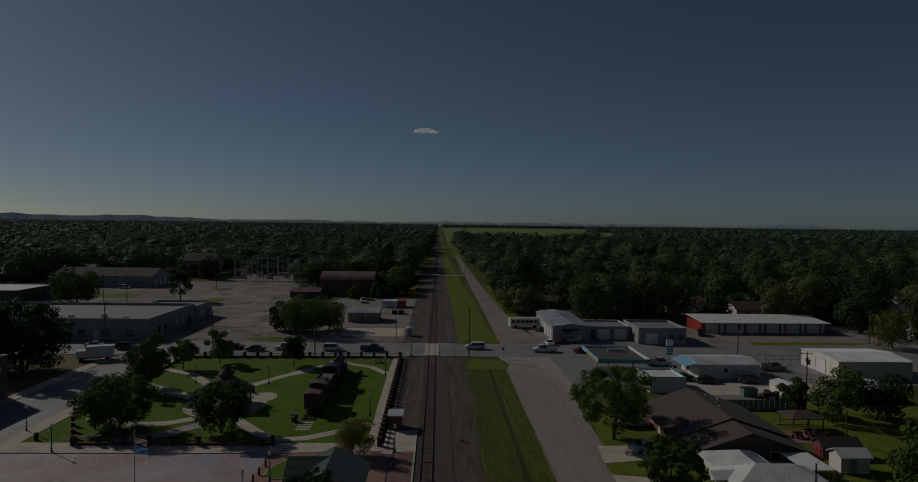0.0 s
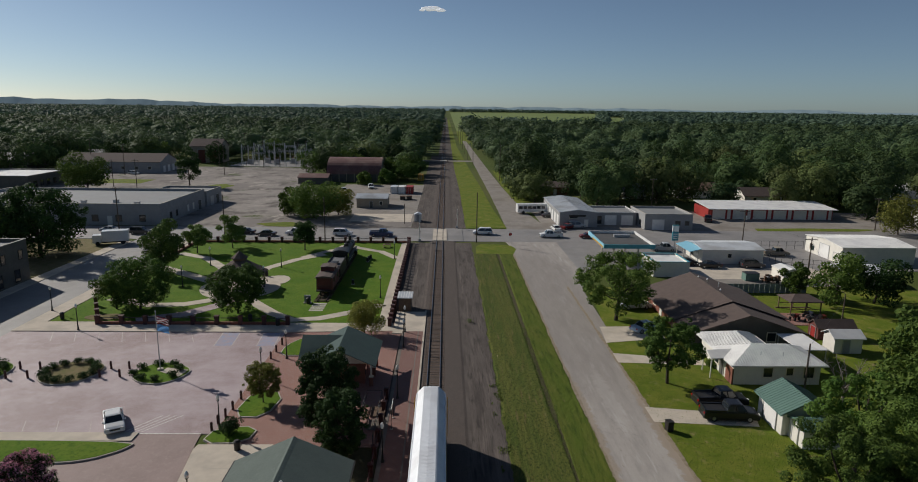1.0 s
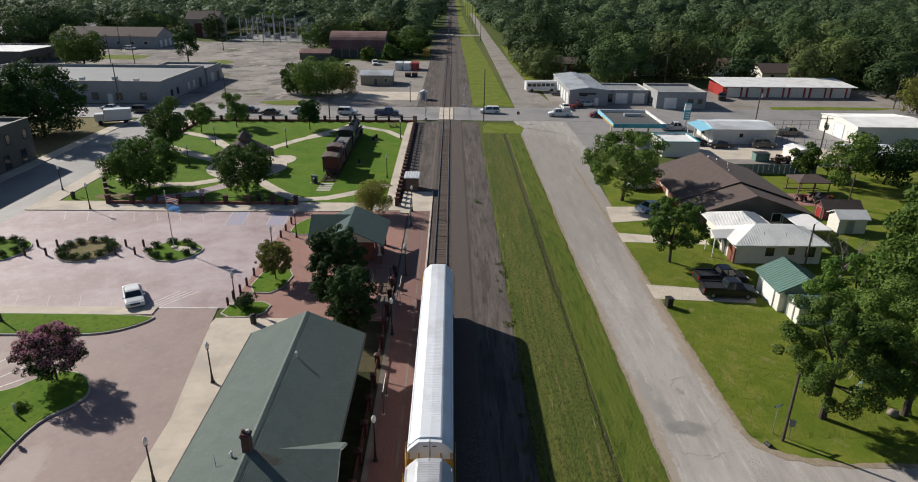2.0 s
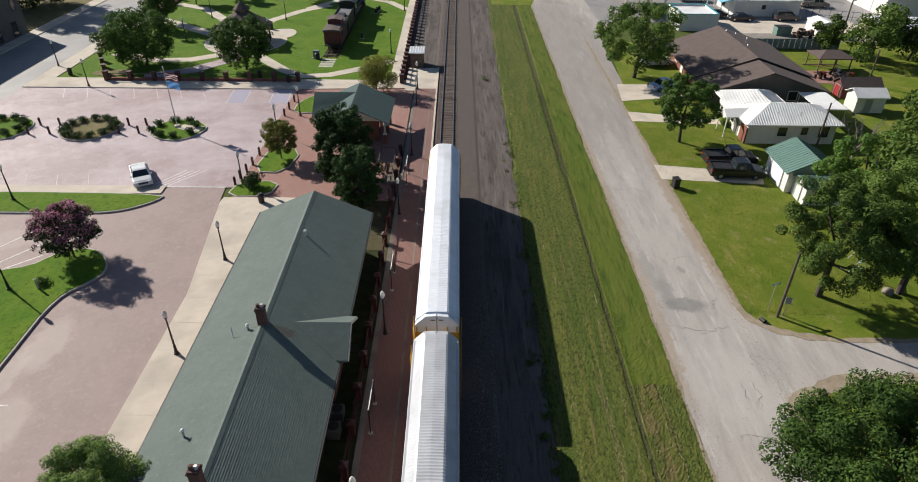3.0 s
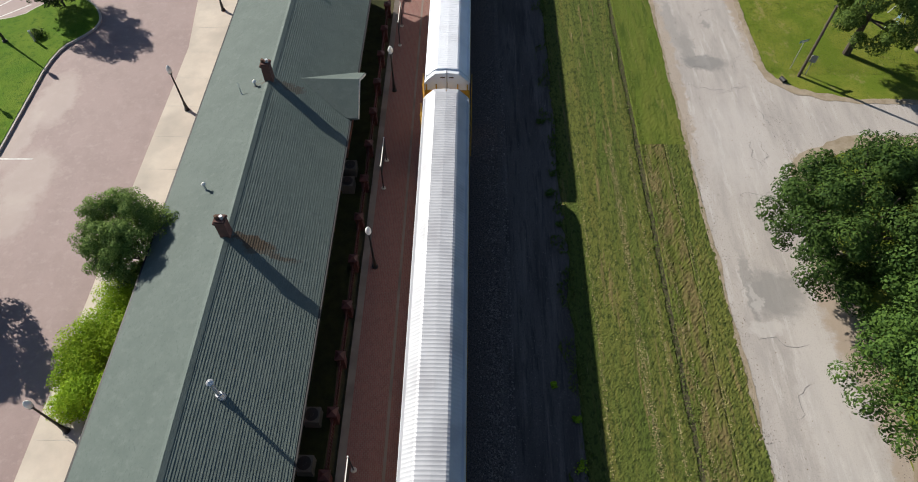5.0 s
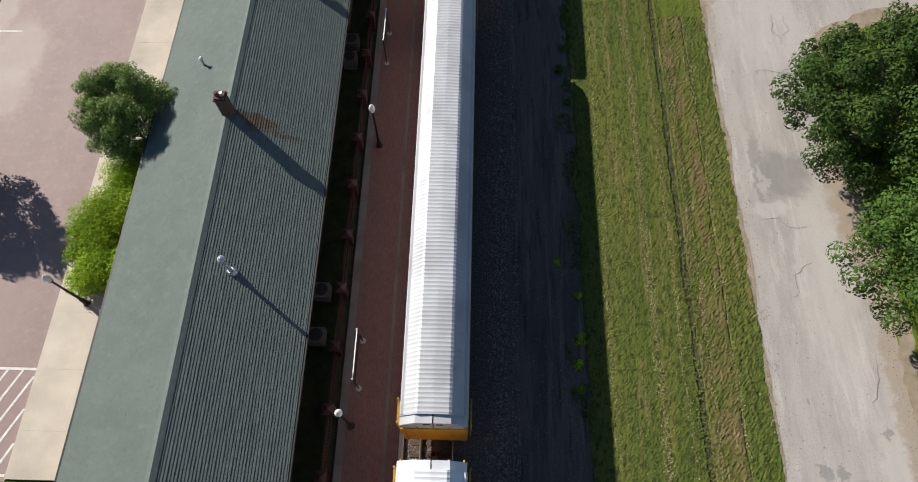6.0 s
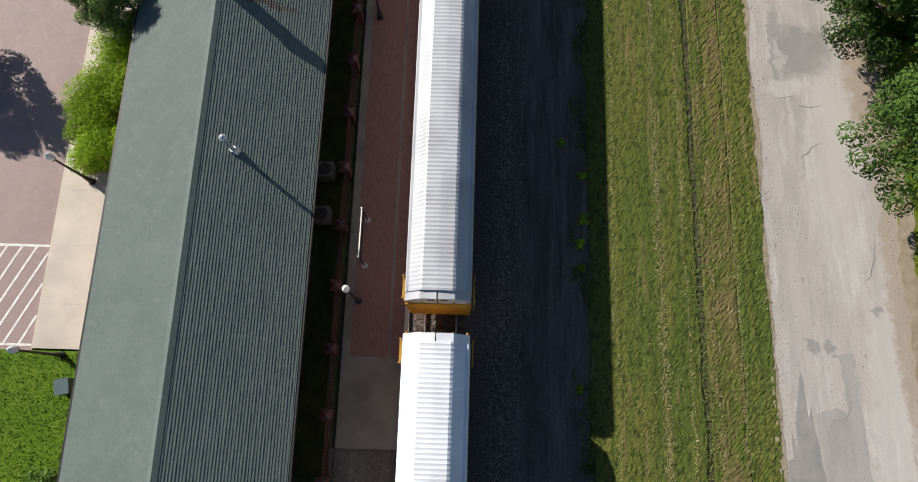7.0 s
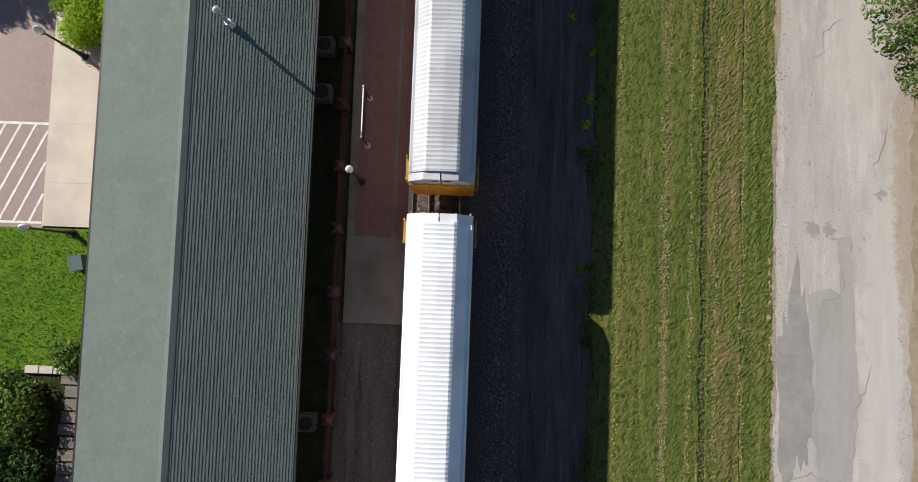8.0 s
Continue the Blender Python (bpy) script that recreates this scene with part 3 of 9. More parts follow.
# ---- ground, roads and pavements ----
def wavy(x0, y0, x1, y1, step=1.5, amp=0.25, seed=0.0):
    """A strip along y whose two long edges waver."""
    n = max(2, int((y1 - y0) / step))
    def off(x, y):
        return amp * (noise.noise((x * 3.1 + seed, y * 0.35, 0)) + 0.6 * noise.noise((x * 3.1 + seed, y * 1.4, 5)))
    right = [(x1 + off(x1, y0 + (y1 - y0) * i / n), y0 + (y1 - y0) * i / n) for i in range(n + 1)]
    left = [(x0 + off(x0, y0 + (y1 - y0) * i / n), y0 + (y1 - y0) * i / n) for i in range(n, -1, -1)]
    return right + left


def blotch(x, y, rx, ry, n=18, rough=0.35, seed=0.0):
    """An uneven round patch."""
    out = []
    for i in range(n):
        a = 2 * math.pi * i / n
        k = 1 + rough * noise.noise((math.cos(a) * 1.3 + seed, math.sin(a) * 1.3, seed))
        out.append((x + rx * k * math.cos(a), y + ry * k * math.sin(a)))
    return out


def edge_walk(pts, step):
    """Points at even steps along a closed line."""
    out = []
    for a, b in zip(pts, pts[1:] + pts[:1]):
        n = max(1, int(math.hypot(b[0] - a[0], b[1] - a[1]) / step))
        out += [(a[0] + (b[0] - a[0]) * i / n, a[1] + (b[1] - a[1]) * i / n) for i in range(n)]
    return out


def jagged(x, y, rx, ry, seed):
    """A patch with a broken, bitten edge."""
    out = []
    for i in range(64):
        a = 2 * math.pi * i / 64
        c, s = math.cos(a), math.sin(a)
        k = 1 + 0.45 * noise.noise((c * 1.2 + seed, s * 1.2, seed)) + 0.30 * noise.noise((c * 4 + seed, s * 4, 2)) + 0.16 * noise.noise((c * 11, s * 11, seed))
        out.append((x + rx * k * c, y + ry * k * s))
    return out


plate("ground", rect(-5000, -400, 5000, 5200), LAND, "open grassy land reaching to the horizon", "ground", -0.06, 1.0)
plate("field_ground", [(14, 830), (195, 830), (760, 3260), (20, 3260)], FIELD, "pale green crop field far beyond the trees", "field", -0.02, 0.02)
plate("field_ground", [(262, 1040), (288, 1040), (590, 2150), (530, 2150)], FIELD, "pale green crop field between far woods", "field", -0.025, 0.02)
plate("field_ground", [(12, 560), (60, 560), (120, 890), (14, 890)], GRASS, "green field beside the railway far off", "field", -0.03, 0.02)

# railway bed
plate("railbed", wavy(-8.2, -60, 6.3, 149.5, 2.0, 0.35), GRAVEL, "brown gravel ground beside the railway track", "gravel", -0.02, 0.2)
plate("railbed", wavy(-9.0, 168, 5.6, 420, 3.0, 0.6, 3.0), GRAVEL, "brown gravel ground beside the railway track", "gravel", -0.02, 0.2)
plate("railbed", [(-4.5, 419), (4.5, 419), (3.0, 1800), (-4, 1800)], GRAVEL, "brown gravel ground beside the distant railway track", "gravel", -0.025, 0.2)
bm = bmesh.new()
prism(bm, [(-3.6, -0.1), (1.2, -0.1), (2.7, -0.06), (2.2, 0.05), (0.5, 0.09), (-3.0, 0.09)], -60, 151)
prism(bm, [(-4.6, -0.1), (2.9, -0.1), (1.6, 0.07), (0.5, 0.09), (-3.0, 0.09)], 165.4, 1800)
solid("track_bed", bm, BALLAST, "crushed stone ballast bed under the railway track", "ballast", "structure")

# grass strip between railway and road, cut by a narrow ditch
def turf(x0, x1, y0, y1, step, material, label, ragged, seed, lump):
    """A strip of tufted turf along y, its surface rough, its long sides frayed and rolled under."""
    nx, ny = int((x1 - x0) / step) + 1, int((y1 - y0) / (step * 1.15)) + 1
    verts, faces = [], []
    for j in range(ny + 1):
        y = y0 + (y1 - y0) * j / ny
        a = x0 + ragged[0] * (noise.noise((seed, y * 0.35, 0)) + 0.6 * noise.noise((seed, y * 1.4, 5)) + 0.4 * noise.noise((seed, y * 4.0, 8)))
        b = x1 + ragged[1] * (noise.noise((seed + 9, y * 0.35, 0)) + 0.6 * noise.noise((seed + 9, y * 1.4, 5)) + 0.4 * noise.noise((seed + 9, y * 4.0, 8)))
        for i in range(nx + 1):
            x = a + (b - a) * i / nx
            z = 0.035 + lump * (0.4 * noise.noise((x * 1.1, y * 0.5, seed)) + 0.35 * noise.noise((x * 3.4, y * 3.2, seed)) + 0.55 * noise.noise((x * 12.3, y * 10.7, seed)) + 0.35 * noise.noise((x * 25.0, y * 22.0, seed)) + 0.5 * noise.noise((x * 2.8, y * 0.10, 4)))
            if i in (0, nx):
                z = -0.08
            verts.append((x, y, max(z, -0.01) if 0 < i < nx else z))
    w = nx + 1
    for j in range(ny):
        for i in range(nx):
            k = j * w + i
            faces.append((k, k + 1, k + 1 + w, k + w))
    me = bpy.data.meshes.new("verge")
    me.from_pydata(verts, [], faces)
    me.materials.append(material)
    return tagged(new("verge", me), label, "grass", "", "structure")


turf(6.2, 11.70, -20, 62, 0.09, TURF, "mown grass verge between railway and road", (0.30, 0.13), 1.0, 0.045)
turf(11.93, 15.25, 31, 62, 0.12, GREEN_TURF, "greener mown grass verge along the road", (0.06, 0.16), 2.0, 0.035)
turf(11.93, 13.70, -20, 31.02, 0.10, DRY_TURF, "drier mown grass verge beside the furrow", (0.06, 0.10), 2.0, 0.085)
turf(13.62, 15.25, -20, 31.02, 0.10, TURF, "greener mown grass strip along the road", (0.10, 0.16), 6.0, 0.07)
turf(6.2, 11.65, 62, 138, 0.35, TURF, "mown grass verge farther along the railway", (0.30, 0.06), 1.0, 0.05)
turf(11.95, 15.25, 62, 138, 0.35, GREEN_TURF, "drier mown grass verge farther along the road", (0.06, 0.16), 2.0, 0.05)
plate("verge", [(7.0, 138), (15.3, 138), (16.4, 143), (15.6, 146.5), (12.5, 148.0), (8.5, 148.3), (7.2, 145)], GRASS, "rounded end of the grass verge at the street", "grass", 0.02, 0.2)
plate("ditch", wavy(11.50, -60, 12.10, 138, 1.0, 0.10, 2.5), DIRT, "narrow dark furrow along the grass verge", "ditch", -0.045, 0.1)
plate("verge", [(5.6, 168), (16.6, 168.5), (15.2, 200), (14.2, 260), (12, 350), (9, 520), (4.5, 520), (4.6, 330), (5.6, 240)], GRASS, "grass strip between track and road beyond the crossing", "grass", 0.02, 0.2)
plate("verge", [(4.5, 520), (9, 520), (8, 1500), (3.5, 1500)], GRASS, "distant grass strip beside the track", "grass", 0.0, 0.1)

# streets
plate("street", rect(-600, 151.0, 700, 167.0), ASPHALT, "worn grey asphalt street crossing the railway", "street", 0.03, 0.3)
plate("road", wavy(15.2, -60, 22.5, 152, 1.2, 0.18, 6.0), CHIP_ROAD, "bleached patched road along the grass verge", "road", 0.01, 0.3)
plate("road", [(21.5, 84), (24.0, 84), (24.8, 110), (30, 130), (33, 152), (14.6, 152), (16.0, 140), (20, 120)], CHIP_ROAD, "widened road mouth at the street", "road", 0.015, 0.3)
plate("road", [(16.5, 166), (28, 166), (24.5, 200), (22.8, 260), (21.6, 350), (19.0, 600), (15.5, 600), (16.0, 350), (16.6, 230)], PALE_ROAD, "gravelly road running on beside the railway", "road", 0.012, 0.3)
plate("side_street", [(21.4, 26.6), (21.9, 28.5), (22.8, 29.9), (26.4, 31.6), (34, 32.0), (70, 32.0), (70, 35.2), (28, 35.5), (24.4, 36.3), (22.6, 37.7), (21.4, 41.0)], CHIP_ROAD, "bleached side street joining the road", "road", 0.006, 0.3)
plate("verge", [(22.5, -20), (40, -20), (40, 32.3), (26.4, 31.9), (22.9, 30.1), (21.9, 28.5), (22.0, 26.0)], GRASS, "shaded grass under the oaks beside the road", "grass", 0.018, 0.2)
plate("lot_pavement", rect(27, 125, 130, 151.2), ASPHALT, "worn asphalt forecourt along the street", "pavement", 0.02, 0.3)
plate("lot_pavement", rect(27, 166.8, 135, 200), PALE_ROAD, "pale forecourt before the garages", "pavement", 0.02, 0.3)
plate("lot_pavement", [(48, 112), (74, 112), (74, 126), (48, 126)], PALE_ROAD, "pale yard behind the shop", "pavement", 0.018, 0.3)
plate("lot_pavement", [(-135, 166.5), (-9, 166.5), (-9, 178), (-34, 178), (-40, 186), (-44, 225), (-56, 262), (-66, 330), (-130, 330), (-74, 230), (-72, 168)], WASTE_LOT, "cracked asphalt waste lot beside the warehouse", "pavement", 0.01, 0.3)
plate("lot_pavement", rect(-190, 214.5, -74, 330), WASTE_LOT, "broken paving round the long shed", "pavement", 0.003, 0.3)
plate("lot_pavement", [(-40, 178), (-8.8, 178), (-8.6, 262), (-40, 262)], PALE_ROAD, "gravel yard beside the railway", "pavement", 0.0, 0.3)
plate("concrete_apron", rect(-27, 177, -9.6, 190), CONCRETE, "pale concrete apron at the yard entry", "pavement", 0.02, 0.1)
plate("west_street", rect(-73.0, -60, -61.2, 151.5), ASPHALT, "grey asphalt side street by the park", "street", 0.022, 0.3)
plate("far_pavement", rect(-75.5, -60, -73.0, 148), CONCRETE, "concrete pavement across the street", "pavement", 0.12, 0.3)
plate("waste_ground", rect(-100, 116, -75.5, 150), DRY, "bare dusty lot beside the dark building", "ground", 0.05, 0.3)

for x, y, rx, ry, s in ((16.3, -5.0, 0.85, 4.9, 6),):
    plate("road_patch", jagged(x, y, rx, ry, s * 1.7), OLD_PATCH, "darker asphalt repair patch in the road", "road patch", 0.016 + 0.0004 * s, 0.02)
plate("road_patch", [(x + 0.16 * noise.noise((x, y * 2.0, 3)), y + 0.2 * noise.noise((x * 2, y, 6))) for x, y in edge_walk([(16.9, -0.2), (17.35, -4.2), (17.2, -7.0), (17.9, -12.5), (17.6, -18), (20.2, -18), (19.0, -10.5), (19.5, -5.5), (19.3, -2.6), (19.05, 2.8), (18.4, 2.6), (18.5, -0.2), (18.0, 0.1)], 0.22)], WORN_SEAL, "worn patch where the road seal has peeled", "road patch", 0.0195, 0.02)
plate("road_shoulder", [(x + 0.22 * noise.noise((x * 1.3, y * 1.3, 3)), y + 0.25 * noise.noise((x * 1.1, y * 1.3, 6))) for x, y in edge_walk([(22.5, 40.0), (23.1, 38.0), (24.7, 36.8), (28.0, 35.9), (60, 35.7), (60, 35.2), (27.8, 35.4), (24.3, 36.2), (22.5, 37.6), (21.9, 40.0)], 0.3)], SHOULDER, "dusty edge between lawn and side street", "road shoulder", 0.0246, 0.03)
random.seed(4)
for i in range(26):
    x, y = random.uniform(15.8, 21.4), random.uniform(-12, 120)
    if i % 3 == 0:
        y = random.uniform(-10, 45)
    pts, ang = [(x, y)], random.uniform(0, 6.28)
    way_on = ang
    for _ in range(9):
        ang = way_on + random.uniform(-1.0, 1.0)
        q = (pts[-1][0] + 0.34 * math.cos(ang), pts[-1][1] + 0.34 * math.sin(ang))
        pts.append((min(21.6, max(15.6, q[0])), q[1]))
    left, right = [], []
    for j, q in enumerate(pts):
        d = (Vector(pts[min(9, j + 1)]) - Vector(pts[max(0, j - 1)])).normalized() * 0.011 * math.sin(math.pi * (j + 0.6) / 10.2)
        left.append((q[0] - d.y, q[1] + d.x))
        right.append((q[0] + d.y, q[1] - d.x))
    plate("road_crack", right + left[::-1], TAR, "dark open crack in the road surface", "crack", 0.0215 + 0.0002 * i, 0.004)

plate("road_shoulder", [(x + 0.18 * noise.noise((x * 1.3, y * 1.3, 7)), y + 0.2 * noise.noise((x * 1.1, y * 1.3, 9))) for x, y in edge_walk([(21.7, 27.0), (22.5, 27.0), (22.7, 28.3), (23.4, 29.3), (26.6, 31.0), (40, 31.7), (40, 32.5), (26.4, 32.1), (22.6, 30.4), (21.6, 28.6)], 0.3)], SHOULDER, "dusty edge of the grass corner at the side street", "road shoulder", 0.0242, 0.03)
plate("road_shoulder", wavy(15.02, -60, 15.34, 138, 0.22, 0.16, 11.0), SHOULDER, "dusty gravel edge between grass and road", "road shoulder", 0.024, 0.03)
plate("road_shoulder", wavy(22.2, 39, 22.6, 112, 0.22, 0.2, 12.0), SHOULDER, "dusty gravel edge of the road", "road shoulder", 0.0235, 0.03)
plate("road_shoulder", wavy(22.0, -60, 22.9, 28.2, 0.22, 0.4, 13.0), SHOULDER, "dusty gravel edge of the road", "road shoulder", 0.0232, 0.03)

# park-side paving, kerbs and grass
plate("brick_lot", rect(-61.2, 58.4, -22.0, 87.2), BRICK_LOT, "old worn brick parking lot with paler patches", "parking lot", 0.02, 0.3)
plate("drive", [(-61.2, -60), (-21.3, -60), (-21.5, 40.5), (-23.6, 55.5), (-23.9, 58.5), (-61.2, 58.5)], RED_ASPHALT, "reddish asphalt drive and parking lot", "drive", 0.01, 0.3)
plate("brick_plaza", rect(-22.6, 55.8, -6.2, 88.0), BRICK_PLAZA, "red brick plaza round the pavilion", "plaza", 0.05, 0.3)
plate("pavement", [(-61.2, 87.2), (-22.0, 87.2), (-6.2, 88.0), (-6.2, 91.2), (-58.5, 91.2), (-58.5, 148.5), (-61.2, 148.5)], CONCRETE, "pale concrete pavement round the park", "pavement", 0.13, 0.4)
plate("pavement", [(-21.4, 1.8), (-16.2, 1.8), (-16.2, 56.2), (-23.3, 56.2), (-23.5, 55.4), (-21.5, 40.5)], CONCRETE, "pale concrete walk along the depot", "pavement", 0.13, 0.4)
plate("pavement_joint", rect(-18.95, 2.0, -18.91, 55.5), KERB, "shadowed joint in the concrete walk", "joint", 0.134, 0.02)
for y in range(4, 55, 3):
    plate("pavement_joint", rect(-21.3, y, -17.2, y + 0.03), KERB, "joint across the concrete walk", "joint", 0.1345, 0.02)
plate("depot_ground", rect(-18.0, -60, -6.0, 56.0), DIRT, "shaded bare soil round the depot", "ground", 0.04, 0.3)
# depot shade on this strip is put into the ground colour
plate("depot_lawn", wavy(-8.0, -40, -6.6, 47, 1.0, 0.12), SHADE_SOIL, "planted strip behind the platform, shade painted into its colour", "grass", 0.07, 0.2)
plate("lawn", [(-61, -60), (-17.2, -60), (-17.2, 1.7), (-61, 1.7)], PARK_GRASS, "mown lawn at the end of the depot", "grass", 0.11, 0.3)


def island(pts, label, mat_in=None, kerb=0.15, h=0.16, rounds=2):
    pts = smooth_loop(pts, rounds)
    ob = thing("planting_island", label, "traffic island", kind="structure")
    bm = bmesh.new()
    slab(bm, grown(pts, kerb), -0.2, h)
    part("kerb", bm, KERB, ob, "pale concrete kerb")
    bm = bmesh.new()
    slab(bm, pts, -0.1, h + 0.03)
    part("lawn", bm, mat_in or PARK_GRASS, ob)
    return ob


island([(-61, 53.1), (-44, 53.0), (-37, 53.0), (-32.8, 53.2), (-30.0, 55.2), (-29.4, 56.8), (-61, 56.8)], "long grass island with a pale kerb beside the lot", rounds=2)
island([(-45.0, 43.0), (-45.0, 27.0), (-31.5, 27.0), (-31.6, 33.0), (-31.8, 40.0), (-29.8, 42.2), (-29.4, 43.8), (-30.6, 45.8), (-32.4, 46.9), (-34.6, 46.2), (-36.4, 43.4)], "pointed grass island with a flowering tree")
plate("pavement", rect(-61, 56.9, -30.0, 58.5), CONCRETE, "pale concrete strip beside the brick lot", "pavement", 0.12, 0.3)
plate("bay_line", rect(-61, 58.35, -23.9, 58.5), PAINT, "white line between brick and asphalt", "road marking", 0.03, 0.02)
island([(-47.6, 70.8), (-45.1, 69.2), (-42.4, 70.0), (-41.0, 73.6), (-42.6, 76.0), (-46.6, 76.2), (-48.3, 73.6)], "low planting bed ringed by small shrubs", DRY)
island([(-37.3, 72.0), (-35.2, 69.9), (-32.4, 69.7), (-30.7, 72.4), (-31.0, 74.2), (-33.8, 76.0), (-36.4, 75.4)], "planting bed round the flagpole", PARK_GRASS)
island([(-58.6, 71.0), (-54.0, 69.1), (-52.2, 71.0), (-52.2, 74.6), (-55.0, 76.4), (-58.2, 75.6)], "low planting bed with shrubs", PARK_GRASS)
plate("bed_pad", [(-34.2, 73.0), (-31.4, 71.6), (-31.0, 73.6), (-33.8, 74.2)], CONCRETE, "concrete pad in the flagpole bed", "pavement", 0.2, 0.05)
island([(-21.2, 78.4), (-18.0, 78.6), (-18.0, 84.6), (-19.6, 84.8), (-21.2, 81.8)], "small grass plot beside the pavilion", rounds=1)
island([(-22.0, 61.9), (-18.6, 61.7), (-17.8, 67.3), (-21.3, 67.9)], "small grass plot round a young tree", rounds=1)
island([(-23.2, 56.4), (-19.0, 56.6), (-18.6, 59.6), (-22.6, 59.4)], "small planted corner plot with a bush", rounds=1)

# shade over the bed is put into its dark colour
plate("planting_bed", wavy(-24.5, -14, -17.4, -5.4, 0.8, 0.4), SHADE_SOIL, "planting bed past the lawn, shade painted into its colour", "planting bed", 0.125, 0.1)
for i in range(3):
    plate("edging_stone", rect(-21.6 + i * 0.72, -5.5, -20.95 + i * 0.72, -5.15), KERB, "pale edging stone at the bed", "kerb stone", 0.3, 0.3)

boards = thing("board_walk", "weathered grey timber boards beside the depot end", "boardwalk", 0, 0, 0.13, kind="structure")
random.seed(8)
for i in range(9):
    y = -5.75 - i * 0.62
    bm = shape(box, -18.55 + random.uniform(-0.1, 0.1), y, 0.0, 2.3 + random.uniform(-0.15, 0.15), 0.52, 0.07, random.uniform(-0.03, 0.03))
    part("board", bm, OLD_BOARD, boards)

# painted bays
for i in range(7):
    x = -55.2 + i * 3.22
    plate("bay_line", [(x + 1.7, 83.3), (x + 1.8, 83.3), (x + 0.1, 87.0), (x, 87.0)], WORN_PAINT, "worn white bay line on brick", "road marking", 0.026, 0.02)
for x in (-31.4, -25.7):
    plate("bay_paint", [(x + 0.4, 82.0), (x + 2.8, 82.0), (x + 2.4, 87.0), (x, 87.0)], BLUE_PAINT, "faded blue painted parking bay", "road marking", 0.026, 0.02)
    for d in (0, 2.4):
        plate("bay_line", [(x + d + 0.4, 82.0), (x + d + 0.52, 82.0), (x + d + 0.12, 87.0), (x + d, 87.0)], WORN_PAINT, "white line of a parking bay", "road marking", 0.03, 0.02)
for i in range(8):
    x = -58 + i * 3.3
    plate("bay_line", [(x, 58.6), (x + 0.07, 58.6), (x - 1.0, 61.0), (x - 1.07, 61.0)], WORN_PAINT, "worn white bay line on brick", "road marking", 0.026, 0.02)
for i in range(4):
    plate("bay_line", [(-31.6 + i * 0.55, 58.7), (-31.5 + i * 0.55, 58.7), (-29.2 + i * 0.7, 62.2), (-29.3 + i * 0.7, 62.2)], PAINT, "white hatching on the brick lot", "road marking", 0.026, 0.02)
for x0, y0, x1, y1 in ((-40.6, 46.9, -38.6, 50.2), (-41, 42.2, -36.9, 47.8), (-45, 37.5, -36.0, 45.9), (-34, 28.75, -29.0, 28.85), (-34, 17, -29, 17.1)):
    d = Vector((x1 - x0, y1 - y0)).normalized() * 0.06
    plate("bay_line", [(x0 + d.y, y0 - d.x), (x1 + d.y, y1 - d.x), (x1 - d.y, y1 + d.x), (x0 - d.y, y0 + d.x)], PAINT, "white bay line on the asphalt", "road marking", 0.016, 0.02)
plate("bay_line", rect(-25, 6.95, -21.5, 7.08), PAINT, "white edge of a hatched no-parking zone", "road marking", 0.018, 0.02)
plate("bay_line", rect(-25, 1.9, -21.5, 2.02), PAINT, "white edge of a hatched no-parking zone", "road marking", 0.018, 0.02)
for i in range(6):
    x = -24.9 + i * 0.78 - 1.2
    x1, y1 = x + 2.4, 6.95
    if x1 > -21.5:
        y1 -= (x1 + 21.5) * 2.06
        x1 = -21.5
    plate("bay_line", [(x, 2.02), (x + 0.13, 2.02), (x1 + 0.06, y1), (x1 - 0.07, y1)], PAINT, "white diagonal hatching on asphalt", "road marking", 0.017, 0.02)

# platform
plat = thing("platform", "red brick station platform with pale concrete bands", "platform", kind="structure")
bm = bmesh.new(); slab(bm, rect(-5.6, 1.85, -3.75, 87.5), -0.3, 0.22)
part("brick_paving", bm, SHADED_BRICK, plat)
bm = bmesh.new(); slab(bm, rect(-3.6, 1.85, -3.0, 87.5), -0.3, 0.22)
part("edge_paving", bm, SHADED_BRICK, plat)
for a, b in ((-6.0, -5.6), (-3.75, -3.6)):
    bm = bmesh.new(); slab(bm, rect(a, 1.85, b, 87.5), -0.3, 0.226)
    part("band", bm, OLD_PAD, plat, "worn grey concrete band")
bm = bmesh.new(); slab(bm, rect(-3.0, -60, -2.78, 97), -0.3, 0.23)
part("edging", bm, CONCRETE, plat, "pale concrete platform edge")
bm = bmesh.new(); slab(bm, rect(-6.0, -2.45, -3.0, 1.85), -0.3, 0.224)
part("concrete_slab", bm, OLD_PAD, plat, "grey concrete slab at the platform end")
plate("rough_ground", rect(-6.3, -60, -3.0, -2.45), GRAVEL, "rough broken ground past the platform", "ground", 0.12, 0.3)
plate("shed_pad", rect(-7.4, 86.8, -3.0, 96.6), CONCRETE, "pale concrete pad before the small shed", "pavement", 0.16, 0.3)

# crossing panel
bm = bmesh.new()
slab(bm, rect(-2.95, 151.0, -2.02, 165.6), -0.1, 0.24)
slab(bm, rect(-1.84, 151.0, -0.54, 165.6), -0.1, 0.24)
slab(bm, rect(-0.36, 151.0, 0.46, 165.6), -0.1, 0.24)
solid("crossing_panel", bm, CONCRETE, "pale concrete level crossing panels between rails", "crossing", "structure")
plate("street_ramp", rect(-7, 150.8, 4.5, 167.2), ASPHALT, "asphalt ramp up to the crossing", "street", 0.1, 0.3)
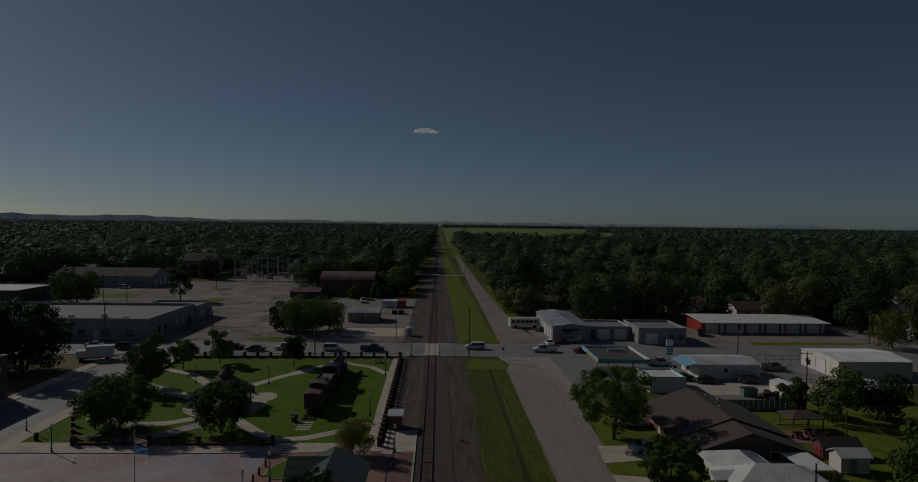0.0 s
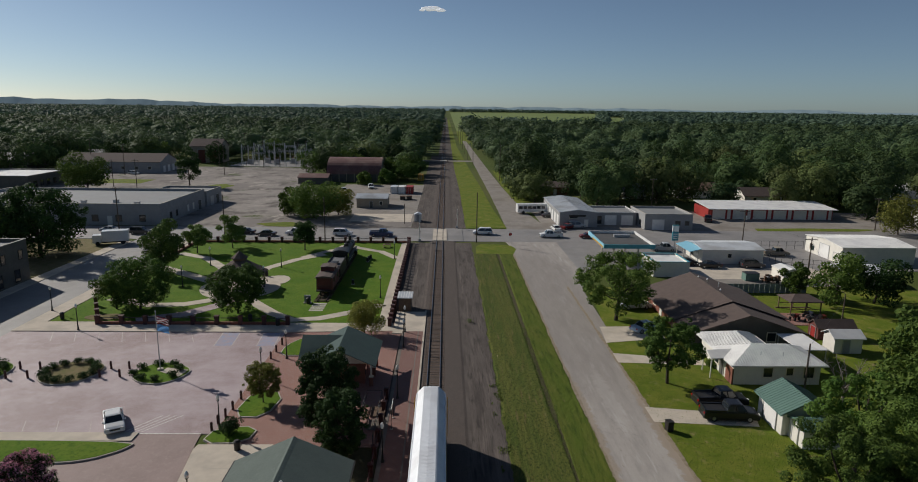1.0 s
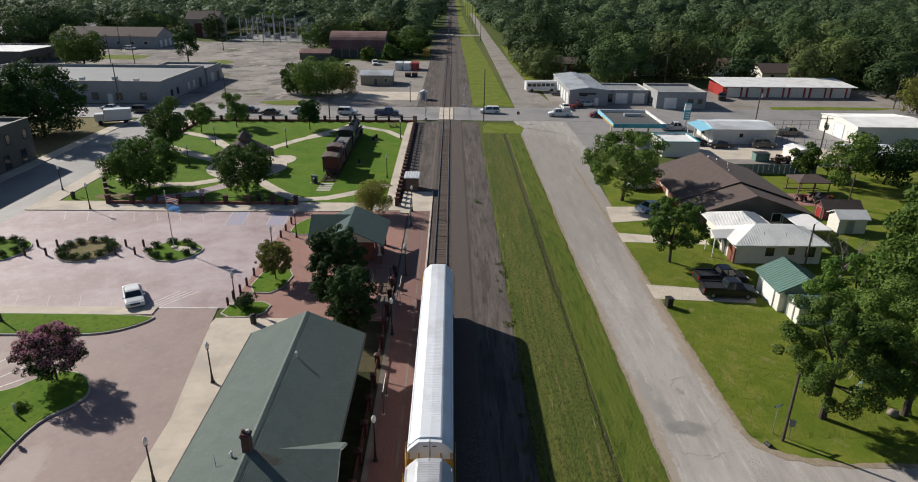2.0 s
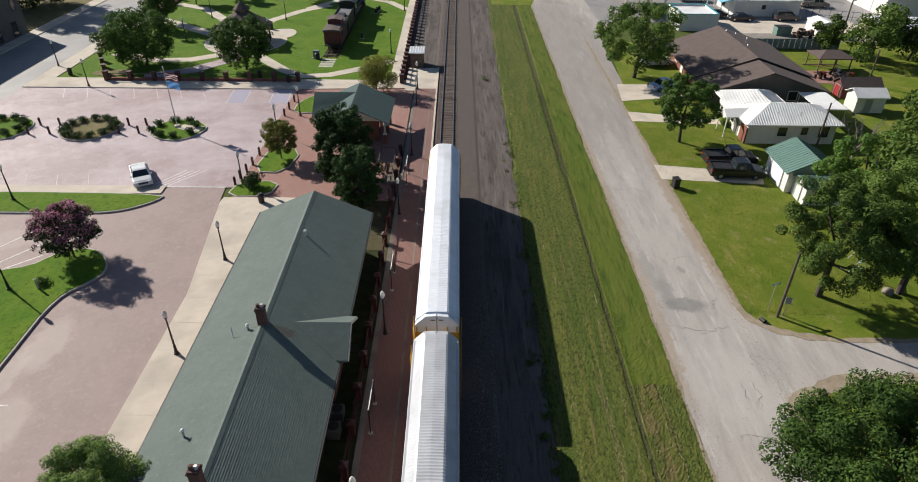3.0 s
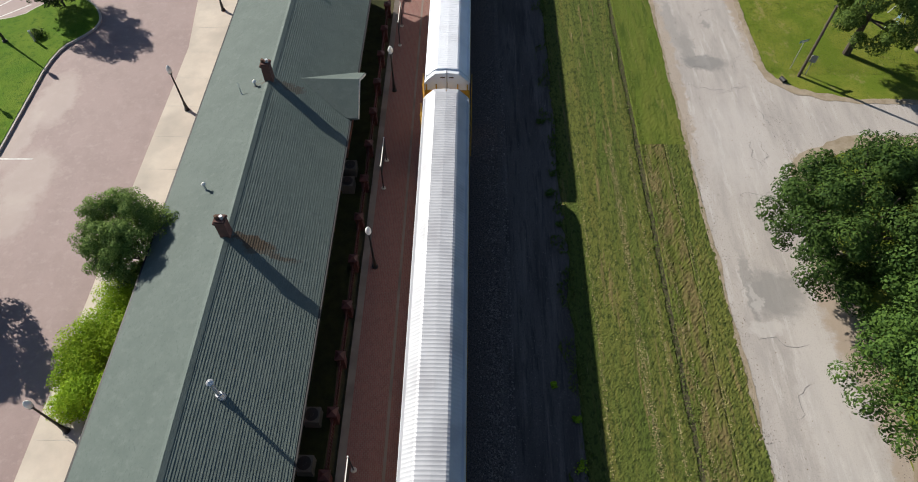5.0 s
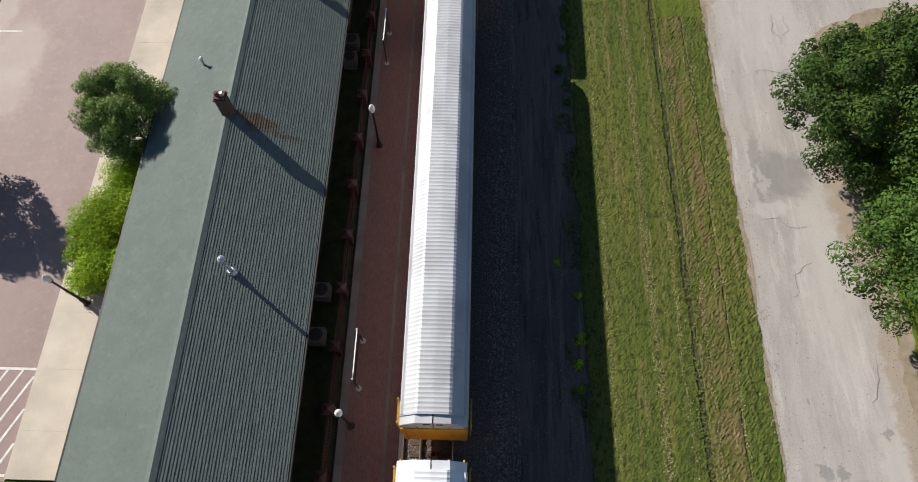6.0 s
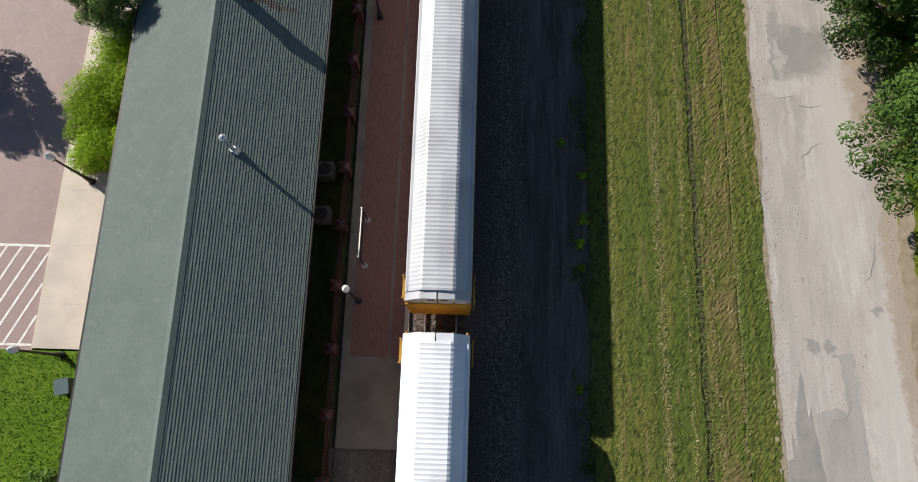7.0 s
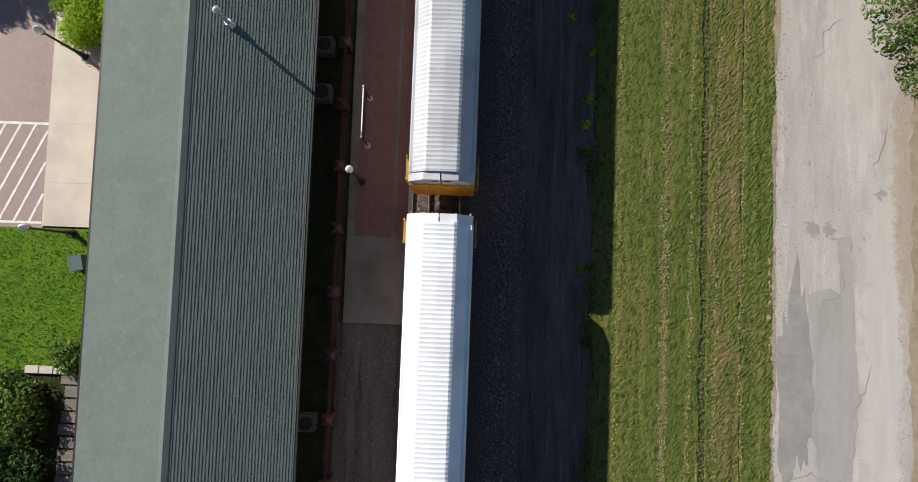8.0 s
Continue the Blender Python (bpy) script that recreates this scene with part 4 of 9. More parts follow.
bm = bmesh.new(); slab(bm, rect(-3.2, 377, 0.8, 383), -0.1, 0.24)
solid("far_crossing_panel", bm, CONCRETE, "pale farm crossing over the track", "crossing", "structure")
plate("far_crossing_road", rect(-14, 376, 20, 384), PALE_ROAD, "gravel farm crossing road", "road", 0.05, 0.2)

# rails and ties
CX = -1.19
for sx in (-0.755, 0.755):
    x = CX + sx
    rail = thing("rail", "rusty steel rail with a polished head", "rail", kind="structure", group="rails")
    bm = bmesh.new()
    prism(bm, [(x - 0.07, 0.10), (x + 0.07, 0.10), (x + 0.07, 0.12), (x + 0.012, 0.14), (x + 0.012, 0.22), (x + 0.036, 0.23), (x + 0.036, 0.262), (x - 0.036, 0.262), (x - 0.036, 0.23), (x - 0.012, 0.22), (x - 0.012, 0.14), (x - 0.07, 0.12)], -60, 1800)
    part("rail_bar", bm, RAIL, rail)
    bm = bmesh.new(); slab(bm, rect(x - 0.03, -60, x + 0.03, 1800), 0.255, 0.267)
    part("rail_head", bm, RAIL_TOP, rail, "polished running surface")
track = thing("railway_ties", "row of weathered timber ties under the rails", "ties", kind="structure")
bm = bmesh.new()
box(bm, 0, 0, 0, 2.55, 0.23, 0.14)
bmesh.ops.bevel(bm, geom=bm.edges[:], offset=0.012, segments=1, affect="EDGES")
tie_mesh = mesh_of("tie", bm, TIE)
random.seed(11)
for i in range(290):
    t = new("tie", tie_mesh)
    t.parent = track
    t.matrix_basis = pose(CX + random.uniform(-0.03, 0.03), -12 + i * 0.53, -0.02 + random.uniform(-0.004, 0.006), 0, 0, random.uniform(-0.8, 0.8))
bm = bmesh.new()
verts, faces = [], []
for i in range(1600):
    y = 166 + i * 0.53
    k = len(verts)
    for z in (0.0, 0.115):
        verts += [(CX - 1.27, y - 0.11, z), (CX + 1.27, y - 0.11, z), (CX + 1.27, y + 0.11, z), (CX - 1.27, y + 0.11, z)]
    faces += [(k + 4, k + 5, k + 6, k + 7), (k, k + 1, k + 5, k + 4), (k + 1, k + 2, k + 6, k + 5), (k + 2, k + 3, k + 7, k + 6), (k + 3, k, k + 4, k + 7)]
bm.free()
me = bpy.data.meshes.new("distant_ties")
me.from_pydata(verts, [], faces)
me.materials.append(TIE)
far_ties = new("distant_ties", me)
tagged(far_ties, "", "", "", "stuff")
far_ties.parent = track


# ---- train of covered car carriers ----
def rack_car(y_end, roof_mat, label):
    """A long covered car carrier whose far end stands at y_end."""
    L = 26.4
    car = thing("autorack_wagon", label, "railway wagon", CX, y_end - L / 2, 0.267, group="train")
    car.scale = (0.97, 1, 1)
    n = int(L / 0.2)
    ys, zs = [], []
    for i in range(n * 4 + 1):
        ys.append(-L / 2 + 0.55 + (L - 1.1) * i / (n * 4))
        zs.append((0.0, 0.005, 0.015, 0.005)[i % 4])
    prof = [(-1.49, 4.30), (-1.46, 4.62), (-1.30, 4.86), (-0.78, 5.36), (-0.66, 5.42), (0.0, 5.45), (0.66, 5.42), (0.78, 5.36), (1.30, 4.86), (1.46, 4.62), (1.49, 4.30)]
    verts, faces = [], []
    for y, dz in zip(ys, zs):
        for x, z in prof:
            verts.append((x, y, z + dz * (1 if z > 4.4 else 0)))
    w = len(prof)
    for i in range(len(ys) - 1):
        for j in range(w - 1):
            a = i * w + j
            faces.append((a, a + 1, a + w + 1, a + w))
    faces.append(tuple(range(w)))
    faces.append(tuple(range(len(ys) * w - w, len(ys) * w))[::-1])
    me = bpy.data.meshes.new("roof")
    me.from_pydata(verts, [], faces)
    me.materials.append(roof_mat)
    roof = new("roof", me)
    roof.parent = car
    roof["label"] = "corrugated pale metal roof with sloped shoulders"
    for s in (-1, 1):
        m = 15
        for i in range(m):
            y = -L / 2 + 0.6 + (L - 1.2) * (i + 0.5) / m
            part("side_screen", shape(box, s * 1.47, y, 1.0, 0.04, (L - 1.2) / m - 0.06, 3.32), RACK_SIDE, car, "perforated galvanised side panel")
        bm = bmesh.new()
        for i in range(m + 1):
            y = -L / 2 + 0.6 + (L - 1.2) * i / m
            box(bm, s * 1.46, y, 0.9, 0.07, 0.08, 3.35)
        box(bm, s * 1.48, 0, 0.72, 0.12, L - 0.9, 0.34)
        part("side_frame", bm, YELLOW, car, "yellow side posts and sill")
        bm = bmesh.new()
        slab(bm, [(s * 1.30 - 0.1, -L / 2 + 0.6), (s * 1.30 + 0.1, -L / 2 + 0.6), (s * 1.30 + 0.1, L / 2 - 0.6), (s * 1.30 - 0.1, L / 2 - 0.6)], 4.80, 4.88)
        part("roof_rail", bm, roof_mat, car)
    bm = bmesh.new()
    box(bm, 0, 0, 0.62, 2.7, L - 0.8, 0.36)
    part("deck", bm, YELLOW, car)
    for e in (-1, 1):
        yb = e * (L / 2 - 0.55)
        bm = bmesh.new()
        for s in (-1, 1):
            prism(bm, [(s * 0.03, 0.9), (s * 1.46, 0.9), (s * 1.46, 4.55), (s * 1.28, 4.80), (s * 0.76, 5.30), (s * 0.03, 5.36)], yb, yb + e * 0.35)
        part("end_door", bm, roof_mat, car, "pale folding end doors meeting in the middle")
        bm = bmesh.new()
        box(bm, 0, yb + e * 0.37, 0.8, 2.95, 0.08, 3.2)
        for s in (-1, 1):
            for q in (0.5, 0.95):
                box(bm, s * q * 1.4, yb + e * 0.42, 0.9, 0.08, 0.08, 3.6)
        part("end_frame", bm, YELLOW, car, "yellow lower end frame")
        for s in (-1, 1):
            bm = bmesh.new()
            for dy in (0.15, 0.60):
                box(bm, s * 1.62, yb - e * dy * 2.2 + e * 0.5, 0.7, 0.05, 0.07, 3.6)
            for k in range(9):
                box(bm, s * 1.62, yb - e * 0.325 * 2.5 + e * 0.5, 0.8 + k * 0.4, 0.03, 1.0, 0.035)
            part("ladder", bm, YELLOW, car, "yellow corner ladder")
        for s in (-1, 1):
            part("door_handle", shape(box, s * 0.28, yb + e * 0.36, 5.0, 0.3, 0.05, 0.05), RUST, car)
        bm = bmesh.new()
        box(bm, 0, e * (L / 2 + 0.1), 0.62, 0.24, 1.0, 0.26)
        ball(bm, 0, e * (L / 2 + 0.5), 0.75, 0.2, sub=1)
        part("coupler", bm, RUST, car)
        bogie = part("bogie", shape(box, 0, e * 9.4, 0.22, 2.1, 2.6, 0.32), RUST, car)
        for s in (-1, 1):
            for q in (-0.9, 0.9):
                part("wheel", shape(rod, (s * 0.70, e * 9.4 + q, 0.42), (s * 0.83, e * 9.4 + q, 0.42), 0.42, n=20), RUST, bogie)
    return car


TRAIN_END = 57.6
for i in range(4):
    rack_car(TRAIN_END - i * 27.4, (RACK_WHITE, RACK_MID, RACK_WHITE, RACK_GREY)[i], ("covered car-carrier wagon with bright corrugated roof, last of the train", "covered car-carrier wagon with dulled grey corrugated roof", "covered car-carrier wagon with bright corrugated roof", "covered car-carrier wagon with dulled grey corrugated roof")[i])


# ---- station depot ----


def depot():
    ob = thing("station_depot", "long brick station depot with a grey-green shingle gable roof", "station building", -12.1, 0, 0.04)
    x_l, x_r, y0, y1, ze, zr = -4.85, 4.82, -26.0, 47.85, 3.36, 5.49
    wall_in = 1.15
    for s in (-1, 1):
        half = x_r if s > 0 else -x_l
        n = 40
        rng = np.random.default_rng(20 + s)
        # stepped shingle courses of thick and thin tabs, each lapping the one below
        for i in range(n):
            u0, u1 = i / n, min(1.0, (i + 1) / n + 0.012)
            xa, za, xb, zb = s * half * u0, zr + (ze - zr) * u0, s * half * u1, zr + (ze - zr) * u1
            verts, faces, y = [], [], y0
            while y < y1:
                e = min(y1, y + rng.uniform(0.25, 0.9))
                t1 = (0.036, 0.041)[int(rng.integers(2))]
                k = len(verts)
                for q in (y, e):
                    verts += [(xa, q, za + 0.008), (xb, q, zb + t1), (xb, q, zb - 0.03)]
                faces += [(k, k + 1, k + 4, k + 3), (k + 1, k + 2, k + 5, k + 4), (k, k + 2, k + 1), (k + 3, k + 4, k + 5)]
                y = e
            me = bpy.data.meshes.new("shingle_course")
            me.from_pydata(verts, [], faces)
            me.materials.append(SHINGLE)
            new("shingle_course", me).parent = ob
        bm = bmesh.new()
        prism(bm, [(0, zr - 0.05), (s * half * 0.995, ze - 0.045), (s * half * 0.99, ze - 0.20), (0, zr - 0.25)], y0 + 0.05, y1 - 0.05)
        part("roof_deck", bm, CREAM, ob)
        bm = bmesh.new()
        box(bm, s * (half + 0.05), (y0 + y1) / 2, ze - 0.13, 0.12, y1 - y0, 0.14)
        part("gutter", bm, DARK_METAL, ob)
        bm = bmesh.new()
        box(bm, s * (half - wall_in), (y0 + y1) / 2, 0, 0.3, y1 - y0 - 2.0, ze + 0.22)
        part("wall", bm, BRICK_WALL, ob)
        for k in range(12):
            y = y0 + 4 + k * 5.8
            w = part("window", shape(box, s * (half - wall_in + 0.16), y, 0.9, 0.06, 1.1, 1.7), GLASS, ob)
            bm = bmesh.new()
            for a, b, c, d in ((0, 0.86, 1.3, 0.1), (0, 2.6, 1.3, 0.12)):
                box(bm, s * (half - wall_in + 0.18), y, b, 0.1, c, d)
            for q in (-0.6, 0, 0.6):
                box(bm, s * (half - wall_in + 0.18), y + q, 0.9, 0.08, 0.07, 1.75)
            part("frame", bm, CREAM, w)
        for k in range(18):
            y = y0 + 2 + k * 4.2
            part("eave_bracket", shape(rod, (s * (half - wall_in + 0.1), y, 2.4), (s * (half - 0.1), y, 3.2), 0.06, n=6), CREAM, ob)
    for y in (y0 + 1.0, y1 - 1.0):
        bm = bmesh.new()
        prism(bm, [(x_l + wall_in, 0), (x_r - wall_in, 0), (x_r - wall_in, ze + 0.25), (0, zr - 0.28), (x_l + wall_in, ze + 0.25)], y - 0.15, y + 0.15)
        part("gable_wall", bm, BRICK_WALL, ob)
    for s in (-1, 1):
        bm = bmesh.new()
        prism(bm, [(s * 0.0, zr - 0.04), (s * 4.8, ze - 0.03), (s * 4.8, ze - 0.24), (0, zr - 0.26)], y1, y1 + 0.06)
        part("barge_board", bm, CREAM, ob)
    bm = bmesh.new()
    prism(bm, [(-0.22, zr - 0.05), (0, zr + 0.06), (0.22, zr - 0.05)], y0, y1)
    part("ridge_cap", bm, SHINGLE, ob)
    # gabled bay over the platform side
    bay = part("bay_dormer", shape(prism, [(3.4, 0), (4.25, 0), (4.25, 2.6), (3.4, 2.6)], 29.3, 34.0), BRICK_WALL, ob, "brick bay with its own small gable")
    bm = bmesh.new()
    ridge_z, eav, ym = 4.75, 3.45, 31.65
    for s in (-1, 1):
        v = [(1.6, ym, ridge_z), (5.35, ym, ridge_z), (5.35, ym + s * 2.15, eav), (4.6, ym + s * 2.15, eav)]
        top = [bm.verts.new((a, b, c + 0.06)) for a, b, c in v]
        low = [bm.verts.new((a, b, c - 0.10)) for a, b, c in v]
        bm.faces.new(top)
        bm.faces.new(low[::-1])
        for i in range(4):
            j = (i + 1) % 4
            bm.faces.new((top[i], low[i], low[j], top[j]))
    part("bay_roof", bm, SHINGLE, bay)
    bm = bmesh.new()
    for s in (-1, 1):
        rod(bm, (5.33, ym + s * 2.1, eav - 0.05), (5.33, ym, ridge_z - 0.05), 0.09, n=6)
    part("barge_board", bm, CREAM, bay)
    bm = bmesh.new()
    a = [bm.verts.new(p) for p in ((4.9, ym - 1.9, eav - 0.05), (4.9, ym + 1.9, eav - 0.05), (4.9, ym, ridge_z - 0.1))]
    b = [bm.verts.new(p) for p in ((4.7, ym - 1.9, eav - 0.05), (4.7, ym + 1.9, eav - 0.05), (4.7, ym, ridge_z - 0.1))]
    bm.faces.new(a)
    bm.faces.new(b[::-1])
    for i in range(3):
        j = (i + 1) % 3
        bm.faces.new((a[i], b[i], b[j], a[j]))
    part("gable_board", bm, CREAM, bay)
    # chimneys on the ridge
    for y in (30.8, 19.0):
        ch = part("chimney", shape(box, 0.0, y, 5.0, 0.50, 0.50, 1.75), CHIMNEY_BRICK, ob, "sooty dark red brick chimney")
        bm = bmesh.new()
        box(bm, 0, y, 6.55, 0.60, 0.60, 0.12)
        part("cap_course", bm, CHIMNEY_BRICK, ch)
        for q in (-0.13, 0.13):
            part("flue", shape(rod, (q, y, 6.65), (q, y, 6.95), 0.11, 0.09, 10), STEEL if q > 0 else RUST, ch)
    # vents and stack
    for x, y, h in ((0.6, 41.2, 0.45), (-2.2, 22.6, 0.55), (-0.9, 30.5, 0.4)):
        z = zr - abs(x) / 4.83 * 2.13
        v = part("roof_vent", shape(rod, (x, y, z - 0.1), (x, y, z + h), 0.06, n=8), STEEL, ob)
        part("vent_cap", shape(rod, (x, y, z + h), (x, y, z + h + 0.12), 0.13, 0.05, 10), GLOBE, v)
    z = zr - 1.6 / 4.83 * 2.13
    st = part("flue_stack", shape(rod, (1.45, 10.6, z - 0.2), (1.45, 10.6, z + 1.55), 0.09, n=12), STEEL, ob, "tall steel flue with a cone collar")
    part("flashing", shape(rod, (1.45, 10.6, z - 0.12), (1.45, 10.6, z + 0.28), 0.30, 0.15, 12), STEEL, st)
    part("rain_cap", shape(rod, (1.45, 10.6, z + 1.56), (1.45, 10.6, z + 1.70), 0.17, 0.03, 12), STEEL, st)
    # antenna
    part("aerial", shape(rod, (-1.7, 30.0, zr - 0.9), (-1.95, 30.5, zr - 0.15), 0.022, n=6), STEEL, ob)
    return ob


depot()


def pavilion():
    ob = thing("plaza_pavilion", "small open brick pavilion with a green shingle cross-gable roof", "pavilion", -12.0, 73.2, 0.05)
    zr, ze = 4.85, 2.9
    def gable(w0, w1, l0, l1, along_y, name):
        for s in (-1, 1):
            n = 24
            for i in range(n):
                u0, u1 = i / n, min(1.0, (i + 1) / n + 0.012)
                half = w1 if s > 0 else w0
                xa, za, xb, zb = s * half * u0, zr + (ze - zr) * u0, s * half * u1, zr + (ze - zr) * u1
                bm = bmesh.new()
                prism(bm, [(xa, za + 0.01), (xb, zb + 0.026), (xb, zb - 0.05), (xa, za - 0.05)], l0, l1)
                if not along_y:
                    bmesh.ops.rotate(bm, verts=bm.verts[:], cent=(0, 0, 0), matrix=Matrix.Rotation(radians(90), 3, "Z"))
                part(name, bm, SHINGLE_BLUE, ob)
    gable(4.3, 4.3, -5.0, 3.2, True, "shingle_course")
    gable(3.0, 3.0, 0.0, 4.9, False, "shingle_course")
    for x in (-3.6, 3.6):
        for y in (-3.6, -0.8, 2.0):
            p = part("post", shape(box, x, y, 0, 0.42, 0.42, 1.1), BRICK_WALL, ob, "brick pier with a cream post")
            bm = bmesh.new()
            box(bm, x, y, 1.1, 0.2, 0.2, 1.85)
            box(bm, x, y, 1.1, 0.5, 0.5, 0.07)
            part("upper_post", bm, CREAM, p)
    bm = bmesh.new()
    box(bm, 3.6, -0.8, 2.75, 0.2, 6.4, 0.24)
    box(bm, -3.6, -0.8, 2.75, 0.2, 6.4, 0.24)
    box(bm, 0, -3.6, 2.75, 7.3, 0.2, 0.24)
    part("beam", bm, CREAM, ob)
    bm = bmesh.new()
    prism(bm, [(-3.9, 2.95), (3.9, 2.95), (0, zr - 0.1)], -3.8, -3.65)
    part("gable_board", bm, CREAM, ob)
    box_room = part("kiosk_wall", shape(box, 0, -0.8, 0, 5.6, 4.6, 2.9), BRICK_WALL, ob, "brick kiosk under the roof")
    for y in (-2.2, 0.6):
        w = part("window", shape(box, 2.82, y, 0.9, 0.06, 1.1, 1.5), GLASS, box_room)
    return ob


SHINGLE_BLUE = mat("blue green shingle", (0.050, 0.088, 0.082), (0.040, 0.072, 0.068), 1.0, 0.85, 0.4, 30)
pavilion()


# ---- trees ----
def leaves(rng, blobs, count, size, inner=0.3, flat=0.0, out=0.8, loose=0.55, heart=None):
    """Small leaf blades strewn over and inside rounded masses (x, y, z, r): corners as an array (n, 4, 3)."""
    b = np.array(blobs)
    w = b[:, 3] ** 2
    pick = rng.choice(len(b), count, p=w / w.sum())
    d = rng.normal(size=(count, 3))
    d[:, 2] += 0.25
    d /= np.linalg.norm(d, axis=1)[:, None]
    k = rng.uniform(0.80, 1.08, count)
    deep = rng.random(count) < inner
    k[deep] = rng.uniform(0.35, 0.8, deep.sum())
    squash = np.array([1, 1, 0.82])
    c = b[pick, :3] + d * (b[pick, 3] * k)[:, None] * squash
    if heart is not None:
        away = c - np.array(heart)
        d = d * 0.5 + away / np.linalg.norm(away, axis=1)[:, None] * 0.8
    nrm = d * out + rng.normal(size=(count, 3)) * loose
    nrm[:, 2] += 0.25 + flat
    nrm /= np.linalg.norm(nrm, axis=1)[:, None]
    u = np.cross(nrm, rng.normal(size=(count, 3)))
    u /= np.linalg.norm(u, axis=1)[:, None]
    v = np.cross(nrm, u)
    s = (size * rng.uniform(0.55, 1.25, count))[:, None]
    return np.stack([c - u * s, c - v * s * 0.55, c + u * s, c + v * s * 0.55], 1)


def quads_mesh(name, q, material):
    n = len(q)
    me = bpy.data.meshes.new(name)
    me.vertices.add(n * 4)
    me.vertices.foreach_set("co", q.reshape(-1))
    me.loops.add(n * 4)
    me.loops.foreach_set("vertex_index", np.arange(n * 4, dtype=np.int32))
    me.polygons.add(n)
    me.polygons.foreach_set("loop_start", np.arange(0, n * 4, 4, dtype=np.int32))
    me.update(calc_edges=True)
    me.validate()
    me.materials.append(material)
    return me


def tree(x, y, h, r, label, material=None, count=4000, size=0.22, seed=0, trunk=0.18, clear=0.28, lobes=14, category="tree", group="", second=None, z=0.0, ragged=False, soft=False):
    """A tree with a tapered trunk, forking limbs and an uneven crown of leaves."""
    rng = np.random.default_rng(seed)
    ob = thing("tree", label, category, x, y, z, float(rng.uniform(0, 360)), group)
    blobs = []
    zc = h * (clear + (1 - clear) * 0.48)
    hh = h * (1 - clear) * 0.5
    for i in range(lobes):
        a = i * 2.4 + rng.uniform(-0.4, 0.4)
        f = ((i + 0.5) / lobes)
        zz = zc + hh * (f * 1.7 - 0.85)
        ring = r * math.sqrt(max(0.05, 1 - (f * 1.7 - 0.85) ** 2)) * rng.uniform(0.5, 0.95)
        blobs.append((ring * math.cos(a), ring * math.sin(a), zz + rng.uniform(-0.08, 0.08) * h, r * rng.uniform(0.22, 0.42)))
    if ragged:
        blobs = []
        # many small leaf clumps at the ends of twigs, some reaching out of the round
        for i in range(lobes * 6):
            a = i * 2.4 + rng.uniform(-0.5, 0.5)
            f = rng.uniform(-0.9, 0.97)
            reach = rng.uniform(0.25, 1.0) ** 0.55 * (1 + 0.30 * noise.noise((2.1 * math.cos(a) + seed, 2.1 * math.sin(a), 2.0 * f)))
            ring = r * math.sqrt(1 - f * f * 0.85) * reach
            blobs.append((ring * math.cos(a), ring * math.sin(a), zc + hh * f * 0.95 * min(1.1, 0.6 + 0.5 * reach), r * rng.uniform(0.085, 0.19)))
    else:
        blobs.append((0, 0, zc, r * 0.55))
    bm = bmesh.new()
    fork = h * clear * 1.1
    rod(bm, (0, 0, -0.15), (0.05 * r, 0, fork), trunk, trunk * 0.72, 9)
    rod(bm, (0.05 * r, 0, fork - 0.05), (0, 0.05 * r, zc + hh * 0.6), trunk * 0.7, trunk * 0.15, 7)
    for bx, by, bz, br in blobs[:9]:
        s = Vector((0.03 * r, 0.02 * r, fork + 0.25 * max(0.0, bz - fork)))
        e = Vector((bx, by, bz))
        m = (s + e) / 2 + Vector((0, 0, -0.08 * h * 0.5))
        rod(bm, s, m, trunk * 0.38, trunk * 0.26, 6)
        rod(bm, m, e, trunk * 0.26, trunk * 0.07, 5)
    part("trunk", bm, BARK, ob)
    if soft:
        q = leaves(rng, blobs, count, size, 0.12, 0.0, 1.5, 0.22, (0, 0, zc - hh * 0.3))
    elif ragged:
        q = leaves(rng, blobs, count, size, 0.12, 0.1, 1.1, 0.34)
    else:
        q = leaves(rng, blobs, count, size)
    cr = new("crown", quads_mesh("crown", q, material or LEAF))
    cr.parent = ob
    if second:
        up = [(bx, by, bz + br * 0.35, br * 0.95) for bx, by, bz, br in blobs if bz > zc - hh * 0.3]
        c2 = new("blossom", quads_mesh("blossom", leaves(rng, up, count // 2, size * 0.9, 0.05), second))
        c2.parent = ob
        c2["label"] = "pink blossom heads"
    return ob


def shrub(x, y, r, h, label, material=None, count=700, size=0.10, seed=0, group="", z=0.1):
    rng = np.random.default_rng(seed)
    ob = thing("shrub", label, "shrub", x, y, z, 0, group)
    blobs = [(rng.uniform(-0.5, 0.5) * r, rng.uniform(-0.5, 0.5) * r, h * rng.uniform(0.25, 0.6), min(r, h) * rng.uniform(0.42, 0.62)) for _ in range(14)]
    bm = bmesh.new()
    for i in range(4):
        a = i * 1.6
        rod(bm, (0, 0, -0.05), (0.4 * r * math.cos(a), 0.4 * r * math.sin(a), h * 0.6), 0.03, 0.01, 5)
    part("stems", bm, BARK, ob)
    cr = new("foliage", quads_mesh("foliage", leaves(rng, blobs, count, size), material or LEAF))
    cr.parent = ob
    return ob


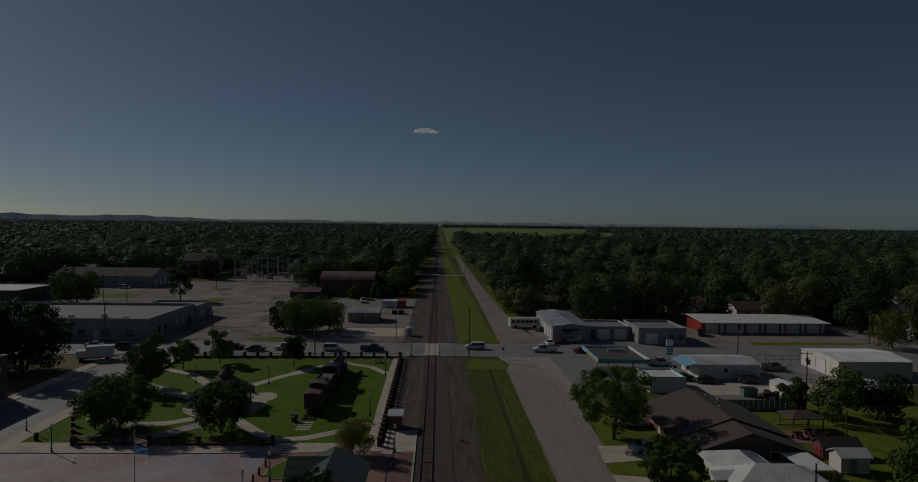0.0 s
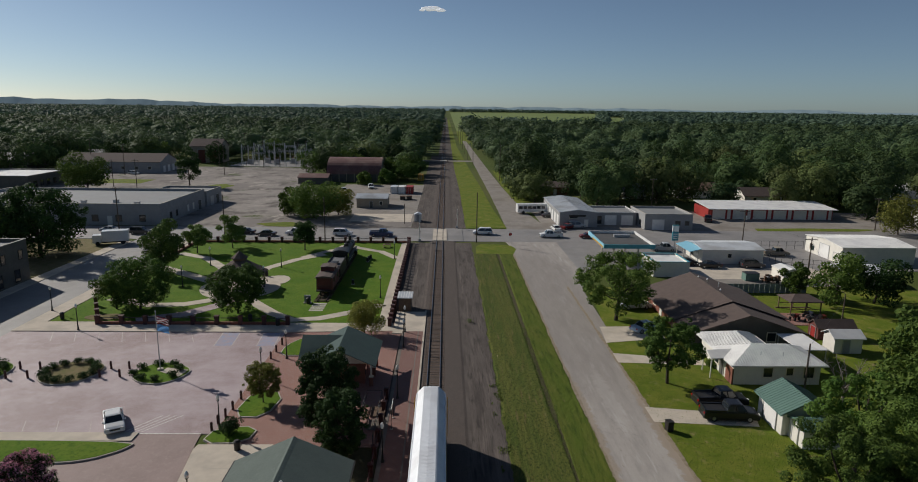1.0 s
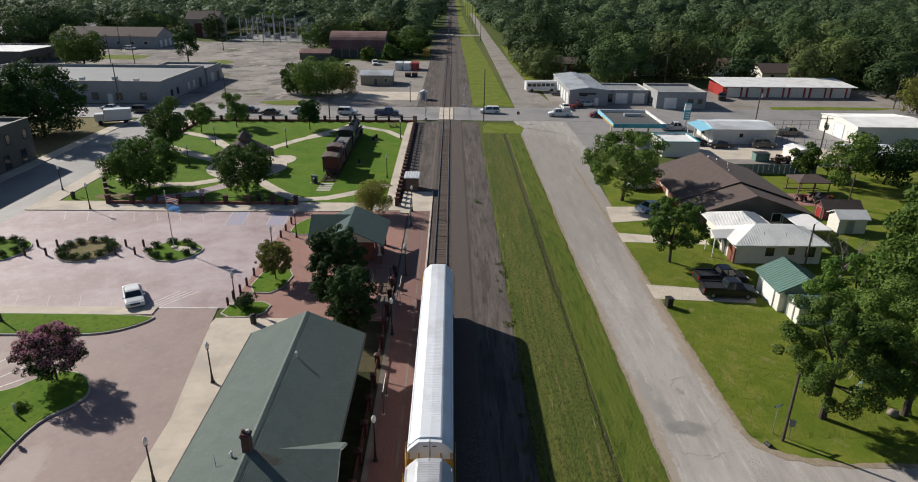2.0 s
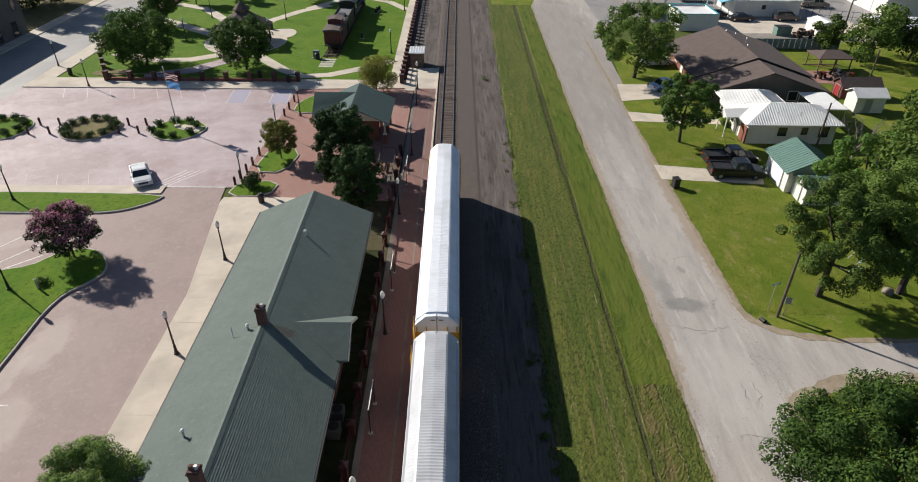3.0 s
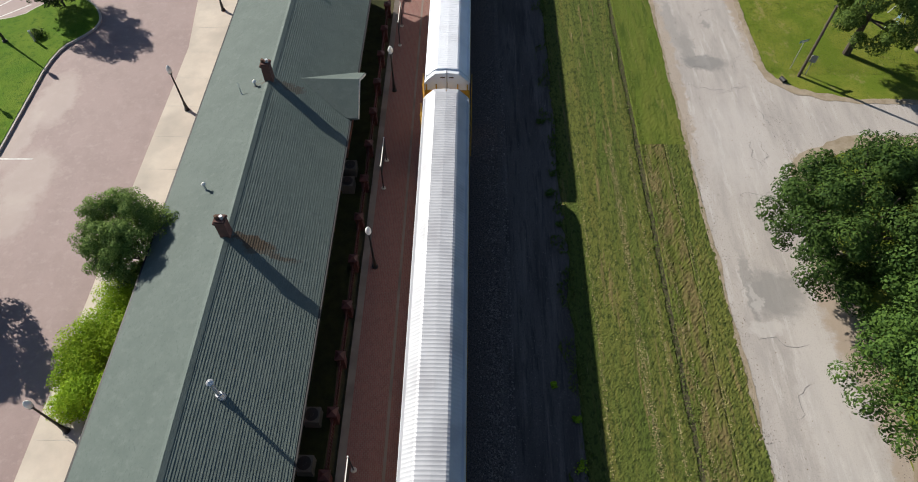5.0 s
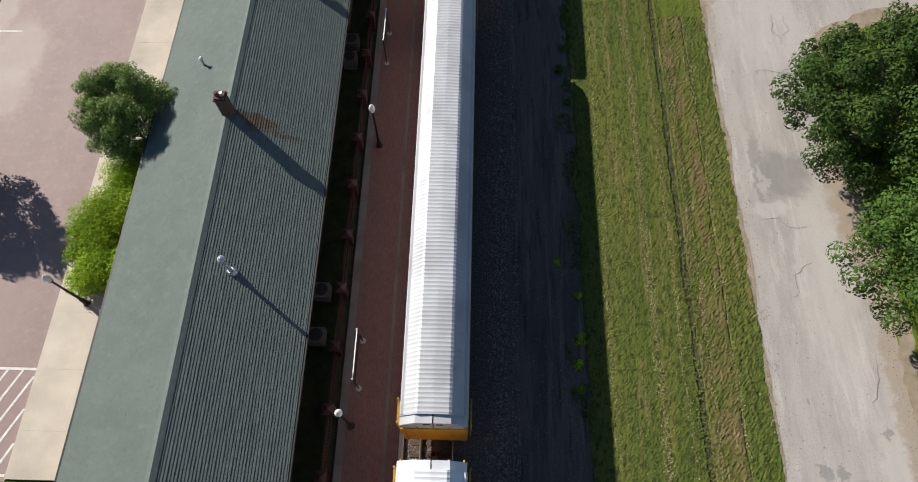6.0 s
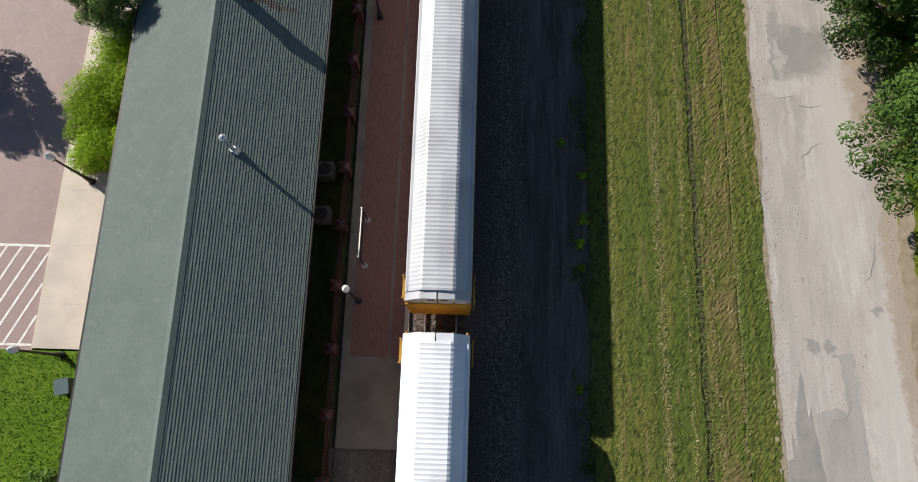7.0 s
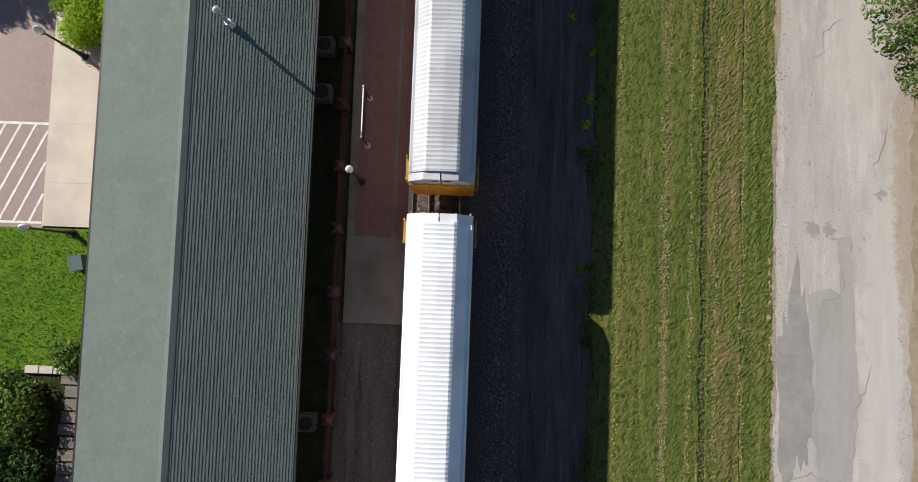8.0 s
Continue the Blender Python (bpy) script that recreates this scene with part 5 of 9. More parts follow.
# beside the depot and in the plaza
tree(-18.6, 20.3, 5.7, 2.45, "leafy green street tree beside the depot roof", LEAF_LIGHT, 60000, 0.062, 1, 0.13, 0.10, 70, ragged=True)
tree(-33.0, 45.5, 5.0, 2.55, "crape myrtle with pink blossom on a grass island", LEAF_DARK, 16000, 0.09, 2, 0.10, 0.22, 40, second=BLOSSOM, ragged=True)
tree(-29.4, 17.9, 5.0, 2.3, "crape myrtle with pink blossom beside the drive", LEAF_DARK, 12000, 0.09, 19, 0.10, 0.22, 36, second=BLOSSOM, ragged=True)
tree(-11.8, 60.2, 8.2, 3.0, "dense dark magnolia beside the depot", LEAF_DARK, 30000, 0.12, 3, 0.2, 0.06, 44, ragged=True)
tree(-9.4, 54.6, 6.6, 2.45, "dense dark evergreen tree at the depot gable", LEAF_DARK, 26000, 0.10, 4, 0.18, 0.05, 44, ragged=True)
tree(-19.6, 65.0, 4.6, 1.95, "young tree with olive foliage in a grass plot", LEAF_OLIVE, 14000, 0.09, 5, 0.08, 0.26, 36, ragged=True)
tree(-11.2, 86.6, 4.8, 2.7, "small tree with yellowing leaves by the pavilion", LEAF_OLIVE, 11000, 0.11, 6, 0.10, 0.15, 20)
shrub(-19.2, 14.9, 2.5, 2.0, "overgrown bright green shrub by the depot walk", LEAF_BRIGHT, 26000, 0.06, 7)
shrub(-18.9, 12.2, 2.3, 1.7, "spreading bright green shrub by the depot walk", LEAF_BRIGHT, 20000, 0.06, 8)
shrub(-18.5, 17.2, 2.1, 1.7, "bright green shrub by the depot walk", LEAF_BRIGHT, 16000, 0.06, 9)
shrub(-19.9, 13.4, 1.9, 1.4, "low bright green shrub at the walk's edge", LEAF_BRIGHT, 12000, 0.06, 17)
shrub(-21.0, 58.2, 1.2, 2.0, "round dark bush in the corner plot", LEAF_DARK, 1200, 0.12, 10)
shrub(-21.8, -6.6, 1.6, 1.5, "unkempt shrub at the lawn's end", LEAF, 3000, 0.10, 11)
shrub(-21.2, -10.4, 1.7, 1.4, "dark shrub in the planting bed", LEAF_DARK, 3000, 0.10, 14)
shrub(-22.6, -10.2, 1.9, 1.6, "dark shrub in the planting bed", LEAF_DARK, 3000, 0.10, 15)
shrub(-19.4, -4.6, 0.9, 0.9, "low leafy plant at the lawn edge", LEAF_MID, 1200, 0.10, 16)
shrub(-21.4, -7.8, 1.4, 1.4, "unkempt shrub beside the board walk", LEAF, 4000, 0.09, 12)
shrub(36.4, 71.4, 0.9, 1.3, "dark clipped bush against the white house wall", LEAF_DARK, 2200, 0.10, 61)
shrub(34.0, 75.6, 0.9, 0.9, "straggling garden plants beside the porch", LEAF, 1600, 0.10, 62)
shrub(-33.6, 41.6, 0.6, 0.7, "low shrub on the grass island", LEAF, 400, 0.09, 13)
k = 20
for cx, cy, rx, ry, n in ((-44.7, 72.8, 2.9, 2.7, 13), (-34.4, 72.8, 2.5, 2.4, 8), (-55.6, 72.8, 2.7, 2.6, 11)):
    for i in range(n):
        a = 2 * math.pi * i / n + 0.3
        k += 1
        shrub(cx + rx * math.cos(a), cy + ry * math.sin(a), 0.72, 0.80, "small clipped evergreen shrub in a planting bed", LEAF_DARK, 520, 0.085, k, "planting bed shrubs", 0.18)

# park
tree(-47.8, 97.4, 8.2, 4.9, "broad leafy shade tree in the park", LEAF_MID, 22000, 0.16, 30, 0.22, 0.12, 44, ragged=True)
tree(-51.5, 97.5, 6.4, 3.2, "leafy park tree beside a larger one", LEAF, 4000, 0.20, 31, 0.16, 0.2, 12)
tree(-32.0, 95.6, 7.6, 4.1, "rounded leafy shade tree in the park", LEAF_MID, 20000, 0.15, 32, 0.2, 0.15, 44, ragged=True)
tree(-53.6, 119.5, 9.2, 4.2, "tall leafy tree by the park walk", LEAF_LIGHT, 12000, 0.2, 33, 0.2, 0.2, 16)
tree(-53.6, 136.4, 6.4, 2.8, "young round tree at the park edge", LEAF_LIGHT, 5500, 0.19, 34, 0.14, 0.28, 12)
tree(-47.6, 141.5, 7.6, 2.9, "conical tree at the park edge", LEAF_LIGHT, 5500, 0.19, 35, 0.14, 0.15, 12)
tree(-31.2, 140.2, 6.6, 3.1, "round-headed tree beside the street wall", LEAF_DARK, 4000, 0.24, 36, 0.15, 0.26, 14)

# across the road
tree(21.9, 21.0, 8.2, 5.15, "broad oak overhanging the road", LEAF_FULL, 64000, 0.095, 40, 0.26, 0.2, 30, ragged=True)
tree(23.7, 12.8, 8.6, 5.7, "broad oak overhanging the road edge", LEAF_FULL, 64000, 0.095, 41, 0.28, 0.2, 30, ragged=True)
tree(28.6, 22.0, 8.6, 5.0, "leafy oak behind the roadside trees", LEAF_FULL, 45000, 0.08, 42, 0.26, 0.2, 20, ragged=True)
tree(26.2, 3.0, 8.6, 4.6, "leafy oak beside the road", LEAF_FULL, 40000, 0.08, 47, 0.26, 0.2, 20, ragged=True)
tree(29.4, 41.0, 10.2, 4.4, "tall open-crowned garden tree", LEAF_GARDEN, 42000, 0.10, 43, 0.3, 0.25, 20, ragged=True)
tree(36.2, 41.4, 11.5, 5.4, "tall leafy garden tree", LEAF_GARDEN, 44000, 0.105, 44, 0.3, 0.25, 20, ragged=True)
tree(43.0, 47.0, 12.0, 6.0, "tall leafy garden tree", LEAF, 7000, 0.26, 48, 0.3, 0.22, 18)
tree(38.6, 53.0, 9.0, 4.2, "leafy garden tree beside the garage", LEAF_MID, 12000, 0.15, 49, 0.25, 0.2, 18, ragged=True)
tree(47.5, 56.5, 11.5, 5.5, "tall tree behind the white house", LEAF, 6000, 0.28, 51, 0.25, 0.2, 16)
tree(53.0, 65.0, 10.5, 5.0, "tall tree in the back garden", LEAF, 5000, 0.28, 52, 0.25, 0.2, 16)
tree(58.0, 56.0, 12.5, 6.0, "tall tree in the back garden", LEAF, 5000, 0.30, 53, 0.25, 0.2, 16)
tree(26.6, 70.6, 8.3, 3.4, "leafy tree on a front lawn", LEAF_MID, 11000, 0.15, 45, 0.2, 0.25, 18, ragged=True)
tree(26.4, 93.5, 10.8, 5.9, "broad feathery tree beside the road", LEAF, 16000, 0.18, 46, 0.3, 0.22, 24, ragged=True)
tree(66, 102, 8.5, 4.4, "round tree beside the yard fence", LEAF, 4500, 0.26, 54, 0.22, 0.15, 14)
tree(73, 103, 7.5, 5.5, "spreading dark cedar in the back yard", LEAF_DARK, 4500, 0.26, 55, 0.22, 0.15, 14)
tree(62, 108, 5.5, 2.6, "bushy tree beside the yard", LEAF, 2500, 0.24, 56, 0.2, 0.12, 10)
for i, (x, y, h, r) in enumerate(((98, 118, 12, 6), (108, 126, 13, 6.5), (92, 104, 11, 5.5), (104, 100, 13, 6.5), (86, 84, 11, 5.5), (78, 72, 12, 6), (95, 82, 13, 7), (70, 60, 12, 6), (120, 164, 10, 6), (127, 158, 9, 5), (72, 84, 10, 5), (66, 48, 12, 6))):
    tree(x, y, h, r, "full-crowned tree in a back yard", (LEAF, LEAF, LEAF_OLIVE)[i % 3], 3600, 0.32, 60 + i, 0.25, 0.15, 16)

# west of the tracks
tree(121, 206, 16, 7.0, "tall pale tree above the garages", WOOD_PALE, 5000, 0.36, 90, 0.3, 0.1, 24, soft=True)
tree(110, 203, 12.5, 5.5, "yellowing tree behind the garages", WOOD_PALE, 4000, 0.36, 91, 0.3, 0.1, 20, soft=True)
tree(50, 207, 13, 7.0, "broad dark tree behind the garages", WOOD_LEAF, 5000, 0.36, 92, 0.3, 0.08, 24, soft=True)
tree(30.5, 216, 10.5, 5.6, "broad tree at the road's edge", WOOD_PALE, 4500, 0.34, 93, 0.3, 0.06, 22, soft=True)
tree(-84.5, 132.5, 14.5, 8.6, "large dark shade tree beside the dark building", LEAF_DARK, 18000, 0.30, 80, 0.4, 0.06, 30, ragged=True)
tree(-90, 133, 12.0, 7.0, "large shade tree behind the dark building", LEAF_DARK, 6000, 0.32, 81, 0.4, 0.2, 18)
tree(-131, 236, 12.5, 9.0, "large round tree behind the warehouse", LEAF, 6000, 0.42, 82, 0.4, 0.15, 18)
tree(-100, 252, 15, 5.0, "slender tree at the waste lot", LEAF_DARK, 3500, 0.36, 83, 0.3, 0.15, 14)
tree(-37.5, 182, 10.0, 7.4, "wide bushy tree at the lot corner", LEAF, 9000, 0.30, 84, 0.3, 0.08, 22)
tree(-31.5, 187, 8.0, 5.0, "bushy tree at the yard corner", LEAF_OLIVE, 4500, 0.30, 85, 0.25, 0.08, 16)
tree(-44, 186, 8.0, 4.5, "bushy tree at the lot corner", LEAF, 4500, 0.30, 86, 0.25, 0.08, 16)

for i, (x, y, h, r) in enumerate(((-22, 284, 10, 6), (-16, 276, 9, 5), (-17.5, 296, 9, 5.5), (-24, 266, 6, 4), (-33, 262, 5, 3.4), (-13.5, 305, 7, 4), (-45, 298, 12, 6), (-62, 300, 12, 6))):
    tree(x, y, h, r, "bushy tree beside the arched hall", (LEAF, LEAF_MID)[i % 2], 3200, 0.36, 120 + i, 0.22, 0.08, 14)
for i, (x, y, h, r) in enumerate(((-186, 262, 11, 7), (-210, 275, 13, 8), (-148, 262, 8, 5), (-120, 342, 12, 6), (-150, 338, 14, 7), (-168, 332, 13, 7), (-100, 376, 13, 7), (-60, 372, 13, 7))):
    tree(x, y, h, r, "full-crowned tree at the edge of town", (LEAF, LEAF_DARK)[i % 2], 3000, 0.42, 140 + i, 0.25, 0.1, 14)

# bare dead tree by the white house
bare = thing("dead_tree", "bare grey dead tree behind the garage", "tree", 43.5, 64.0, 0)
rng = np.random.default_rng(9)
bm = bmesh.new()
rod(bm, (0, 0, -0.1), (0.2, 0.1, 2.4), 0.2, 0.14, 8)
for i in range(9):
    a = i * 0.75 + rng.uniform(-0.3, 0.3)
    s = Vector((0.2, 0.1, 1.8 + 0.08 * i))
    m = s + Vector((math.cos(a) * 1.2, math.sin(a) * 1.2, 1.6))
    e = m + Vector((math.cos(a + 0.4) * 1.2, math.sin(a + 0.4) * 1.2, 1.7))
    rod(bm, s, m, 0.07, 0.05, 5)
    rod(bm, m, e, 0.05, 0.02, 5)
    for j in range(6):
        f = m.lerp(e, rng.uniform(0.1, 0.9))
        g = f + Vector((rng.uniform(-1, 1), rng.uniform(-1, 1), rng.uniform(0.1, 1.0)))
        rod(bm, f, g, 0.022, 0.008, 4)
part("branchwork", bm, mat("grey dead wood", (0.22, 0.19, 0.17), (0.15, 0.13, 0.12), 3, 0.9), bare)


# ---- woods ----
def wooded(x, y):
    """Where trees stand close together."""
    if x > 0:
        edge = 224 if x < 50 else 207 if x < 125 else 168
        side = 27 if y < 420 else 24
        if y < edge or x < side:
            return False
        if (830 if x < 30 else 1180) < y < 3260 and x < 0.235 * y:
            return False
        if 1040 < y < 2150 and 0.25 * y < x < 0.278 * y:
            return False
        if 205 < y < 300 and 96 < x < 108:
            return False
        return noise.noise((x * 0.012, y * 0.012, 0)) > -0.42
    if x > -9:
        return False
    edge = 300 if x > -60 else 372 if x > -150 else 330 if x > -190 else 250
    if y < edge or (x > -16 and y < 560):
        return False
    if -66 < x < -22 and 380 < y < 440:
        return False
    return noise.noise((x * 0.011, y * 0.011, 3)) > -0.40


rng = np.random.default_rng(77)
kinds = []
for i, (h, r, m) in enumerate(((13, 7.0, WOOD_LEAF), (14.5, 8.2, WOOD_LEAF), (10, 5.4, WOOD_DARK), (16, 8.0, WOOD_LEAF), (12, 7.4, WOOD_PALE), (15.5, 6.6, WOOD_LEAF))):
    kinds.append(tree((28, 56, 64, 75, 84, 130)[i], (232, 226, 235, 224, 222, 214)[i], h, r, "full-crowned woodland tree beyond the street", m, 2600, 0.50, 200 + i, 0.25, 0.10, 26, group="woodland edge", soft=True))
spots = []
placed = 0
for i in range(30000):
    y = rng.uniform(165, 345)
    x = rng.uniform(-0.85 * y - 20, 0.85 * y + 20)
    if not wooded(x, y) or any((x - a) ** 2 + (y - b) ** 2 < (180 if x > 0 else 130) for a, b in spots):
        continue
    if y < 236 and 25 < x < 85 and abs(y - 232) < 6:
        continue
    if any(abs(x - hx * y / hy) < w and y < hy + 8 for hx, hy, w in ((92, 236, 9), (111, 222, 8), (40.5, 241, 7), (158, 216, 8))):
        continue
    spots.append((x, y))
    s = rng.uniform(0.70, 1.22)
    c = copy_thing(kinds[int(rng.integers(6))], pose(x, y, -0.1, 0, 0, rng.uniform(0, 360)) @ Matrix.Diagonal((s, s, s * rng.uniform(0.85, 1.1), 1)))
    placed += 1
    if placed >= 300:
        break

ico = bmesh.new()
bmesh.ops.create_icosphere(ico, subdivisions=2, radius=1)
ICO_V = np.array([v.co[:] for v in ico.verts])
ico.verts.ensure_lookup_table()
ICO_F = np.array([[v.index for v in f.verts] for f in ico.faces])
ico.free()
ico = bmesh.new()
bmesh.ops.create_icosphere(ico, subdivisions=1, radius=1)
ICO1_V = np.array([v.co[:] for v in ico.verts])
ICO1_F = np.array([[v.index for v in f.verts] for f in ico.faces])
ico.free()


def woodland(name, label, y0, y1, tries, gap, sx, hgt, body_v, body_f, sprays, spray, seed, material):
    """Far woods as one mass: an uneven body and loose leaf sprays for each tree."""
    rng = np.random.default_rng(seed)
    V, Fc, Q, n = [], [], [], 0
    grid = {}
    for _ in range(tries):
        y = y0 + (y1 - y0) * rng.random() ** 0.8
        x = rng.uniform(-0.80 * y - 20, 0.80 * y + 20)
        jx, jy = x + gap * noise.noise((x * 0.02, y * 0.02, 9)) * 2, y
        key = (int(jx // gap), int(jy // gap))
        if key in grid or not wooded(x, y):
            continue
        grid[key] = 1
        r = sx * rng.uniform(0.55, 1.45)
        h = hgt * rng.uniform(0.62, 1.05) * (0.85 + 0.5 * noise.noise((x * 0.015, y * 0.015, 6)) + 0.15 * r / sx)
        swell = np.array([0.60 + 0.36 * noise.noise((p[0] * 1.9 + x, p[1] * 1.9 + y, p[2] * 1.9)) + 0.22 * noise.noise((p[0] * 4.5 + x, p[1] * 4.5, p[2] * 4.5 + y)) for p in body_v])
        v = body_v * swell[:, None] * np.array([r * 1.12, r * 1.12, h * 0.5])
        V.append(v + np.array([x, y, h * 0.54]))
        Fc.append(body_f + n)
        n += len(v)
        if sprays:
            lob = [(x, y, h * 0.6, r * 0.8)]
            for _ in range(6):
                a = rng.uniform(0, 6.28)
                lob.append((x + r * 0.6 * math.cos(a), y + r * 0.6 * math.sin(a), h * rng.uniform(0.35, 0.9), r * rng.uniform(0.3, 0.6)))
            Q.append(leaves(rng, lob, int(sprays * r / sx), spray, 0.05, 0.0, 1.5, 0.24, (x, y, h * 0.35)))
    Vb, Fb = np.concatenate(V), np.concatenate(Fc)
    me = bpy.data.meshes.new(name)
    Vq = np.concatenate(Q).reshape(-1, 3) if Q else np.zeros((0, 3))
    nq = len(Vq) // 4
    me.vertices.add(len(Vb) + len(Vq))
    me.vertices.foreach_set("co", np.concatenate([Vb, Vq]).reshape(-1))
    loops = np.concatenate([Fb.reshape(-1), np.arange(nq * 4) + len(Vb)]).astype(np.int32)
    me.loops.add(len(loops))
    me.loops.foreach_set("vertex_index", loops)
    starts = np.concatenate([np.arange(len(Fb)) * 3, len(Fb) * 3 + np.arange(nq) * 4]).astype(np.int32)
    me.polygons.add(len(starts))
    me.polygons.foreach_set("loop_start", starts)
    me.polygons.foreach_set("use_smooth", np.concatenate([np.ones(len(Fb), bool), np.zeros(nq, bool)]))
    me.update(calc_edges=True)
    me.validate()
    me.materials.append(material)
    ob = new(name, me)
    return tagged(ob, label, "woodland", "", "stuff")


woodland("woodland", "dense green treetops of woods beyond the town", 335, 560, 20000, 14.5, 7.6, 15.0, ICO1_V, ICO1_F, 300, 0.85, 5, WOODLAND)
woodland("woodland", "green treetops of woods farther beyond the town", 560, 900, 24000, 16.0, 8.4, 15.0, ICO1_V, ICO1_F, 110, 1.3, 15, WOODLAND)
woodland("far_woodland", "distant woods reaching to the horizon, greens cooled for haze", 880, 3900, 40000, 23, 11, 15, ICO1_V, ICO1_F, 9, 3.2, 6, HAZY_WOODLAND)

# low hills along the horizon, distance haze painted into their colour
verts, faces = [], []
n = 160
for i in range(n + 1):
    a = radians(-48 + 96 * i / n)
    hgt = 26 + 18 * noise.noise((i * 0.09, 0, 0)) + 8 * noise.noise((i * 0.5, 2, 0)) + (34 if i < 62 else 0) * max(0, (62 - i) / 62)
    for d, z in ((4300, -2), (4450, hgt), (4600, -2)):
        verts.append((d * math.sin(a), d * math.cos(a), z))
for i in range(n):
    for j in (0, 1):
        k = i * 3 + j
        faces.append((k, k + 3, k + 4, k + 1))
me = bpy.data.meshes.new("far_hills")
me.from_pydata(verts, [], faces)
me.materials.append(HAZY_HILLS)
tagged(new("far_hills", me), "low wooded hills on the horizon, tinted blue for haze", "hills", "", "structure")

# one small fair-weather cloud, its sunlit white given by its own glow
bm = bmesh.new()
rng = np.random.default_rng(3)
for i in range(26):
    t = rng.uniform(-1, 1)
    ball(bm, -97 + t * 85, 4600, 668 + rng.uniform(-8, 10) + 12 * (1 - abs(t)), rng.uniform(10, 24) * (1.1 - 0.6 * abs(t)), 1.5, 1, 0.6, 2)
solid("cloud", bm, GLOW_CLOUD, "one small glowing cloud in a clear sky", "cloud", "structure", smooth=True)


# ---- buildings ----
def openings(ob, x0, y0, x1, y1, spec, dark=False):
    """Windows and doors on the outer faces: (side, along, width, foot, height, material, name)."""
    for side, u, w, z, h, m, name in spec:
        d = 0.05
        if side in "NS":
            y = y1 if side == "N" else y0
            o = part(name, shape(box, u, y, z, w, 0.12, h), m, ob)
            bm = bmesh.new()
            yy = y + (0.07 if side == "N" else -0.07)
            for a in (-w / 2 - 0.04, w / 2 + 0.04):
                box(bm, u + a, yy, z, 0.1, d, h)
            box(bm, u, yy, z + h, w + 0.18, d, 0.1)
            if name == "window":
                box(bm, u, yy, z - 0.1, w + 0.24, d + 0.06, 0.1)
        else:
            x = x1 if side == "E" else x0
            o = part(name, shape(box, x, u, z, 0.12, w, h), m, ob)
            bm = bmesh.new()
            xx = x + (0.07 if side == "E" else -0.07)
            for a in (-w / 2 - 0.04, w / 2 + 0.04):
                box(bm, xx, u + a, z, d, 0.1, h)
            box(bm, xx, u, z + h, d, w + 0.18, 0.1)
            if name == "window":
                box(bm, xx, u, z - 0.1, d + 0.06, w + 0.24, 0.1)
        part("frame", bm, (DARK_METAL if dark else CREAM) if m is GLASS else STEEL, o)


def walls(ob, x0, y0, x1, y1, h, m, foot=-0.1):
    t = 0.25
    for bx in ((x0 + t / 2, (y0 + y1) / 2, t, y1 - y0), (x1 - t / 2, (y0 + y1) / 2, t, y1 - y0), ((x0 + x1) / 2, y0 + t / 2, x1 - x0 - 2 * t, t), ((x0 + x1) / 2, y1 - t / 2, x1 - x0 - 2 * t, t)):
        part("wall", shape(box, bx[0], bx[1], foot, bx[2], bx[3], h - foot), m, ob)


def flat_building(name, label, x0, y0, x1, y1, h, wall_m, roof_m, spec=(), parapet=0.35, cap=None, category="building"):
    ob = thing(name, label, category)
    walls(ob, x0, y0, x1, y1, h, wall_m)
    part("roof", shape(box, (x0 + x1) / 2, (y0 + y1) / 2, h - parapet - 0.2, x1 - x0 - 0.5, y1 - y0 - 0.5, 0.2), roof_m, ob)
    bm = bmesh.new()
    for a, b, c, d in (((x0 + x1) / 2, y0 + 0.12, x1 - x0 + 0.1, 0.34), ((x0 + x1) / 2, y1 - 0.12, x1 - x0 + 0.1, 0.34), (x0 + 0.12, (y0 + y1) / 2, 0.34, y1 - y0 - 0.42), (x1 - 0.12, (y0 + y1) / 2, 0.34, y1 - y0 - 0.42)):
        box(bm, a, b, h, c, d, 0.08)
    part("coping", bm, cap or KERB, ob)
    openings(ob, x0, y0, x1, y1, spec, wall_m is DARK_WALL or wall_m is GREY_WALL)
    return ob


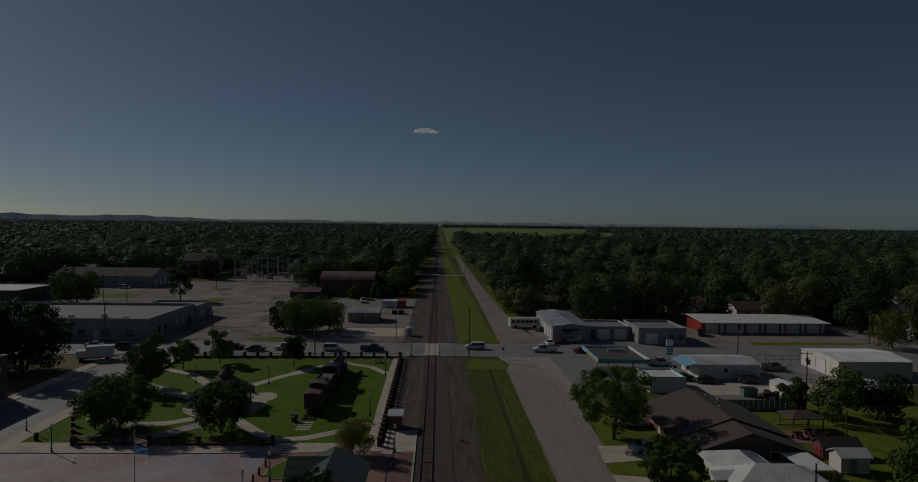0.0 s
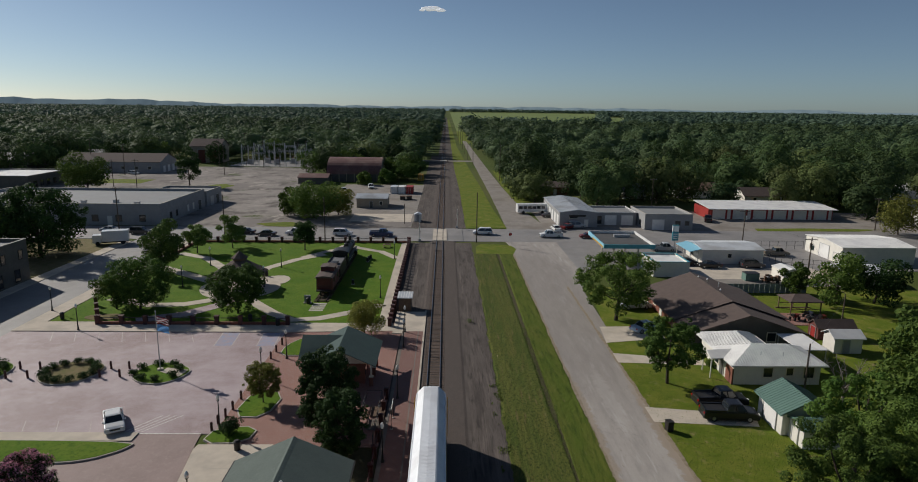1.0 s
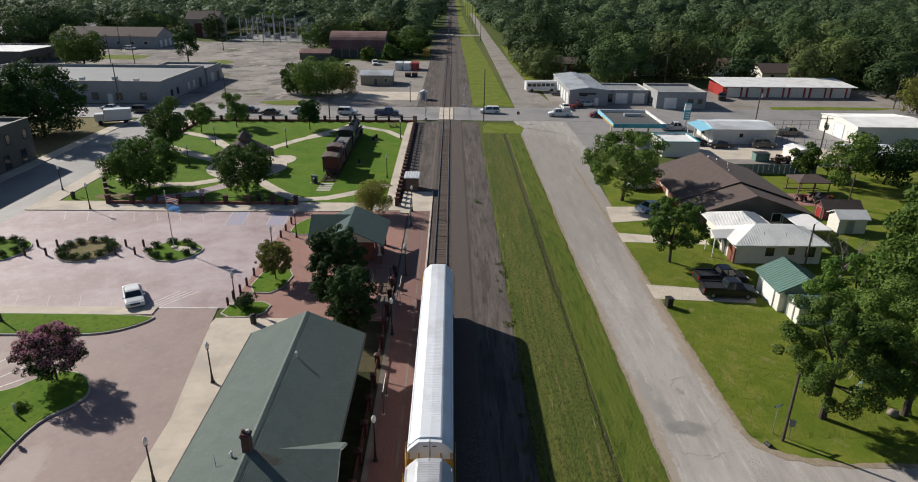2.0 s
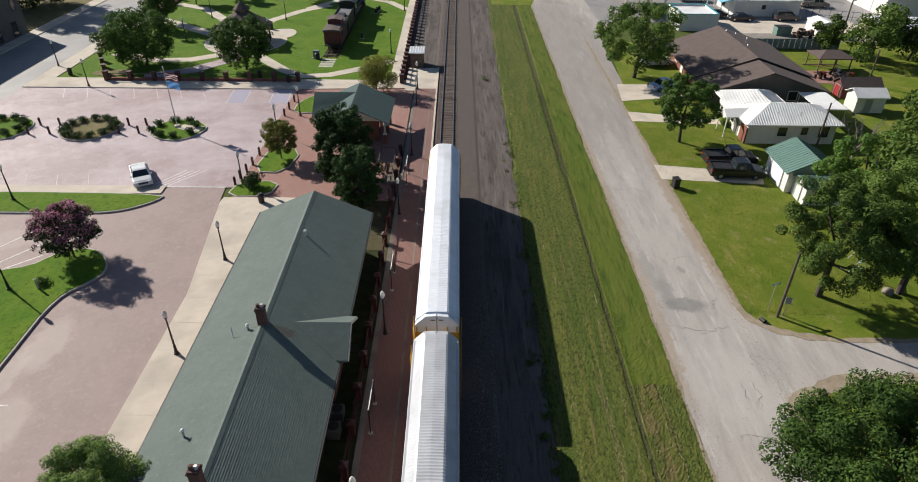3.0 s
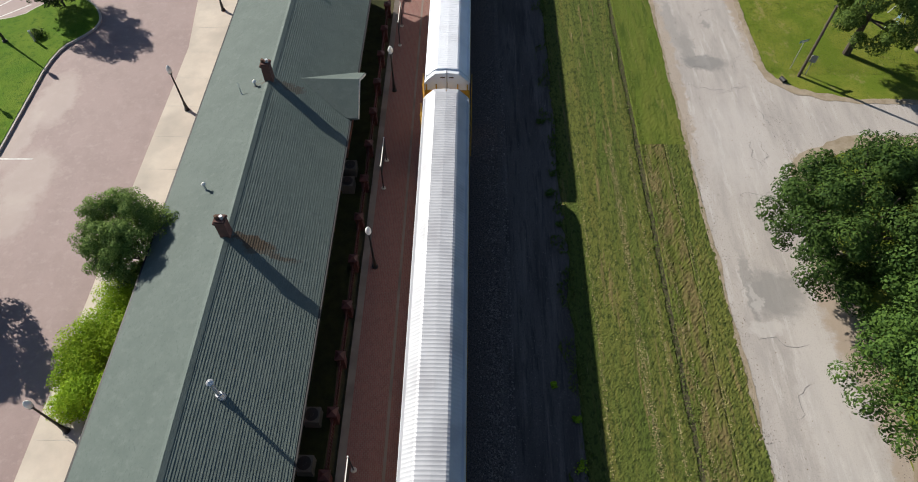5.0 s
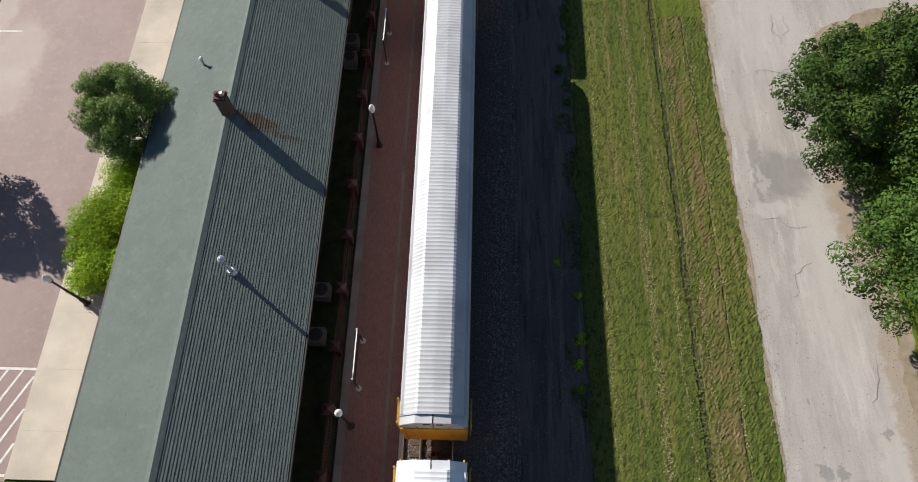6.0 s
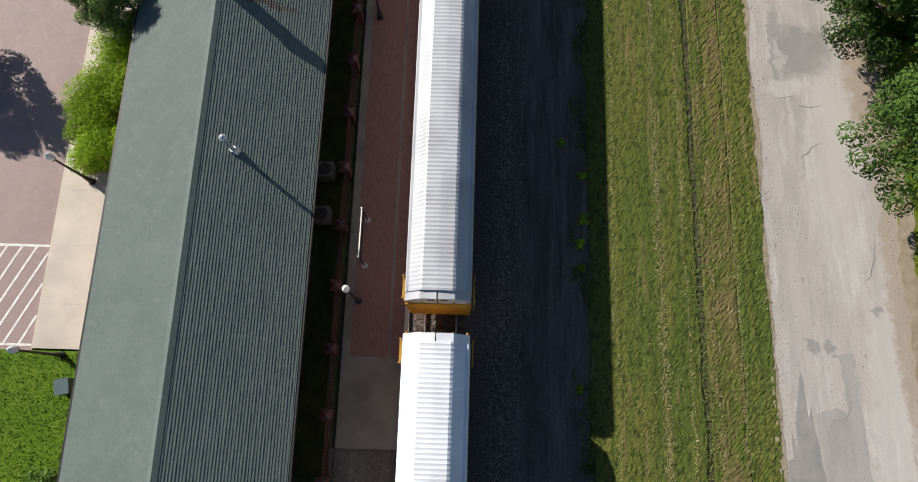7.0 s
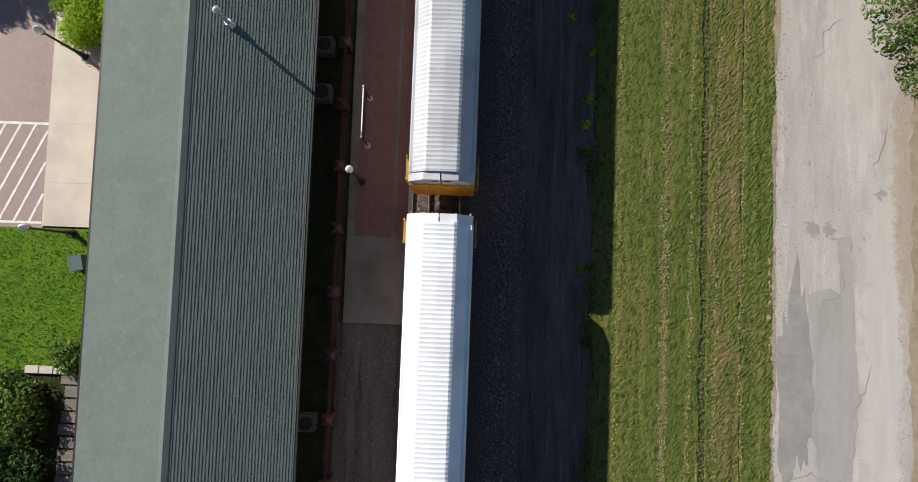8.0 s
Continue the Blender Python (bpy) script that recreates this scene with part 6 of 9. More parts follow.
def gable_building(name, label, x0, y0, x1, y1, ze, zr, wall_m, roof_m, along="y", over=0.4, spec=(), ribs=0.0, category="building", gable_m=None, ridge=None):
    """Gable roof with its ridge along x or y, metal ribs or shingle laps on both slopes."""
    ob = thing(name, label, category)
    walls(ob, x0, y0, x1, y1, ze, wall_m)
    if along == "y":
        w0, w1, l0, l1 = x0, x1, y0, y1
    else:
        w0, w1, l0, l1 = y0, y1, x0, x1
    mid = ridge if ridge is not None else (w0 + w1) / 2
    def put(bm):
        if along == "x":
            for v in bm.verts:
                v.co.x, v.co.y = v.co.y, v.co.x
    for s, edge in ((-1, w0 - over), (1, w1 + over)):
        k = (zr - ze) / max(0.1, abs(mid - (w0 if s < 0 else w1)))
        zl = ze - over * k
        bm = bmesh.new()
        prism(bm, [(mid, zr), (edge, zl), (edge, zl + 0.13), (mid, zr + 0.13)], l0 - over, l1 + over)
        put(bm)
        part("roof_slope", bm, roof_m, ob)
        if ribs:
            bm = bmesh.new()
            n = int((l1 - l0 + 2 * over) / ribs)
            for i in range(n + 1):
                y = l0 - over + 0.03 + i * ribs
                prism(bm, [(mid, zr + 0.13), (edge, zl + 0.13), (edge, zl + 0.17), (mid, zr + 0.17)], y - 0.025, y + 0.025)
            put(bm)
            tagged(part("roof_rib", bm, roof_m, ob), kind="stuff")
    for y in (l0 + 0.12, l1 - 0.12):
        bm = bmesh.new()
        prism(bm, [(w0, ze), (w1, ze), (mid, zr)], y - 0.12, y + 0.12)
        put(bm)
        part("gable_wall", bm, gable_m or wall_m, ob)
    openings(ob, x0, y0, x1, y1, spec)
    return ob


def win(side, u, w=1.1, z=0.9, h=1.2):
    return (side, u, w, z, h, GLASS, "window")


def door(side, u, w=1.0, h=2.05, m=None):
    return (side, u, w, 0, h, m or WHITE_WALL, "door")


# house lawns on the far side of the road
plate("lawn", [(22.2, 39.2), (24, 36.0), (28, 35.2), (60, 35.0), (130, 35.0), (130, 110), (60, 112), (26, 112), (24.6, 96), (22.6, 84)], GRASS, "mown house lawns beside the road", "grass", 0.002, 0.2)
plate("lawn", [(22.2, -60), (60, -60), (60, 25), (30, 25), (23.2, 23.6), (22.2, 20)], GRASS, "grass under the roadside trees", "grass", 0.0, 0.2)
plate("lawn", rect(60, 104, 76, 113), GRASS, "worn grass behind the yard", "grass", 0.022, 0.2)
plate("lawn", [(84, 167.4), (112, 168.0), (120, 171), (100, 172), (85, 171)], GRASS, "grass corner at the street", "grass", 0.045, 0.1)
plate("driveway", [(22.0, 61.0), (32.6, 60.0), (33.4, 62.8), (27, 63.6), (22.0, 64.4)], CONCRETE, "pale concrete driveway to the garage", "driveway", 0.03, 0.1)
plate("driveway", [(22.6, 83.8), (31.5, 85.6), (31.6, 90.8), (23.2, 90.4)], CONCRETE, "pale concrete driveway with a parked car", "driveway", 0.03, 0.1)
plate("driveway", [(22.4, 76.8), (33.6, 76.0), (33.6, 77.6), (22.5, 80.0)], CONCRETE, "pale front walk of the white house", "path", 0.03, 0.1)
plate("shop_pavement", rect(44, 118, 76, 127), CONCRETE, "pale concrete yard behind the shop", "pavement", 0.03, 0.1)

# brown-roofed house
gable_building("brown_house", "long low house with a brown shingle roof", 34.2, 88.5, 49.0, 102.6, 2.5, 4.95, BRICK_WALL, BROWN_ROOF, "y", 1.2, [door("W", 96), win("W", 92), win("W", 99)], category="house", gable_m=DARK_WALL, ridge=41.4)
gable_building("house_wing", "south wing of the brown-roofed house with a dark boarded gable", 34.2, 82.6, 48.6, 88.4, 2.35, 4.7, DARK_WALL, BROWN_ROOF, "y", 1.0, [win("S", 38, 1.2, 0.8), win("S", 45, 1.2, 0.8)], category="house", ridge=41.4)
for x, y in ((41.6, 100.6), (42.4, 99), (43.2, 96.5), (42.0, 93)):
    v = thing("roof_vent", "short grey vent pipe on the brown roof", "vent", x, y, 4.5, group="roof vents")
    part("pipe", shape(rod, (0, 0, -0.2), (0, 0, 0.65), 0.07), STEEL, v)
    part("cowl", shape(rod, (0, 0, 0.62), (0, 0, 0.78), 0.14, 0.06), STEEL, v)


def turned(bm, swap):
    if swap:
        for v in bm.verts:
            v.co.x, v.co.y = v.co.y, v.co.x


def hip_part(ob, x0, y0, x1, y1, ze, zr, r0, r1, m, ribs=0.0, swap=False):
    """A hip roof with its ridge along x (swap: along y) from r0 to r1."""
    ym = (y0 + y1) / 2
    c = [(x0, y0, ze), (x1, y0, ze), (x1, y1, ze), (x0, y1, ze), (r0, ym, zr), (r1, ym, zr)]
    for idx in ((0, 1, 5, 4), (2, 3, 4, 5), (1, 2, 5), (3, 0, 4)):
        bm = bmesh.new()
        top = [bm.verts.new((c[i][0], c[i][1], c[i][2] + 0.08)) for i in idx]
        low = [bm.verts.new((c[i][0], c[i][1], c[i][2] - 0.06)) for i in idx]
        bm.faces.new(top)
        bm.faces.new(low[::-1])
        for i in range(len(idx)):
            j = (i + 1) % len(idx)
            bm.faces.new((top[i], low[i], low[j], top[j]))
        turned(bm, swap)
        part("roof_slope", bm, m, ob)
        if ribs and len(idx) == 4:
            s = -1 if idx[0] == 0 else 1
            bm = bmesh.new()
            n = int((x1 - x0) / ribs)
            for i in range(1, n):
                x = x0 + i * ribs
                f = 1.0
                if x < r0:
                    f = (x - x0) / (r0 - x0)
                elif x > r1:
                    f = (x1 - x) / (x1 - r1)
                ya = y0 if s < 0 else y1
                yb = ya + (ym - ya) * f
                rod(bm, (x, ya, ze + 0.09), (x, yb, ze + (zr - ze) * f + 0.09), 0.035, n=4)
            turned(bm, swap)
            tagged(part("roof_rib", bm, m, ob), kind="stuff")


wh = thing("white_house", "cream house with a white corrugated hip roof", "house")
walls(wh, 34.3, 70.3, 44.7, 75.6, 2.55, WHITE_WALL)
walls(wh, 34.6, 75.6, 41.5, 80.6, 2.55, WHITE_WALL)
hip_part(wh, 33.7, 69.6, 45.3, 76.0, 2.55, 4.1, 37.3, 41.6, WHITE_METAL, 0.30)
hip_part(wh, 69.7, 33.75, 81.3, 41.2, 2.53, 4.12, 73.0, 77.4, WHITE_METAL, 0.30, True)
bm = bmesh.new()
for s in (-1, 1):
    v = [(32.2, 73.4 , 3.05), (35.5, 73.4, 3.25), (34.6, 73.4 + s * 1.4, 2.6), (32.2, 73.4 + s * 1.4, 2.5)]
    top = [bm.verts.new((a, b, c + 0.08)) for a, b, c in v]
    low = [bm.verts.new((a, b, c - 0.04)) for a, b, c in v]
    bm.faces.new(top)
    bm.faces.new(low[::-1])
    for i in range(4):
        j = (i + 1) % 4
        bm.faces.new((top[i], low[i], low[j], top[j]))
part("porch_roof", bm, WHITE_METAL, wh)
for y in (72.2, 74.6):
    part("porch_post", shape(box, 32.4, y, 0, 0.12, 0.12, 2.5), WHITE_WALL, wh)
part("brick_front", shape(box, 34.25, 71.2, -0.05, 0.2, 1.8, 2.0), BRICK_WALL, wh, "pinkish brick facing by the corner")
openings(wh, 34.3, 70.3, 44.7, 75.6, [win("S", 38.4, 1.1, 1.0, 1.1), win("S", 41.0, 0.8, 1.2, 0.9), win("S", 43.3, 1.2, 0.9, 1.4), win("W", 74.8, 1.0), door("W", 73.4, 0.95, 2.0, DARK_WALL)])
for x, y in ((37.8, 71.2), (40.4, 71.0), (40.6, 74.0)):
    v = thing("roof_vent", "thin vent pipe on the white roof", "vent", x, y, 3.2, group="roof vents")
    part("pipe", shape(rod, (0, 0, -0.4), (0, 0, 0.6), 0.05), STEEL, v)
cp = thing("carport", "flat white carport roof on posts behind the house", "carport", 46.6, 78, 0)
part("roof", shape(box, 0, 0, 2.4, 3.6, 6.0, 0.12), WHITE_METAL, cp)
for a in (-1.6, 1.6):
    for b in (-2.8, 2.8):
        part("post", shape(box, a, b, -0.05, 0.1, 0.1, 2.45), STEEL, cp)

gable_building("green_garage", "white garage with a green metal roof", 33.9, 58.3, 38.9, 63.2, 2.5, 3.75, WHITE_WALL, ROOF_GREEN, "y", 0.45, [("W", 60.7, 2.6, 0, 2.1, WHITE_METAL, "door"), win("S", 36, 1.0)], 0.4, "garage")
gable_building("green_lean_to", "low green-roofed lean-to beside the garage", 34.6, 55.6, 38.6, 58.2, 2.0, 2.5, WHITE_WALL, ROOF_GREEN, "x", 0.25, [door("W", 57)], 0.4, "shed")
gable_building("red_barn_shed", "red barn-shaped garden shed with a dark roof", 53.2, 85.4, 58.6, 87.9, 1.7, 2.6, CABOOSE_RED, BROWN_ROOF, "x", 0.2, [door("W", 86.6, 1.2, 1.6, RED_METAL)], category="shed")
gable_building("white_garden_shed", "small white garden shed with a white metal roof", 52.4, 80.2, 56.2, 82.8, 2.2, 2.9, WHITE_WALL, WHITE_METAL, "x", 0.3, [door("S", 54, 0.9, 1.9, GREY_WALL)], category="shed")

gz = thing("garden_gazebo", "brown open garden gazebo with a hip roof", "gazebo", 57.6, 98.4, 0)
hip_part(gz, -2.7, -2.2, 2.7, 2.2, 2.15, 2.9, -0.9, 0.9, BROWN_ROOF)
for a in (-2.4, 0, 2.4):
    for b in (-1.9, 1.9):
        part("post", shape(box, a, b, -0.05, 0.14, 0.14, 2.4), TIMBER, gz)
for b in (-1.9, 1.9):
    part("railing", shape(box, 0, b, 0.85, 4.8, 0.06, 0.1), TIMBER, gz)
    part("floor_edge", shape(box, 0, b, 0.0, 5.8, 0.3, 0.12), TIMBER, gz)
fence_far = thing("board_fence", "blue-grey board fence behind the lawn", "fence", 0, 0, 0)
bm = bmesh.new()
for i in range(22):
    part("board", shape(box, 44.2 + i * 0.95, 108.8, 0, 0.9, 0.06, 1.7), mat("blue grey fence paint", (0.23, 0.27, 0.28), (0.18, 0.21, 0.22), 1, 0.8) if i == 0 else bpy.data.materials["blue grey fence paint"], fence_far)
bm.free()

# shop, canopy and yards east of the crossing
gable_building("shop", "low metal-sided shop with a shallow pale roof", 54.3, 130.2, 67.2, 139.6, 3.0, 3.6, WHITE_WALL, BARE_METAL, "x", 0.3, [door("W", 133), win("W", 136, 1.8, 0.8, 1.4), win("S", 60, 0.8, 1.4, 0.8)] , 0.6, "shop")
aw = thing("shop_awning", "light blue awning on the shop front", "awning", 0, 0, 0)
bm = bmesh.new()
prism(bm, [(51.6, 2.5), (54.25, 3.1), (54.25, 3.22), (51.6, 2.62)], 130.4, 138.8)
part("awning_sheet", bm, SKYBLUE, aw)
for y in (130.7, 134.5, 138.4):
    part("post", shape(box, 51.8, y, 0, 0.12, 0.12, 2.5), WHITE_WALL, aw)
cn = thing("fuel_canopy", "flat fuel station canopy with a teal and white fascia", "canopy", 38.4, 136.6, 0)
part("roof_deck", shape(box, 0, 0, 3.55, 10.4, 14.6, 0.15), DARK_ROOF, cn)
for a, b, c, d, m in ((0, -7.4, 10.8, 0.2, TEAL), (0, 7.4, 10.8, 0.2, WHITE_METAL), (-5.3, 0, 0.2, 14.6, SKYBLUE), (5.3, 0, 0.2, 14.6, WHITE_METAL)):
    part("fascia", shape(box, a, b, 3.4, c, d, 0.85), m, cn)
for b in (-5, 5):
    for a in (-2.6, 2.6):
        part("column", shape(box, a, b, 0, 0.3, 0.3, 3.5), CREAM, cn)
part("yellow_band", shape(box, -5.42, -2, 3.42, 0.05, 10, 0.3), YELLOW, cn)
part("roof_unit", shape(box, 1.2, 3.2, 3.7, 3.6, 1.0, 0.6), STEEL, cn)
kiosk = flat_building("fuel_kiosk", "small white fuel kiosk with a teal roof edge", 40.5, 119.5, 47.5, 127.5, 2.9, WHITE_WALL, WHITE_METAL, [door("N", 43), win("N", 45.6, 1.6, 0.8, 1.3), win("E", 123, 1.6)], 0.3, TEAL, "kiosk")
sg = thing("pole_sign", "tall white and teal pole sign by the shop", "sign", 52.4, 141.8, 0)
part("post", shape(rod, (0, 0, -0.1), (0, 0, 3.2), 0.12), STEEL, sg)
part("sign_box", shape(box, 0, 0, 2.6, 1.4, 0.3, 3.6), TEAL, sg)
part("sign_face", shape(box, 0, 0, 4.7, 1.42, 0.34, 1.3), WHITE_METAL, sg)
for i in range(3):
    part("sign_bar", shape(box, 0, 0, 3.0 + i * 0.5, 1.0, 0.36, 0.2), WHITE_METAL, sg)
gable_building("white_workshop", "white metal workshop with a pale low roof", 84.2, 130.6, 100, 144.5, 3.6, 4.3, WHITE_WALL, WHITE_METAL, "x", 0.2, [("W", 137, 3.6, 0, 3.0, WHITE_METAL, "door"), door("W", 133), win("W", 142)], 0.8, "workshop")
gable_building("low_shed", "low tan shed with a bare metal roof", 74.5, 113.5, 83.0, 121.5, 2.2, 3.0, TAN_WALL, BARE_METAL, "x", 0.3, [door("S", 77)], 0.6, "shed")
gable_building("small_white_shed", "small white storage shed in the yard", 64.2, 116.0, 67.6, 120.6, 2.1, 2.5, WHITE_WALL, WHITE_METAL, "y", 0.12, [door("S", 66, 1.4, 1.8, GREY_WALL)], category="shed")
dp = thing("dumpster", "dark green steel dumpster in the yard", "dumpster", 58.6, 117.5, -0.06)
part("bin_body", shape(box, 0, 0, 0.1, 2.6, 1.8, 1.4), ROOF_GREEN, dp)
part("lid", shape(box, 0, 0, 1.5, 2.7, 1.9, 0.08), DARK_METAL, dp)
jk = thing("scrap_trailer", "old trailer loaded with scrap beside the shed", "trailer", 61.6, 115.6, 0)
part("bed", shape(box, 0, 0, 0.55, 3.2, 1.8, 0.2), RUST, jk)
rng = np.random.default_rng(8)
for i in range(16):
    part("scrap_piece", shape(box, rng.uniform(-1.3, 1.3), rng.uniform(-0.7, 0.7), 0.75, rng.uniform(0.2, 0.9), rng.uniform(0.2, 0.7), rng.uniform(0.2, 0.8), rng.uniform(0, 3)), (RUST, STEEL, DARK_METAL, TIMBER)[i % 4], jk)
for a in (-0.9, 0.9):
    for b in (-0.95, 0.95):
        part("wheel", shape(rod, (a, b - 0.1, 0.33), (a, b + 0.1, 0.33), 0.33, n=14), TYRE, jk)

# long storage building with red ends
st = thing("storage_units", "long storage building with red panels and a white roof", "building")
walls(st, 78.2, 186.4, 115, 197.4, 3.0, RED_METAL)
bm = bmesh.new()
prism(bm, [(197.8, 3.9), (184.6, 3.1), (184.6, 3.25), (197.8, 4.05)], 77.8, 116.2)
for v in bm.verts:
    v.co.x, v.co.y = v.co.y, v.co.x
part("roof", bm, WHITE_METAL, st)
for i in range(6):
    x = 81.4 + i * 6.1
    d = part("roller_door", shape(box, x, 186.34, 0, 3.8, 0.12, 2.7), WHITE_WALL, st)
    part("panel", shape(box, x + 3.0, 186.32, 0, 1.0, 0.12, 2.9), WHITE_WALL, st)
for x in (78.4, 90.4, 102.6, 114.6):
    part("post", shape(box, x, 184.9, 0, 0.16, 0.16, 3.1), RED_METAL, st)

g1 = gable_building("garage_hall", "grey garage hall with a zinc roof and bay doors", 31.2, 171.2, 41.5, 200, 4.0, 4.7, GREY_WALL, BARE_METAL, "y", 0.2, [("W", 174 + i * 4.4, 3.0, 0, 3.0, WHITE_METAL, "door") for i in range(6)] + [win("S", 35.0, 2.2, 2.4, 0.9), door("S", 38.5, 1.0)], 1.0, "garage")
part("sign_board", shape(box, 36.0, 171.05, 2.9, 4.6, 0.1, 0.5), DARK_METAL, g1)
g2 = flat_building("service_garage", "grey flat-roofed service garage with two white doors", 41.7, 174.5, 53.2, 186, 3.6, GREY_WALL, FLAT_ROOF, [("S", 46.0, 3.2, 0, 2.8, WHITE_METAL, "door"), ("S", 50.6, 3.2, 0, 2.8, WHITE_METAL, "door"), win("S", 42.8, 1.2, 0.5, 2.0)], 0.4, WHITE_METAL, "garage")
g3 = flat_building("block_garage", "grey block garage with a flat roof", 53.6, 168.0, 66.5, 182, 4.3, GREY_WALL, FLAT_ROOF, [("S", 57.2, 3.2, 0, 2.8, WHITE_METAL, "door"), win("S", 62.5, 1.2, 1.4, 1.0), win("S", 65, 1.0, 1.4, 1.0), win("W", 172)], 0.5, KERB, "garage")
gable_building("far_brown_house", "brown-roofed house at the wood's edge", 34.5, 237, 46.5, 246, 2.8, 4.4, BRICK_WALL, BROWN_ROOF, "x", 0.5, [win("S", 38), door("S", 41), win("S", 44)], category="house")
for x, y, w, d, m, lab in ((92, 236, 16, 10, TIMBER, "house with an orange-brown roof among trees"), (110, 222, 13, 9, BROWN_ROOF, "grey-brown roofed house among trees"), (70, 232, 12, 9, FLAT_ROOF, "grey-roofed house among trees"), (158, 216, 14, 9, FLAT_ROOF, "pale grey roofed house among trees"), (172, 240, 14, 9, WHITE_METAL, "white house among trees"), (140, 176, 13, 9, FLAT_ROOF, "grey-roofed house at the street's end")):
    gable_building("wood_edge_house", lab, x - w / 2, y - d / 2, x + w / 2, y + d / 2, 2.9, 5.2, WHITE_WALL, m, "x", 0.5, [win("S", x - 3), door("S", x), win("S", x + 3)], category="house")

# west of the tracks
db = flat_building("dark_block", "two-storey dark stuccoed corner building", -102, 62, -75.4, 114.4, 7.6, DARK_WALL, FLAT_ROOF,
    [("E", 111 - i * 4.6, 1.3, 0.6, 2.1, GLASS, "window") for i in range(9)] + [("E", 112.4 - i * 4.6, 1.0, 4.4, 1.6, GLASS, "window") for i in range(9)] + [("N", -79 - i * 5, 1.1, 4.4, 1.5, GLASS, "window") for i in range(4)], 0.6)
wb = flat_building("warehouse", "long grey painted warehouse with a flat roof", -134, 168.8, -75.2, 200.5, 5.6, GREY_WALL, FLAT_ROOF,
    [("S", -80 - i * 6.2, 1.5, 1.0, 1.6, GLASS, "window") for i in range(6)] + [("S", -88.6, 1.2, 0, 2.3, WHITE_WALL, "door"), ("E", 175, 1.1, 0.9, 1.6, GLASS, "window"), ("E", 179, 1.1, 0.9, 1.6, GLASS, "window"), ("E", 187, 1.2, 0.9, 1.8, WHITE_WALL, "window"), ("E", 191, 1.2, 0.9, 1.8, WHITE_WALL, "window"), ("E", 196, 2.4, 0, 2.8, DARK_WALL, "door")], 0.7)
flat_building("warehouse_annex", "lower grey annex of the warehouse", -92, 200.7, -74.6, 214, 4.8, GREY_WALL, FLAT_ROOF, [("E", 205, 2.6, 0, 2.8, STEEL, "door"), ("E", 210, 2.6, 0, 2.8, DARK_WALL, "door")], 0.5)
rng = np.random.default_rng(12)
for i in range(7):
    u = thing("roof_unit", "small grey ventilation unit on the warehouse roof", "roof unit", -128 + i * 7.6, 171.6 + 2.0 * (i % 3), 4.9, group="warehouse roof units")
    part("housing", shape(box, 0, 0, -0.02, 1.1, 1.1, 0.8), STEEL, u)
    part("hood", shape(box, 0, 0, 0.78, 1.3, 1.3, 0.1), GREY_WALL, u)
gable_building("long_shed", "long low grey shed with bay doors", -176, 298, -131, 316, 5.0, 8.2, GREY_WALL, BROWN_ROOF, "x", 0.4, [("E", 302, 2.4, 0, 3.0, WHITE_METAL, "door"), ("E", 307, 2.4, 0, 3.0, WHITE_METAL, "door"), ("E", 312, 2.4, 0, 3.0, WHITE_METAL, "door")] + [("S", -172 + i * 6, 1.6, 1.6, 1.2, GLASS, "window") for i in range(7)])
gable_building("old_barn", "tall old barn with rusty red doors", -138, 352, -122, 366, 9.0, 12.5, TAN_WALL, BROWN_ROOF, "x", 0.5, [("S", -132, 4, 0, 7, CABOOSE_RED, "door"), ("S", -126, 4, 0, 7, CABOOSE_RED, "door")], category="barn")
flat_building("low_shop", "low building with a pale roof at the town's edge", -215, 236, -152, 262, 5.0, DARK_WALL, WHITE_METAL, [("E", 240 + i * 4, 2, 0.8, 2, GLASS, "window") for i in range(4)], 0.4)
gable_building("low_hall", "dark low hall with a grey roof", -260, 300, -196, 322, 5, 7.5, DARK_WALL, FLAT_ROOF, "x", 0.4, [("S", -220 + i * 6, 2, 1.0, 2, GLASS, "window") for i in range(4)])
gable_building("white_roof_house", "pale roofed house among the trees", -196, 338, -170, 352, 4, 7, WHITE_WALL, FLAT_ROOF, "x", 0.4, [win("S", -185), win("S", -178)], category="house")
plate("verge", [(24.6, 196), (33, 203), (30, 300), (24, 330), (23.2, 260)], GRASS, "mown strip at the wood edge", "grass", 0.02, 0.1)
plate("lot_weeds", blotch(-88, 250, 5, 9, 24, 0.5, 3), GRASS, "weedy patch in the waste lot", "weeds", 0.03, 0.03)
plate("lot_weeds", blotch(-44, 171.5, 6, 3.2, 24, 0.4, 6), GRASS, "grass patch at the lot corner", "grass", 0.045, 0.03)
plate("lot_pavement", rect(-75, 167, -60, 260), WASTE_LOT, "asphalt beside the warehouse", "pavement", 0.008, 0.2)
plate("lawn", rect(-143, 258, -122, 272), GRASS, "green lawn before the long shed", "grass", 0.03, 0.1)
gable_building("yard_office", "small tan yard office with a blue-grey roof", -28, 201.5, -18.4, 210, 3.0, 3.9, TAN_WALL, BARE_METAL, "x", 0.4, [door("S", -23.4, 1.0, 2.05, DARK_WALL), ("S", -20.3, 0.9, 1.0, 1.0, GLASS, "window"), ("W", 205, 2.4, 0, 2.4, TAN_WALL, "door")], 0.6, "office")

